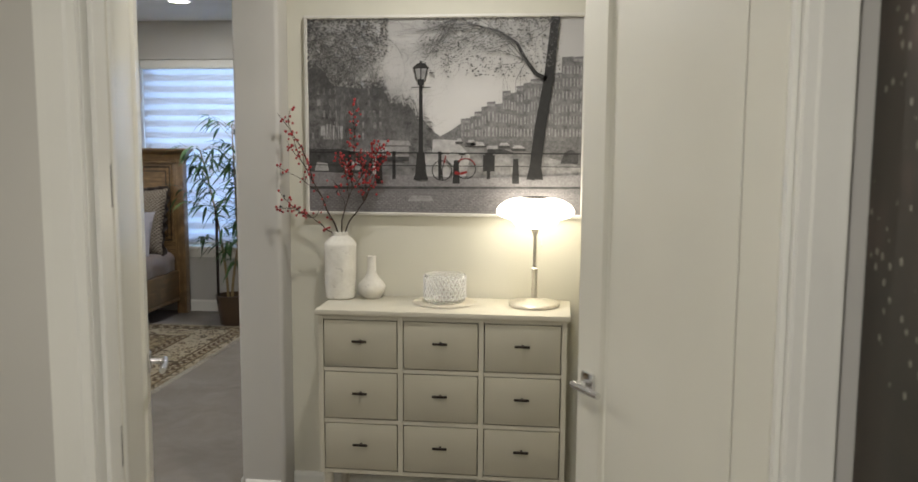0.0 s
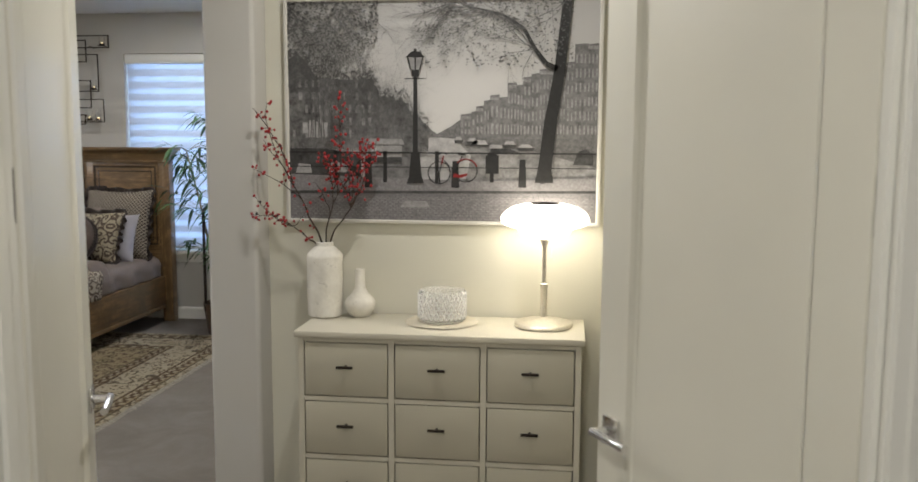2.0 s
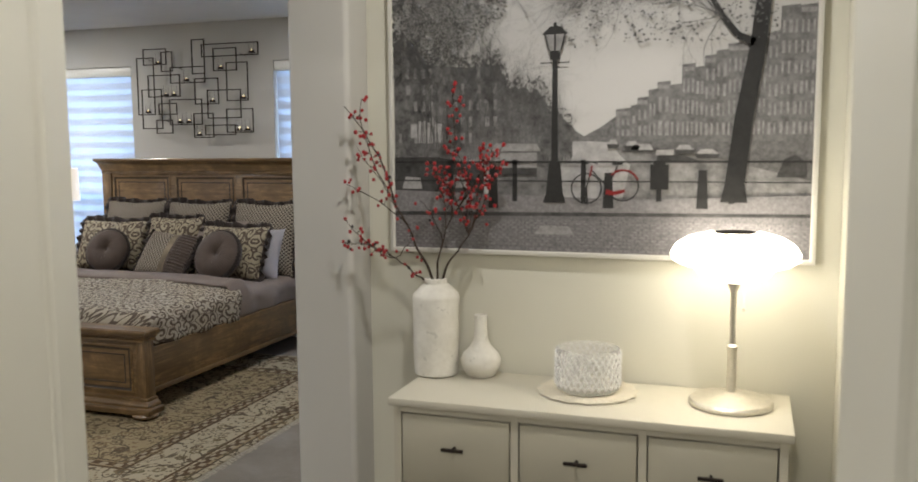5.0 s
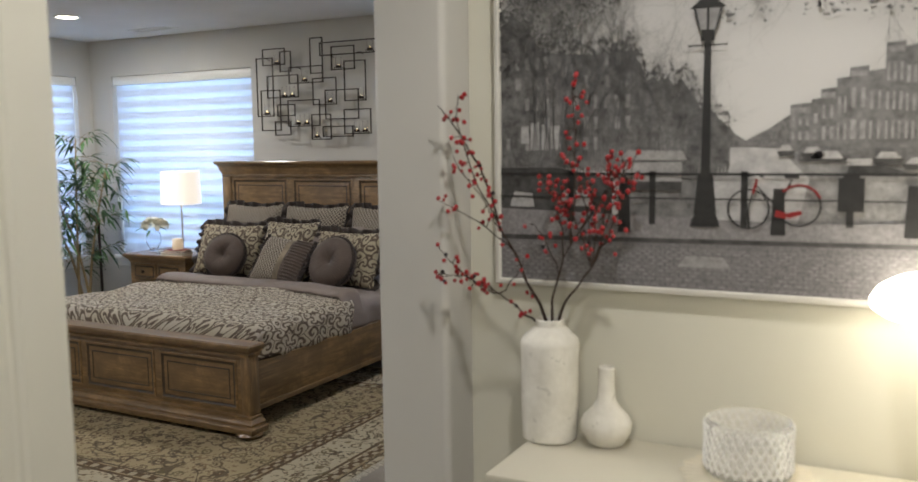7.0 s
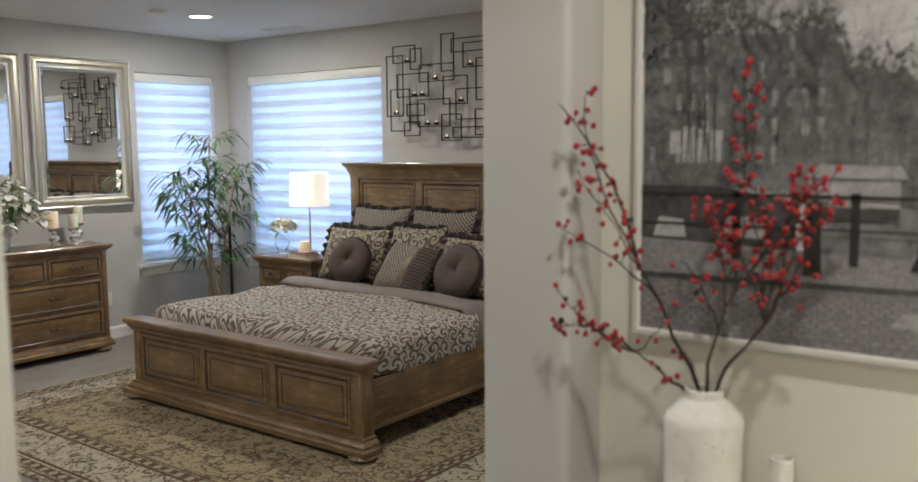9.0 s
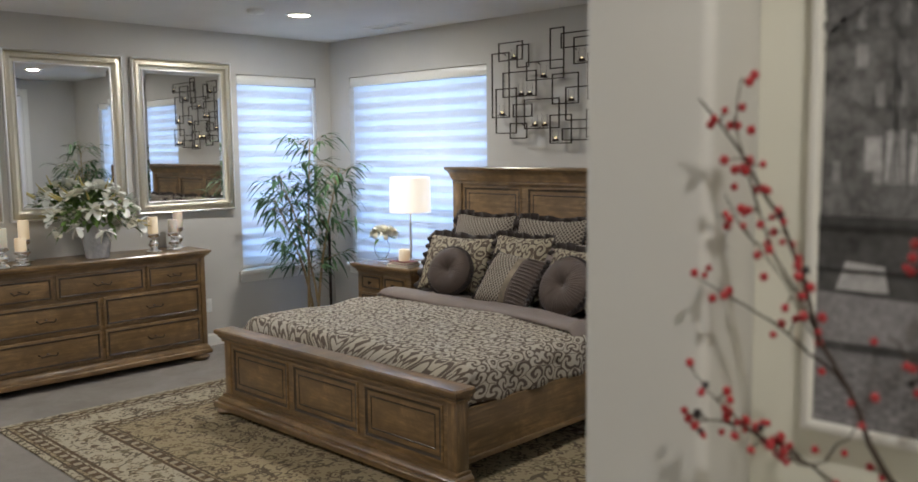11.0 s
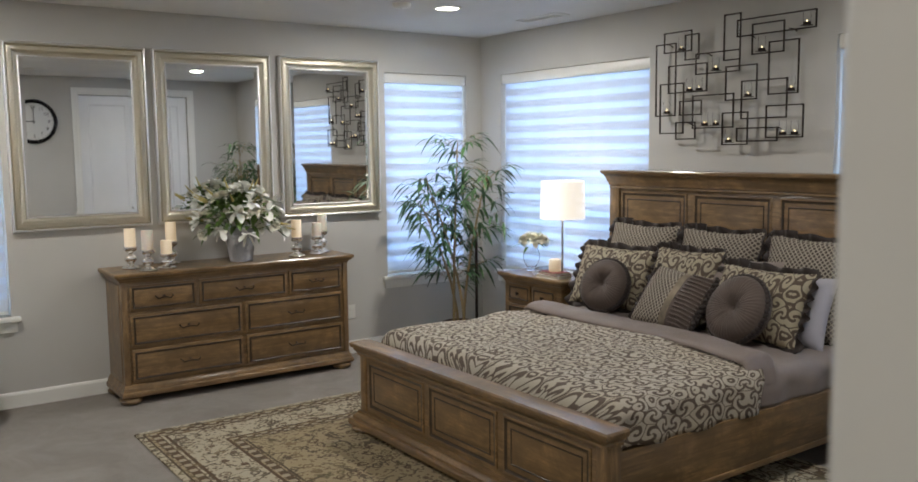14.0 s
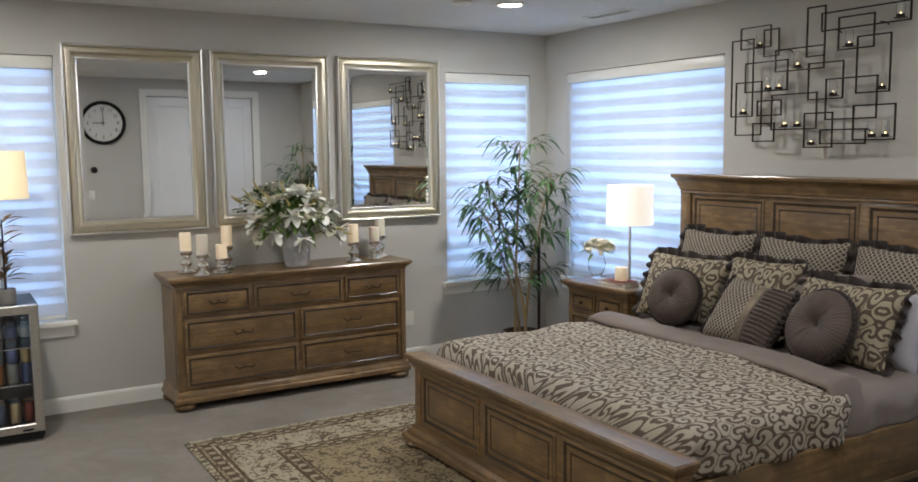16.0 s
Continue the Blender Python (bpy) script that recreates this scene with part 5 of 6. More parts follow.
# red bicycle
for cu, cv in ((0.498, 0.222), (0.585, 0.232)):
    ring = [(cu + 0.036 * math.cos(k * math.pi / 14), cv + 0.051 * math.sin(k * math.pi / 14)) for k in range(29)]
    part("printed_bicycle_wheel", flat(stroke(ring, 0.0024, 0.0024), 0.0002), ink_black, pic)
red_ink = Nodes("print_red").done((0.20, 0.014, 0.014), 0.5, 0, 0.35)
bike = stroke([(0.498, 0.222), (0.512, 0.30)], 0.0022, 0.0022) + stroke([(0.51, 0.285), (0.55, 0.225)], 0.0022, 0.0022) + stroke([(0.55, 0.225), (0.572, 0.30)], 0.0022, 0.0022)
bike += stroke([(0.492, 0.305), (0.512, 0.312), (0.525, 0.305)], 0.002, 0.002) + rc_list([(0.56, 0.302, 0.584, 0.31)]) + stroke([(0.498, 0.222), (0.5, 0.17)], 0.003, 0.003)
part("printed_bicycle_frame", flat(bike), ink_black, pic)
for guard in (stroke([(0.545, 0.212), (0.565, 0.206), (0.59, 0.216)], 0.009, 0.005), stroke([(0.512, 0.30), (0.506, 0.262)], 0.003, 0.003),
              stroke([(0.585 + 0.038 * math.cos(q), 0.232 + 0.054 * math.sin(q)) for q in (2.4, 2.0, 1.6, 1.2, 0.8, 0.4)], 0.0028, 0.0028)):
    part("printed_bicycle_guard", flat(guard, 0.0), red_ink, pic)

# ---- things on the console ----
def plaster():
    n = Nodes("chalk_white_ceramic")
    f, g = n.noise(16, 5, 0.7), n.noise(70, 3)
    pits = n.math("LESS_THAN", n.noise(38, 2, 0.5), 0.33)
    n.bump(n.math("SUBTRACT", n.math("ADD", f, g), n.math("MULTIPLY", pits, 0.6)), 0.45, 0.003)
    c = n.ramp(f, [(0.3, (0.60, 0.575, 0.51)), (0.7, (0.74, 0.715, 0.655))])
    return n.done(n.mix(n.math("MULTIPLY", pits, 0.35), c, (0.36, 0.34, 0.30)), 0.85, 0, 0.2)


ceramic = plaster()
VX, VY = 6.310, -4.022
single("tall_vase", lathe([(0.0, 0.001), (0.058, 0.001), (0.064, 0.006), (0.066, 0.05), (0.068, 0.12), (0.067, 0.20), (0.069, 0.228), (0.066, 0.240), (0.045, 0.262), (0.034, 0.270), (0.033, 0.284), (0.029, 0.286), (0.028, 0.26), (0.05, 0.22), (0.05, 0.02), (0.0, 0.015)], 40), ceramic,
       "tall chalky white ceramic vase with narrow neck", "vase", pose(VX, VY, CT), smooth=40)
single("bud_vase", lathe([(0.0, 0.001), (0.035, 0.001), (0.042, 0.005), (0.056, 0.032), (0.059, 0.052), (0.052, 0.068), (0.032, 0.088), (0.021, 0.108), (0.0185, 0.14), (0.019, 0.180), (0.016, 0.183), (0.014, 0.15), (0.02, 0.1), (0.0, 0.09)], 36), ceramic,
       "small chalky white bottle vase with slim neck", "vase", pose(6.443, -4.008, CT), smooth=40)

berry_mat = Nodes("waxy_red_berry").done((0.30, 0.012, 0.016), 0.35)
berry_dark = Nodes("dried_dark_berry").done((0.02, 0.014, 0.016), 0.4)
stem_mat = paint("dark_stem_bark", (0.045, 0.03, 0.022), 0.8, 0.4, 200)
br = thing("berry_branches", "bare dark branches with red winter berries in the tall vase", "branches", Matrix.Translation((VX, VY, CT + 0.272)) @ Matrix.Diagonal((1.14, 1.1, 1.2, 1)))
rb = random.Random(5)
berry_mesh = to_mesh("berry", lathe([(0.0, -0.0046), (0.0034, -0.0033), (0.0046, 0.0), (0.0034, 0.0033), (0.0, 0.0046)], 8), berry_mat, 80)
berry_mesh_d = to_mesh("berry", lathe([(0.0, -0.0046), (0.0034, -0.0033), (0.0046, 0.0), (0.0034, 0.0033), (0.0, 0.0046)], 8), berry_dark, 80)


def twig(start, end, r, bend=(0, 0, 0), n=9):
    a, b = Vector(start), Vector(end)
    pts = []
    for k in range(n):
        q = k / (n - 1)
        p = a.lerp(b, q) + Vector(bend) * (4 * q * (1 - q))
        p += Vector((rb.uniform(-1, 1), rb.uniform(-1, 1), rb.uniform(-1, 1))) * 0.004 * (k > 0)
        pts.append(p)
    part("stem", tube(bmesh.new(), pts, r, r * 0.4, 6), stem_mat, br)
    return pts


def berries(pts, count, lo=0.25, spread=0.022, dark=0.06):
    for k in range(count):
        q = lo + (1 - lo) * rb.random()
        i = min(len(pts) - 2, int(q * (len(pts) - 1)))
        p = pts[i].lerp(pts[i + 1], rb.random())
        o = Vector((rb.uniform(-1, 1), rb.uniform(-0.7, 0.7), rb.uniform(-0.7, 1)))
        o = o.normalized() * rb.uniform(0.006, spread)
        s = rb.uniform(0.8, 1.2)
        piece("berry", berry_mesh_d if rb.random() < dark else berry_mesh, br, Matrix.Translation(p + o) @ Matrix.Diagonal((s, s, s, 1)))
        if o.length > 0.012 and rb.random() < 0.6:
            part("stalk", tube(bmesh.new(), [p, p + o], 0.0011, 0.0009, 4), stem_mat, br)


for q in range(4):
    twig((0.012 * math.cos(q * 1.6), 0.012 * math.sin(q * 1.6), -0.21), (0.008 * math.cos(q * 1.6 + 0.6), 0.008 * math.sin(q * 1.6 + 0.6), 0.0), 0.0036)
main = twig((0.0, 0.004, -0.01), (-0.085, -0.05, 0.19), 0.0042)
t1 = twig(main[-1], (-0.205, -0.09, 0.425), 0.0028, (0.02, 0, 0.0))
t2 = twig(main[-1], (-0.155, -0.10, 0.44), 0.0018, (-0.035, 0, 0.02))
t3 = twig(main[6], (-0.215, -0.07, 0.24), 0.0016, (0, 0, 0.015))
t6 = twig(main[-2], (-0.17, -0.11, 0.33), 0.0016, (0.02, 0, -0.02))
low = twig((-0.008, 0.0, -0.01), (-0.10, -0.06, 0.07), 0.003)
t4 = twig(low[-1], (-0.205, -0.10, 0.095), 0.0018, (0, 0, 0.012))
t5 = twig(low[-2], (-0.195, -0.12, 0.155), 0.0018, (0, 0, -0.015))
t7 = twig(low[-2], (-0.05, -0.03, 0.13), 0.0014, (0.01, 0, 0))
for tt, c in ((main, 4), (t1, 20), (t2, 15), (t3, 9), (t6, 14), (low, 8), (t4, 18), (t5, 16), (t7, 5)):
    berries(tt, c)
right = twig((0.004, -0.006, -0.01), (0.05, -0.02, 0.16), 0.0036, (-0.01, 0, 0))
right2 = twig((0.009, 0.002, -0.01), (0.11, -0.03, 0.14), 0.0036, (-0.008, 0, 0))
for k in range(9):
    base = rb.choice((right[-1], right[-2], right2[-1], right2[-2]))
    tip = (rb.uniform(-0.03, 0.19), rb.uniform(-0.07, 0.03), rb.uniform(0.20, 0.36))
    berries(twig(base, tip, 0.0018, (0.015, 0, 0.01)), 17, 0.15, 0.03)
berries(twig(right[-1], (0.055, -0.03, 0.47), 0.002, (0.01, 0, 0)), 32, 0.2, 0.032)
berries(twig(right[5], (-0.02, -0.05, 0.20), 0.0016, (0, 0, 0.02)), 9)
berries(twig(right2[-1], (0.17, -0.05, 0.32), 0.0018), 14, 0.2, 0.03)

# cut glass bowl on a doily
crystal = glass("cut_crystal", 0.04, (1.0, 1.0, 0.99), 1.12)
crystal.node_tree.nodes["Principled BSDF"].inputs["Transmission Weight"].default_value = 0.80
cut_edge = glass("cut_crystal_edge", 0.1, (1.0, 1.0, 0.99), 1.3)
cut_edge.node_tree.nodes["Principled BSDF"].inputs["Transmission Weight"].default_value = 0.35
bowl = thing("crystal_bowl", "low round cut crystal bowl with diamond pattern on a doily", "bowl", pose(6.768, -4.07, CT + 0.004))
part("bowl", lathe([(0.0, 0.001), (0.078, 0.001), (0.086, 0.008), (0.088, 0.016), (0.089, 0.105), (0.086, 0.116), (0.081, 0.118), (0.078, 0.112), (0.078, 0.018), (0.0, 0.012)], 64), crystal, bowl)
bm = bmesh.new()
for hand in (-1, 1):
    for k in range(30):
        turns = [2 * math.pi * k / 30 + hand * 0.62 * q / 6 for q in range(7)]
        tube(bm, [(0.0898 * math.cos(a), 0.0898 * math.sin(a), 0.018 + 0.091 * q / 6) for q, a in enumerate(turns)], 0.0019, 0.0019, 4)
tagged(part("cut_relief", bm, cut_edge, bowl, "raised cut diamond net", smooth=None), kind="stuff")
lace = cloth("ivory_lace", (0.62, 0.57, 0.46), 260, 0.95, 0.25)
bm = bmesh.new()
cen = bm.verts.new((0, 0, 0.0025))
rim = [bm.verts.new(((0.128 + 0.010 * abs(math.sin(k * math.pi / 12))) * math.cos(k * math.pi / 96), (0.128 + 0.010 * abs(math.sin(k * math.pi / 12))) * math.sin(k * math.pi / 96), 0.0015 + 0.003 * abs(math.sin(k * 0.61)))) for k in range(192)]
for k in range(192):
    bm.faces.new((cen, rim[k], rim[(k + 1) % 192]))
ob = single("doily", bm, lace, "round ivory lace doily under the crystal bowl", "doily", pose(6.768, -4.075, CT + 0.001), smooth=80)

# opal glass table lamp
LX, LY = 7.142, -4.09
lamp = thing("table_lamp", "lit table lamp with mushroom opal glass shade and brushed nickel stand", "lamp", pose(LX, LY, CT))
part("base", lathe([(0.0, 0.001), (0.098, 0.001), (0.104, 0.004), (0.105, 0.012), (0.101, 0.017), (0.06, 0.024), (0.025, 0.032), (0.014, 0.036), (0.0, 0.036)], 56), nickel, lamp, smooth=40)
part("stem", lathe([(0.0115, 0.034), (0.0115, 0.145), (0.0135, 0.148), (0.0135, 0.156), (0.0075, 0.160), (0.0075, 0.292), (0.012, 0.302), (0.017, 0.315), (0.017, 0.325), (0.0, 0.325)], 24), nickel, lamp, smooth=40)
opal = glow("lit_opal_glass", (1.0, 0.91, 0.74), 9.0, (0.85, 0.84, 0.8), 0.15)
part("shade", lathe([(0.050, 0.446), (0.078, 0.444), (0.116, 0.434), (0.145, 0.416), (0.158, 0.394), (0.156, 0.380), (0.138, 0.368), (0.108, 0.360), (0.094, 0.356), (0.090, 0.344), (0.078, 0.332), (0.05, 0.324), (0.017, 0.320)], 56), opal, lamp, "glowing white opal glass shade", smooth=50)
part("top_cap", lathe([(0.052, 0.4445), (0.051, 0.449), (0.03, 0.451), (0.0, 0.451)], 40), black_iron, lamp, "dark round top cap")
bm = bmesh.new()
for k in range(9):
    lathe([(0.0, -0.0022), (0.0022, 0.0), (0.0, 0.0022)], 6, bm, (0.026, -0.012, 0.318 - k * 0.0062))
lathe([(0.0, -0.007), (0.004, -0.004), (0.003, 0.004), (0.0, 0.006)], 8, bm, (0.026, -0.012, 0.254))
part("pull_chain", bm, nickel, lamp, "beaded pull chain")

# ---- things on the dresser ----
DT = 0.883
wax_lit = glow("lit_wax", (1.0, 0.70, 0.38), 0.24, (0.78, 0.70, 0.56), 0.5)
wax = Nodes("ivory_wax")
wax.b.inputs["Subsurface Weight"].default_value = 0.2
wax_mat = wax.done(wax.ramp(wax.noise(9, 3), [(0.3, (0.72, 0.66, 0.54)), (0.7, (0.80, 0.75, 0.64))]), 0.5)


def candlestick(x, y, hh, hc, lit):
    th = thing("candlestick", "mercury glass candlestick with an ivory pillar candle" + (", lit" if lit else ""), "candlestick", pose(x, y, DT), "candlesticks on the dresser")
    s = hh / 0.145
    part("holder", lathe([(0.0, 0.001), (0.058, 0.001), (0.061, 0.005), (0.056, 0.012), (0.034, 0.022 * s), (0.02, 0.032 * s), (0.022, 0.040 * s), (0.039, 0.054 * s), (0.042, 0.068 * s), (0.034, 0.084 * s), (0.015, 0.094 * s), (0.015, 0.102 * s), (0.022, 0.110 * s), (0.04, 0.118 * s), (0.047, 0.128 * s), (0.046, 0.145 * s), (0.042, 0.145 * s), (0.038, 0.134 * s), (0.0, 0.132 * s)], 32), mercury, th, smooth=60)
    part("candle", lathe([(0.0, 0.0), (0.036, 0.0), (0.037, 0.004), (0.037, hc - 0.006), (0.034, hc), (0.028, hc - 0.004), (0.0, hc - 0.008)], 28), wax_lit if lit else wax_mat, th, "ivory wax candle", m=pose(0, 0, 0.1325 * s), smooth=40)
    part("wick", tube(bmesh.new(), [(0, 0, 0), (0.001, 0, 0.012)], 0.0012, 0.001, 6), black_iron, th, m=pose(0, 0, 0.1325 * s + hc - 0.009))


for x, y, hh, hc, lit in ((0.19, -3.14, 0.150, 0.135, 1), (0.385, -3.08, 0.142, 0.14, 0), (0.33, -2.94, 0.10, 0.10, 1), (0.115, -2.84, 0.16, 0.15, 1),
                          (0.30, -1.965, 0.145, 0.14, 1), (0.25, -1.775, 0.135, 0.115, 0), (0.155, -1.68, 0.165, 0.14, 0)):
    candlestick(x, y, hh, hc, lit)

petal_mat = paint("cream_petals", (0.86, 0.83, 0.70), 0.6, 0.1, 160)
lily_mat = paint("white_lily_petals", (0.88, 0.88, 0.82), 0.6, 0.1, 160)
bud_mat = cloth("yellow_green_buds", (0.50, 0.42, 0.16), 200, 0.7, 0.3)


def leafy(name, c, rough=0.45, spec=0.4):
    n = Nodes(name)
    isl = n.n("ShaderNodeNewGeometry").outputs["Random Per Island"]
    f = n.noise(30, 2)
    k = n.math("ADD", n.math("MULTIPLY", isl, 0.7), n.math("MULTIPLY", f, 0.3))
    n.b.inputs["Subsurface Weight"].default_value = 0.0
    return n.done(n.ramp(k, [(0.1, shade(c, 0.5)), (0.5, c), (0.9, shade(c, 1.7))]), rough, 0, spec)


leaf_mat = leafy("bouquet_leaf", (0.095, 0.165, 0.035))
bamboo_mat = leafy("bamboo_leaf", (0.058, 0.118, 0.045), 0.5, 0.25)


LANCE = ((0, 0.15), (0.2, 0.8), (0.45, 1.0), (0.75, 0.6), (1.0, 0.03))
PETAL = ((0, 0.25), (0.28, 0.78), (0.58, 1.0), (0.85, 0.8), (1.0, 0.25))


def leaf(bm, p, d, ln, w, droop=0.3, form=LANCE):
    """A folded leaf or petal of eight faces."""
    d = Vector(d).normalized()
    side = d.cross(Vector((0, 0, 1)))
    side = side.normalized() if side.length > 0.01 else Vector((1, 0, 0))
    upv = side.cross(d)
    rows = []
    for q, ww in form:
        c = Vector(p) + d * ln * q - Vector((0, 0, 1)) * droop * ln * q * q
        rows.append([bm.verts.new(c - side * w * ww / 2 + upv * w * 0.15 * ww), bm.verts.new(c), bm.verts.new(c + side * w * ww / 2 + upv * w * 0.15 * ww)])
    for a, b in zip(rows, rows[1:]):
        bm.faces.new((a[0], a[1], b[1], b[0]))
        bm.faces.new((a[1], a[2], b[2], b[1]))


def petals(bm, p, d, n, ln, w, open_):
    d = Vector(d).normalized()
    a = d.orthogonal().normalized()
    b = d.cross(a)
    for k in range(n):
        t = 2 * math.pi * k / n + 0.3
        o = a * math.cos(t) + b * math.sin(t)
        leaf(bm, p, d * (1 - open_) + o * open_, ln, w, 0.15, PETAL)


def rose(bm, p, d, r, rr):
    for ring, (n, ln, op) in enumerate(((5, 1.0, 0.75), (5, 0.9, 0.5), (4, 0.8, 0.28), (3, 0.7, 0.1))):
        petals(bm, Vector(p) - Vector(d).normalized() * r * 0.4, Vector(d) + Vector((rr.uniform(-.1, .1), rr.uniform(-.1, .1), 0)), n, r * 1.15 * ln, r * 0.95, op)


fv = thing("flower_vase", "frosted square crystal vase with white lilies and roses", "vase", pose(0.285, -2.395, DT))
frost = glass("frosted_crystal", 0.22, (0.90, 0.91, 0.95), 1.3)


def cut_facets(material, scale):
    """Small pressed facets over a glass surface."""
    t = material.node_tree
    vo, bu, co = t.nodes.new("ShaderNodeTexVoronoi"), t.nodes.new("ShaderNodeBump"), t.nodes.new("ShaderNodeTexCoord")
    vo.inputs["Scale"].default_value = scale
    bu.inputs["Strength"].default_value, bu.inputs["Distance"].default_value = 0.9, 0.006
    t.links.new(co.outputs["Object"], vo.inputs["Vector"])
    t.links.new(vo.outputs["Distance"], bu.inputs["Height"])
    t.links.new(bu.outputs[0], t.nodes["Principled BSDF"].inputs["Normal"])


cut_facets(frost, 38.0)
frost.node_tree.nodes["Principled BSDF"].inputs["Transmission Weight"].default_value = 0.6
part("vase", lathe([(0.0, 0.001), (0.078, 0.001), (0.084, 0.006), (0.086, 0.03), (0.112, 0.235), (0.117, 0.245), (0.110, 0.247), (0.105, 0.235), (0.078, 0.03), (0.0, 0.02)], 24), frost, fv, smooth=40)
rr = random.Random(21)
rose_bm, lily_bm, bud_bm, leaf_bm, stem_bm = bmesh.new(), bmesh.new(), bmesh.new(), bmesh.new(), bmesh.new()


def spot():
    a = rr.uniform(0, 2 * math.pi)
    e = rr.uniform(-0.3, 1.35)
    rad = 0.30 * (1 - 0.25 * math.sin(e))
    d = Vector((math.cos(a) * math.cos(e) * 0.62, math.sin(a) * math.cos(e) * 1.02, math.sin(e) * 0.98))
    return Vector((0, 0, 0.30)) + d * rad, d


for k in range(22):
    p, d = spot()
    bm = bmesh.new()
    rose(bm, p, d, rr.uniform(0.04, 0.052), rr)
    part("rose", bm, petal_mat, fv, "cream rose", smooth=60)
for k in range(24):
    p, d = spot()
    bm = bmesh.new()
    petals(bm, p * 1.0, d + Vector((0, 0, -0.2)), 6, rr.uniform(0.075, 0.105), 0.058, rr.uniform(0.5, 0.75))
    part("lily", bm, lily_mat, fv, "open white lily", smooth=60)
for k in range(14):
    p, d = spot()
    bm = tube(bmesh.new(), [p, p + d * 0.03, p + d * 0.06, p + d * 0.10], 0.011, 0.003, 8)
    part("bud", bm, bud_mat, fv, "yellow green bud")
for k in range(170):
    p, d = spot()
    p = Vector((0, 0, 0.27)) + (p - Vector((0, 0, 0.27))) * rr.uniform(0.5, 0.96)
    leaf(leaf_bm, p, d + Vector((rr.uniform(-.7, .7), rr.uniform(-.7, .7), rr.uniform(-.6, .6))), rr.uniform(0.06, 0.11), rr.uniform(0.034, 0.052), 0.4)
for k in range(26):
    p, d = spot()
    tube(stem_bm, [(rr.uniform(-.03, .03), rr.uniform(-.03, .03), 0.03), (d.x * 0.03, d.y * 0.03, 0.2), p], 0.0025, 0.002, 5)
tagged(part("foliage", leaf_bm, leaf_mat, fv, "green leaves", smooth=None), kind="stuff")
tagged(part("stems", stem_bm, leaf_mat, fv), kind="stuff")

# ---- bamboo in the corner ----
plant = thing("bamboo_plant", "tall slender bamboo tree with drooping narrow leaves in the corner", "plant", pose(0.56, -0.66, 0))
rp = random.Random(9)
cane_mat = paint("pale_bamboo_cane", (0.30, 0.22, 0.11), 0.5, 0.2, 60)
part("pot", lathe([(0.0, 0.001), (0.11, 0.001), (0.12, 0.01), (0.15, 0.24), (0.155, 0.26), (0.14, 0.262), (0.135, 0.22), (0.0, 0.21)], 32), paint("brown_pot_glaze", (0.09, 0.06, 0.04), 0.4), plant)
canes = []
for dx, dy, top, tx, ty in ((-0.04, -0.03, 1.72, 0.02, 0.04), (0.05, 0.0, 1.50, 0.16, 0.14), (0.0, 0.05, 1.40, -0.20, -0.22), (-0.06, 0.03, 1.25, -0.1, -0.3)):
    pts = [Vector((dx + (tx) * (q / 8) ** 1.6, dy + (ty) * (q / 8) ** 1.6, 0.2 + (top - 0.2) * q / 8)) for q in range(9)]
    bm = tube(bmesh.new(), pts, 0.013, 0.005, 8)
    for p in pts[1:-1]:
        lathe([(0.011, -0.004), (0.0145, 0.0), (0.011, 0.004)], 8, bm, p)
    part("cane", bm, cane_mat, plant, "pale jointed cane")
    canes.append(pts)
leaves, twigs = bmesh.new(), bmesh.new()
for pts in canes:
    for k in range(32):
        q = 0.31 + 0.69 * rp.random() ** 0.8
        i = min(7, int(q * 8))
        p = pts[i].lerp(pts[i + 1], q * 8 - i)
        a = rp.uniform(0, 2 * math.pi)
        out = Vector((math.cos(a) * 0.75, math.sin(a), rp.uniform(0.1, 0.7)))
        ln = rp.uniform(0.08, 0.33) * (1.15 - 0.5 * abs(q - 0.7))
        tip = p + out.normalized() * ln
        tip.x, tip.y = max(tip.x, -0.44), min(tip.y, 0.52)
        tube(twigs, [p, p.lerp(tip, 0.5) + Vector((0, 0, 0.02)), tip], 0.0025, 0.0012, 4)
        for j in range(rp.randint(4, 6)):
            b = a + rp.uniform(-1.3, 1.3)
            s = p.lerp(tip, rp.uniform(0.5, 1.0))
            dv = Vector((math.cos(b), math.sin(b), rp.uniform(-0.5, 0.55)))
            dv.x = dv.x if s.x > -0.38 else abs(dv.x)
            dv.y = dv.y if s.y < 0.45 else -abs(dv.y)
            leaf(leaves, s, dv, rp.uniform(0.12, 0.20), rp.uniform(0.020, 0.031), rp.uniform(0.2, 0.7))
tagged(part("crown", leaves, bamboo_mat, plant, "narrow green leaves", smooth=None), kind="stuff")
tagged(part("twig_growth", twigs, cane_mat, plant), kind="stuff")
part("support_stake", tube(bmesh.new(), [(0.10, 0.10, 0.2), (0.10, 0.10, 1.0)], 0.012, 0.012, 10), black_iron, plant, "black support stake")

bamboo_two = copy_thing(plant, pose(4.45, -0.52, 0, 0, 0, 180))
tagged(bamboo_two, "tall slender bamboo tree with narrow leaves beside the window")

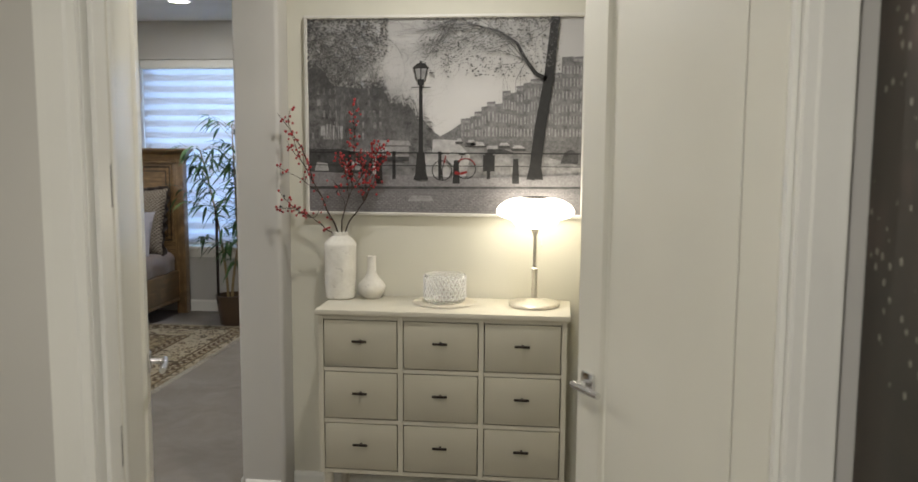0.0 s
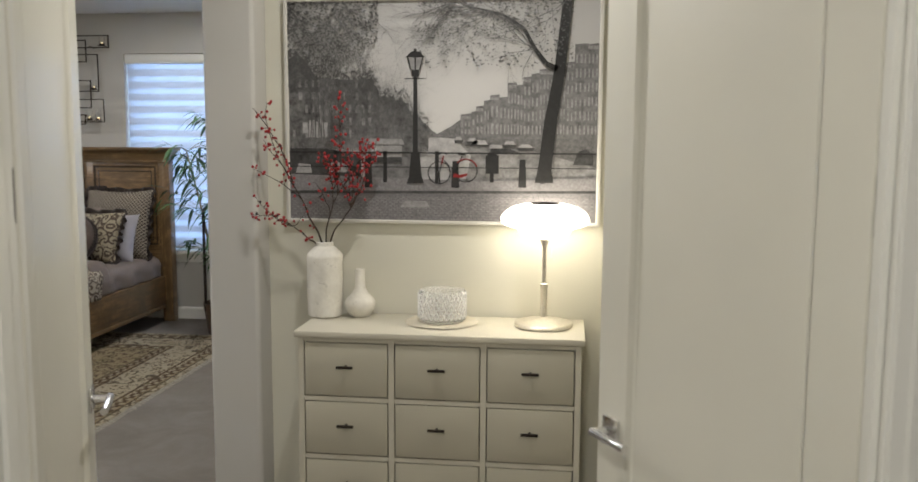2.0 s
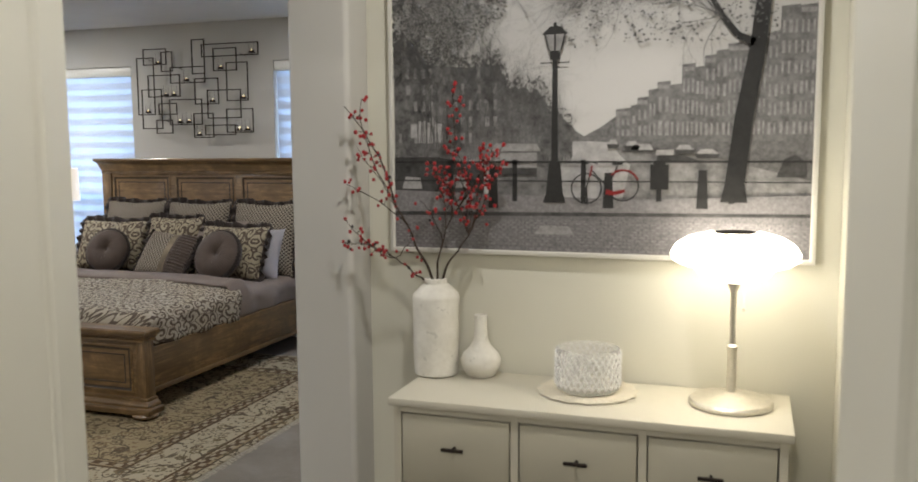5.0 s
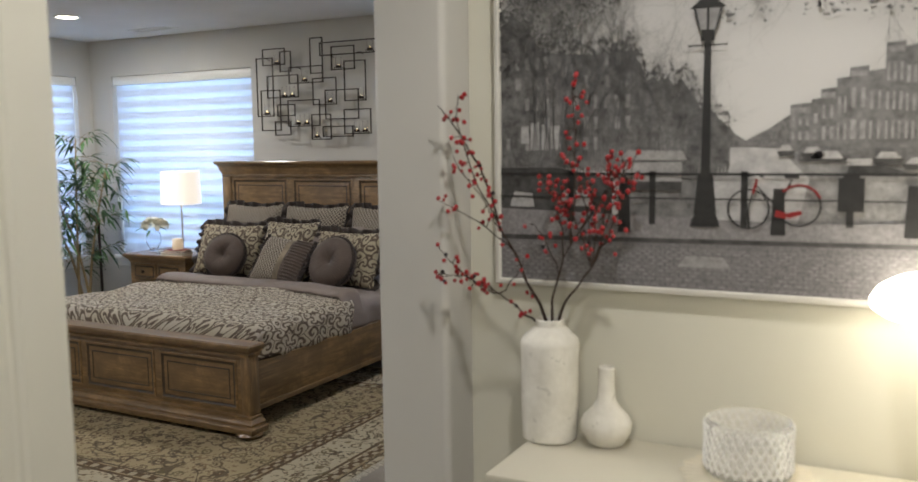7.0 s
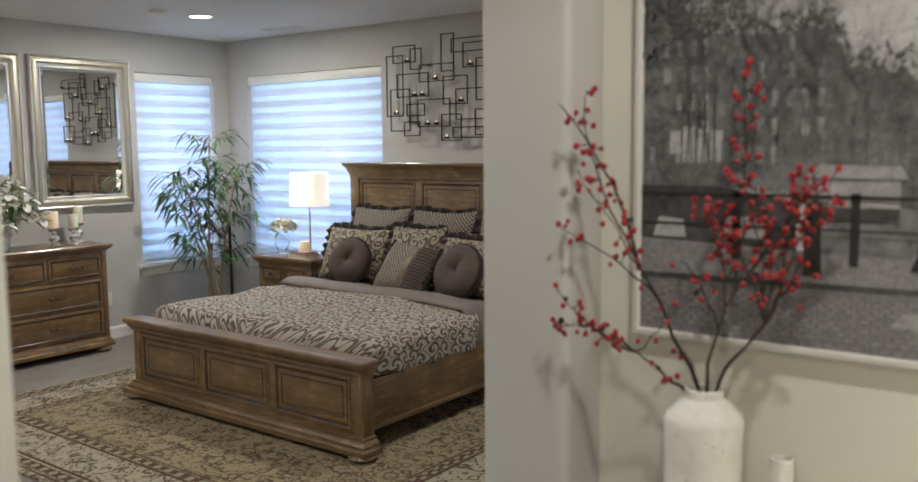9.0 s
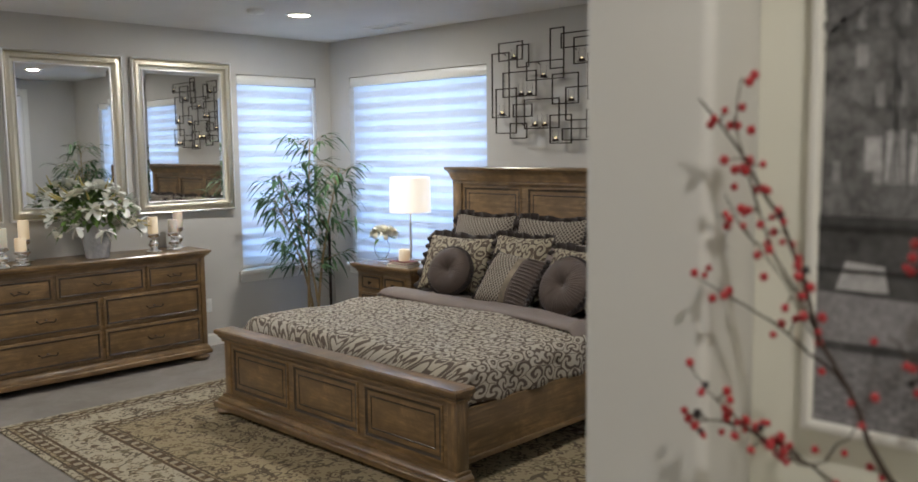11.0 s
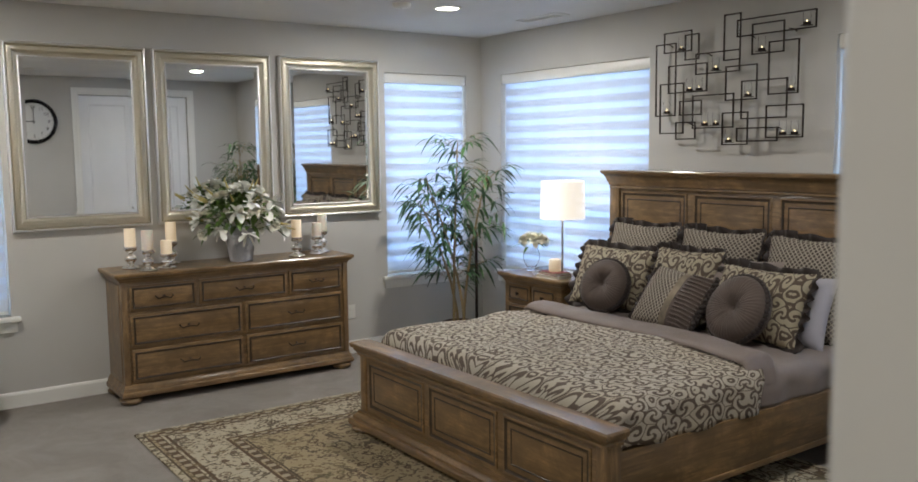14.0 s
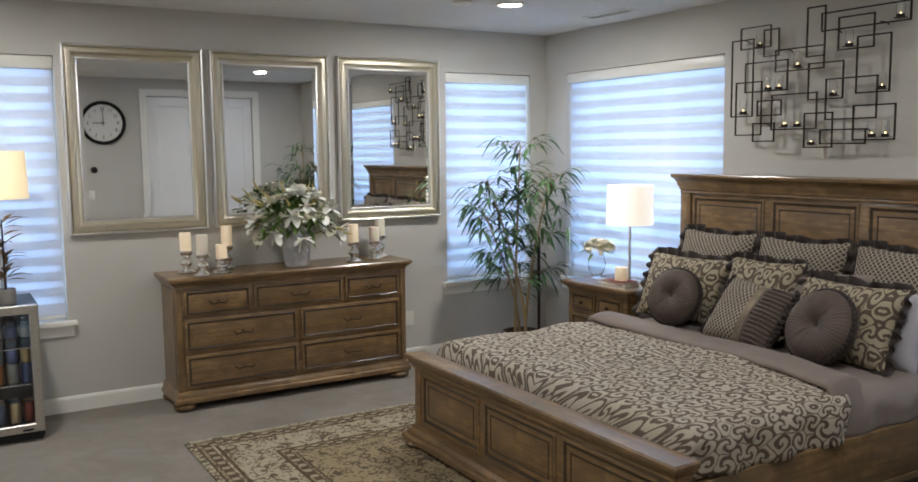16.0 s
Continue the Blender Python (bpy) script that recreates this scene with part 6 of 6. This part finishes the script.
# ---- nightstand things ----
NT = 0.716
shade_glow = glow("lit_linen_shade", (1.0, 0.90, 0.77), 0.74, (0.85, 0.82, 0.76), 0.9)
bl = thing("bedside_lamp", "lit bedside lamp with white drum shade on a slim silver stem", "lamp", pose(1.405, -0.30, NT))
part("base", lathe([(0.0, 0.001), (0.085, 0.001), (0.088, 0.006), (0.085, 0.014), (0.02, 0.020), (0.0, 0.020)], 40), nickel, bl, smooth=40)
part("stem", lathe([(0.009, 0.018), (0.009, 0.44), (0.014, 0.445), (0.014, 0.50), (0.0, 0.50)], 16), nickel, bl, smooth=40)
part("shade", lathe([(0.168, 0.425), (0.160, 0.705), (0.157, 0.705), (0.165, 0.425)], 48), shade_glow, bl, "glowing white drum shade", smooth=40)
vase_glass = glass("clear_vase_glass", 0.03, (0.96, 0.98, 1.0), 1.15)
nv = thing("rose_vase", "small cut glass vase with cream roses on the nightstand", "vase", Matrix.Translation((1.085, -0.335, NT)) @ Matrix.Diagonal((1.2, 1.2, 1.15, 1)))
part("vase", lathe([(0.0, 0.001), (0.035, 0.001), (0.038, 0.006), (0.03, 0.02), (0.05, 0.06), (0.056, 0.095), (0.048, 0.135), (0.04, 0.15), (0.048, 0.165), (0.044, 0.165), (0.036, 0.15), (0.045, 0.13), (0.053, 0.095), (0.047, 0.06), (0.027, 0.024), (0.0, 0.02)], 24), vase_glass, nv, smooth=30)
rl_bm = bmesh.new()
for k in range(17):
    a, e = rr.uniform(0, 6.28), rr.uniform(0.0, 1.4)
    d = Vector((math.cos(a) * math.cos(e) * 1.25, math.sin(a) * math.cos(e), math.sin(e) * 0.55))
    bm = bmesh.new()
    rose(bm, Vector((0, 0, 0.195)) + d * 0.09, d, 0.04, rr)
    part("rose", bm, petal_mat, nv, smooth=60)
for k in range(16):
    a = rr.uniform(0, 6.28)
    d = Vector((math.cos(a), math.sin(a), rr.uniform(-0.2, 0.5)))
    leaf(rl_bm, Vector((0, 0, 0.175)) + d * 0.06, d, rr.uniform(0.05, 0.11), 0.02, 0.3)
tagged(part("foliage", rl_bm, leaf_mat, nv, smooth=None), kind="stuff")
cover_a, cover_b, paper = paint("rust_cloth_cover", (0.19, 0.05, 0.04), 0.7), paint("pale_cover", (0.68, 0.64, 0.57), 0.6), paint("page_paper", (0.66, 0.62, 0.52), 0.9)


def book(x, y, z, w, d, h, mat, turn, label):
    th = thing("book", label, "book", pose(x, y, z, 0, 0, turn), "books on the nightstand")
    bm = boxm(-w / 2, -d / 2, 0, w / 2, d / 2, 0.003)
    box(bm, -w / 2, -d / 2, h - 0.003, w / 2, d / 2, h)
    box(bm, -w / 2, -d / 2, 0.0031, -w / 2 + 0.004, d / 2, h - 0.0031)
    part("cover", bm, mat, th, smooth=None)
    part("pages", boxm(-w / 2 + 0.005, -d / 2 + 0.004, 0.0032, w / 2 - 0.004, d / 2 - 0.004, h - 0.0032), paper, th, "cream page block")


book(1.50, -0.47, NT + 0.001, 0.22, 0.15, 0.024, cover_b, 6, "pale closed hardback book lying on the nightstand")
book(1.50, -0.465, NT + 0.026, 0.20, 0.14, 0.020, cover_a, -4, "rust brown closed book lying on another book")
pc = thing("pillar_candle", "short lit ivory pillar candle on the books", "candle", pose(1.505, -0.465, NT + 0.047))
part("candle", lathe([(0.0, 0.0), (0.043, 0.0), (0.045, 0.004), (0.045, 0.086), (0.041, 0.092), (0.034, 0.086), (0.0, 0.08)], 28), wax_lit, pc, smooth=40)
part("wick", tube(bmesh.new(), [(0, 0, 0.079), (0.001, 0, 0.092)], 0.0012, 0.001, 6), black_iron, pc)
single("glass_dish", lathe([(0.0, 0.001), (0.03, 0.001), (0.045, 0.012), (0.05, 0.026), (0.046, 0.026), (0.041, 0.013), (0.0, 0.006)], 28), crystal, "small clear glass dish on the nightstand", "dish", pose(1.29, -0.45, NT), smooth=40)

# ---- wall sculpture with tealights ----
RECTS = [(2.11, 1.88, 2.28, 2.36), (2.19, 2.3, 2.42, 2.43), (2.38, 2.24, 2.49, 2.4), (2.22, 2.03, 2.54, 2.21), (2.46, 2.14, 2.8, 2.27), (2.69, 2.21, 2.81, 2.49),
         (2.77, 2.35, 3.31, 2.45), (2.89, 2.23, 3.11, 2.41), (3.02, 1.98, 3.22, 2.29), (2.69, 1.96, 2.92, 2.17), (2.82, 1.84, 3.14, 2.07), (2.17, 1.76, 2.37, 2.09),
         (2.32, 1.88, 2.5, 1.97), (2.44, 1.79, 2.76, 2.0), (2.31, 1.72, 2.47, 1.83), (2.67, 1.68, 2.86, 1.88), (2.79, 1.7, 3.08, 1.78), (3.01, 1.72, 3.26, 1.91)]
TEA = [(2.34, 2.3), (2.62, 2.15), (2.41, 2.03), (2.49, 2.03), (2.22, 1.89), (2.54, 1.8), (2.63, 1.8), (2.73, 1.69), (2.87, 1.97), (2.96, 2.24), (3.26, 2.36), (3.17, 1.99), (3.12, 1.73), (3.2, 1.73)]
art = thing("wall_sculpture", "dark iron wall sculpture of overlapping rectangles holding tealights", "sculpture", pose(0, 0, 0))
for k, (x0, z0, x1, z1) in enumerate(RECTS):
    yy = -0.075 - 0.012 * (k % 3)
    bm = bmesh.new()
    s = 0.0042
    for a, b in (((x0, z0), (x1, z0)), ((x0, z1), (x1, z1)), ((x0, z0), (x0, z1)), ((x1, z0), (x1, z1))):
        box(bm, a[0] - s, yy - s, a[1] - s, b[0] + s, yy + s, b[1] + s)
    part("rectangle", bm, black_iron, art, smooth=None)
for x, z in ((2.19, 2.36), (2.52, 2.27), (2.85, 2.35), (3.14, 2.36), (3.05, 1.78), (2.36, 1.83)):
    part("wall_bracket", tube(bmesh.new(), [(x, -0.08, z), (x, -0.03, z), (x, -0.002, z - 0.012)], 0.004, 0.004, 6), black_iron, art)
flame = glow("tealight_flame", (1.0, 0.72, 0.32), 7.0)
clear = glass("thin_clear_glass", 0.01)
cup = to_mesh("cup", lathe([(0.0, 0.0), (0.021, 0.0), (0.022, 0.003), (0.022, 0.016), (0.019, 0.017), (0.0, 0.012)], 18), black_iron, 40)
fl = to_mesh("flame", lathe([(0.0, 0.0), (0.004, 0.004), (0.003, 0.010), (0.0, 0.016)], 10), flame, 60)
chim = to_mesh("glass_chimney", lathe([(0.021, 0.017), (0.023, 0.05), (0.021, 0.085), (0.0195, 0.085), (0.0215, 0.05), (0.0195, 0.017)], 18), clear, 60)
for k, (x, z) in enumerate(TEA):
    t_ = part("tealight", boxm(x - 0.026, -0.115, z + 0.001, x + 0.026, -0.062, z + 0.005), black_iron, art, "tealight on a small tray")
    piece("cup", cup, t_, pose(x, -0.089, z + 0.005))
    piece("flame", fl, t_, pose(x, -0.089, z + 0.018))
    gl_ = piece("glass_chimney", chim, t_, pose(x, -0.089, z + 0.005))

# ---- ceiling fixtures ----
disc_glow = glow("lit_downlight_lens", (1.0, 0.93, 0.82), 14.0)
for k, (x, y) in enumerate(SPOTS + [(7.0, -7.3), (7.0, -9.3), (6.78, -4.78)]):
    th = thing("recessed_light", "lit round recessed ceiling light with white trim ring", "light", pose(x, y, CEIL), "recessed ceiling lights")
    part("trim_ring", lathe([(0.078, -0.0005), (0.098, -0.0005), (0.098, -0.004), (0.088, -0.009), (0.078, -0.006), (0.078, -0.0005)], 40), white_paint, th, smooth=40)
    part("lens", lathe([(0.0, -0.0035), (0.077, -0.0035), (0.077, -0.0008), (0.0, -0.0008)], 40), disc_glow, th, "bright frosted lens", smooth=40)
sm = thing("smoke_detector", "small round white smoke detector on the ceiling", "detector", pose(1.19, -1.56, CEIL))
part("body", lathe([(0.0, -0.032), (0.045, -0.03), (0.06, -0.02), (0.064, -0.0005), (0.0, -0.0005)], 32), white_paint, sm, smooth=40)
part("button", lathe([(0.0, -0.036), (0.01, -0.035), (0.011, -0.031), (0.0, -0.031)], 16), white_paint, sm)


def vent(x, y, w, d, turn=0):
    th = thing("ceiling_vent", "white slotted air vent in the ceiling", "vent", pose(x, y, CEIL, 0, 0, turn))
    fr = sweep_rect([(0.0, 0.0005), (0.0, 0.006), (0.022, 0.009), (0.024, 0.0005)], -w / 2, -d / 2, w / 2, d / 2)
    part("frame", fr, white_paint, th, m=Matrix(((1, 0, 0, 0), (0, 0, 1, 0), (0, 1, 0, 0), (0, 0, 0, 1))))
    # no duct is modelled: a dark sheet supplies the shade between the slats
    part("backing", boxm(-w / 2 + 0.022, -d / 2 + 0.022, -0.002, w / 2 - 0.022, d / 2 - 0.022, -0.0008), black_iron, th, "dark sheet standing in for the shade behind the slats")
    sl = to_mesh("slat", boxm(-w / 2 + 0.023, -0.006, -0.001, w / 2 - 0.023, 0.006, 0.001), white_paint)
    n = max(3, int((d - 0.05) / 0.014))
    for k in range(n):
        piece("slat", sl, th, pose(0, -d / 2 + 0.03 + (d - 0.06) * k / (n - 1), -0.0075, 25))


vent(1.22, -0.345, 0.46, 0.14)
vent(4.9, -2.9, 0.14, 0.46)

# ---- wall clock and small fixtures on the east wall ----
def east(y, z, off=0.001):
    """Pose on the east wall: local x along world -y, local y up, local z out of the wall."""
    return Matrix(((0, 0, -1, EAST - off), (-1, 0, 0, y), (0, 1, 0, z), (0, 0, 0, 1)))


clock = thing("wall_clock", "round black rimmed wall clock with white dial", "clock", east(-2.675, 2.066) @ Matrix.Scale(1.1, 4))
part("dial", lathe([(0.0, 0.001), (0.225, 0.001), (0.225, 0.012), (0.0, 0.012)], 64), paint("dial_white", (0.72, 0.72, 0.70), 0.5), clock, "white dial")
part("rim", lathe([(0.215, 0.001), (0.252, 0.001), (0.255, 0.012), (0.248, 0.034), (0.232, 0.04), (0.218, 0.032), (0.213, 0.013)], 64), paint("black_rim_lacquer", (0.012, 0.012, 0.013), 0.2), clock, "glossy black rim", smooth=50)
print_black = Nodes("clock_print").done((0.015, 0.015, 0.016), 0.5)
for k in range(1, 13):
    a = radians(90 - 30 * k)
    cu = bpy.data.curves.new("numeral", "FONT")
    cu.body, cu.size, cu.align_x, cu.align_y, cu.extrude = str(k), 0.055, "CENTER", "CENTER", 0.0006
    cu.materials.append(print_black)
    ob = new("numeral", cu)
    ob.parent = clock
    ob.matrix_basis = pose(0.165 * math.cos(a), 0.165 * math.sin(a), 0.0132)
for k in range(60):
    a = radians(6 * k)
    l_ = 0.014 if k % 5 == 0 else 0.007
    if k == 0:
        tick = to_mesh("minute_mark", boxm(-0.001, -0.006, 0, 0.001, 0.006, 0.0006), print_black)
    piece("minute_mark", tick, clock, pose(0.203 * math.cos(a), 0.203 * math.sin(a), 0.0125, 0, 0, 6 * k - 90))
part("hour_pointer", boxm(-0.02, -0.005, 0.015, 0.115, 0.005, 0.0165), print_black, clock)
part("minute_pointer", boxm(-0.0035, -0.03, 0.018, 0.0035, 0.17, 0.0195), print_black, clock)
th_ = thing("thermostat", "round black wall thermostat", "thermostat", east(-2.81, 1.47))
part("body", lathe([(0.0, 0.024), (0.036, 0.023), (0.041, 0.018), (0.042, 0.001), (0.0, 0.001)], 32), print_black, th_, smooth=40)
part("ring", lathe([(0.041, 0.002), (0.045, 0.004), (0.045, 0.012), (0.0425, 0.014)], 32), nickel, th_, "brushed metal ring")


def plate(m, label, kind_):
    th = thing(kind_, label, kind_.replace("_", " "), m)
    part("plate", boxm(-0.036, -0.058, 0.0005, 0.036, 0.058, 0.006, bevel=0.002), white_paint, th)
    if kind_ == "light_switch":
        part("rocker", boxm(-0.016, -0.033, 0.0062, 0.016, 0.033, 0.010, bevel=0.002), white_paint, th)
    else:
        for s in (-0.02, 0.02):
            part("socket", boxm(-0.014, s - 0.013, 0.0062, 0.014, s + 0.013, 0.008, bevel=0.002), white_paint, th)


plate(east(-2.85, 1.15), "white rocker light switch on the wall", "light_switch")
west = Matrix(((0, 0, 1, 0.001), (1, 0, 0, -1.36), (0, 1, 0, 0.346), (0, 0, 0, 1)))
plate(west, "white wall outlet beside the dresser", "wall_outlet")

# ---- drinks cooler with lamp ----
steel = metal("brushed_steel", (0.58, 0.56, 0.52), 0.3)
black_plastic = paint("black_plastic", (0.015, 0.017, 0.02), 0.4)
FX0, FX1, FY0, FY1, FZ = 0.05, 0.50, -4.60, -4.08, 0.815
fr_ = thing("drinks_cooler", "black drinks cooler with steel framed glass door, half full", "cooler", pose(0, 0, 0))
bm = boxm(FX0, FY0, 0.02, FX1, FY0 + 0.025, FZ)
box(bm, FX0, FY1 - 0.025, 0.02, FX1, FY1, FZ)
box(bm, FX0, FY0 + 0.0255, FZ - 0.03, FX1, FY1 - 0.0255, FZ)
box(bm, FX0, FY0 + 0.0255, 0.02, FX1, FY1 - 0.0255, 0.07)
box(bm, FX0, FY0 + 0.0255, 0.0705, FX0 + 0.025, FY1 - 0.0255, FZ - 0.0305)
part("cabinet", bm, black_plastic, fr_, smooth=None)
dr = part("door", sweep_rect([(0.0, 0.0), (0.0, 0.034), (0.004, 0.038), (0.046, 0.038), (0.05, 0.034), (0.05, 0.0)], FY0, 0.06, FY1, FZ), steel, fr_, "steel door frame", m=pose(FX1 + 0.001, 0, 0, 0, 0, 90))
gl_ = part("pane", boxm(FY0 + 0.0505, -0.022, 0.1105, FY1 - 0.0505, -0.016, FZ - 0.0505), clear, dr, "clear glass pane")
part("badge", boxm(FY1 - 0.12, -0.041, 0.072, FY1 - 0.06, -0.0385, 0.084), black_plastic, dr)
part("kickplate", boxm(FX0 + 0.02, FY0 + 0.01, 0.001, FX1 - 0.01, FY1 - 0.01, 0.0195), black_plastic, fr_)
part("interior_light", boxm(FX1 - 0.06, FY0 + 0.06, FZ - 0.04, FX1 - 0.04, FY1 - 0.06, FZ - 0.0315), glow("cool_strip_light", (0.7, 0.85, 1.0), 110.0), fr_, "cool white light strip")
cans = [((0.34, 0.07, 0.05), "red"), ((0.5, 0.4, 0.2), "yellow"), ((0.12, 0.17, 0.32), "blue"), ((0.30, 0.32, 0.30), "silver"), ((0.5, 0.2, 0.05), "orange")]
can_mats = [metal(nm + "_can", c, 0.3) for c, nm in cans]
pet = glass("pale_bottle_glass", 0.03, (0.75, 0.88, 0.95))
for j, z in enumerate((0.10, 0.335, 0.555)):
    shelf = bmesh.new()
    for k in range(12):
        tube(shelf, [(FX0 + 0.03, FY0 + 0.04 + k * 0.04, z), (FX1 - 0.03, FY0 + 0.04 + k * 0.04, z)], 0.002, 0.002, 5)
    for x in (FX0 + 0.04, FX1 - 0.035):
        tube(shelf, [(x, FY0 + 0.03, z - 0.003), (x, FY1 - 0.03, z - 0.003)], 0.003, 0.003, 5)
    part("wire_shelf", shelf, chrome, fr_, "chrome wire shelf")
    for k in range(5):
        y = FY1 - 0.07 - k * 0.078
        for r_ in range(2):
            x = FX1 - 0.075 - r_ * 0.085
            if j == 2:
                bt = thing("bottle", "clear plastic water bottle with blue label in the cooler", "bottle", pose(x, y, z + 0.003), "bottles in the cooler")
                part("body", lathe([(0.0, 0.0), (0.031, 0.0), (0.033, 0.01), (0.031, 0.06), (0.033, 0.12), (0.03, 0.15), (0.014, 0.19), (0.013, 0.205), (0.0, 0.205)], 16), pet, bt, smooth=50)
                part("label", lathe([(0.0335, 0.06), (0.034, 0.062), (0.034, 0.11), (0.0335, 0.112)], 16), can_mats[2] if k % 2 else can_mats[3], bt)
                part("lid", lathe([(0.0145, 0.19), (0.0145, 0.208), (0.0, 0.209)], 12), can_mats[3], bt)
            else:
                bt = thing("drink_can", "coloured metal drink can in the cooler", "can", pose(x, y, z + 0.003), "cans in the cooler")
                part("body", lathe([(0.0, 0.0), (0.026, 0.0), (0.033, 0.008), (0.033, 0.108), (0.027, 0.12), (0.0, 0.119)], 18), can_mats[(k + 2 * j + r_) % 5], bt, smooth=40)
                part("lid", lathe([(0.027, 0.1195), (0.026, 0.122), (0.024, 0.1205), (0.0, 0.1205)], 18), can_mats[3], bt)
                if j == 1 and r_ == 0:
                    b2 = thing("drink_can", "coloured metal drink can stacked on another", "can", pose(x, y, z + 0.127), "cans in the cooler")
                    part("body", lathe([(0.0, 0.0), (0.026, 0.0), (0.033, 0.008), (0.033, 0.07), (0.027, 0.08), (0.0, 0.079)], 18), can_mats[(k + 1) % 5], b2, smooth=40)
fl_ = thing("shade_lamp", "lit lamp with amber linen drum shade on the cooler", "lamp", pose(0.28, -4.245, FZ))
part("base", lathe([(0.0, 0.001), (0.07, 0.001), (0.072, 0.01), (0.02, 0.02), (0.0, 0.02)], 32), nickel, fl_, smooth=40)
part("stem", lathe([(0.008, 0.018), (0.008, 0.65), (0.0, 0.65)], 14), nickel, fl_, smooth=40)
part("shade", lathe([(0.175, 0.612), (0.165, 0.892), (0.162, 0.892), (0.172, 0.612)], 48), glow("lit_amber_shade", (1.0, 0.74, 0.42), 0.6, (0.75, 0.65, 0.45), 0.9), fl_, "glowing amber drum shade", smooth=40)
dp = thing("dried_plant", "bronze dried leaf arrangement in a woven pot on the cooler", "plant", pose(0.43, -4.235, FZ))
part("pot", lathe([(0.0, 0.001), (0.05, 0.001), (0.055, 0.01), (0.055, 0.09), (0.05, 0.095), (0.045, 0.09), (0.0, 0.085)], 24), metal("silver_weave", (0.6, 0.6, 0.6), 0.3, 0.6, 120), dp)
bm = bmesh.new()
rd = random.Random(4)
for k in range(44):
    a = rd.uniform(0, 6.28)
    z = rd.uniform(0.12, 0.50)
    d = Vector((math.cos(a), math.sin(a), rd.uniform(0.2, 0.9)))
    leaf(bm, (0.012 * math.cos(a), 0.012 * math.sin(a), z), d, rd.uniform(0.10, 0.17), 0.03, 0.25)
tagged(part("leaves", bm, leafy("bronze_leaf", (0.13, 0.075, 0.02)), dp, "bronze yellow leaves", smooth=None), kind="stuff")
part("stalk", tube(bmesh.new(), [(0, 0, 0.08), (0.005, 0, 0.5)], 0.008, 0.004, 8), stem_mat, dp)

# ---- dark floral hanging in the hall ----
def floral():
    n = Nodes("dark_floral_print")
    v = n.n("ShaderNodeTexVoronoi")
    n.put(v.inputs["Vector"], n.co)
    v.inputs["Scale"].default_value = 27.0
    f = n.noise(2.2, 4)
    dots = n.math("MULTIPLY", n.math("LESS_THAN", v.outputs["Distance"], 0.2), n.math("GREATER_THAN", n.noise(3.3, 2), 0.5))
    base = n.ramp(f, [(0.3, (0.028, 0.027, 0.02)), (0.55, (0.055, 0.045, 0.035)), (0.8, (0.14, 0.09, 0.075))])
    return n.done(n.mix(n.math("MULTIPLY", dots, 0.8), base, (0.34, 0.33, 0.27)), 0.6, 0, 0.3)


single("wall_hanging", boxm(7.842, -7.6, 0.25, 7.856, HALLY - 0.012, 2.5, bevel=0.003), floral(), "dark blossom printed canvas hanging on the hall wall", "canvas")
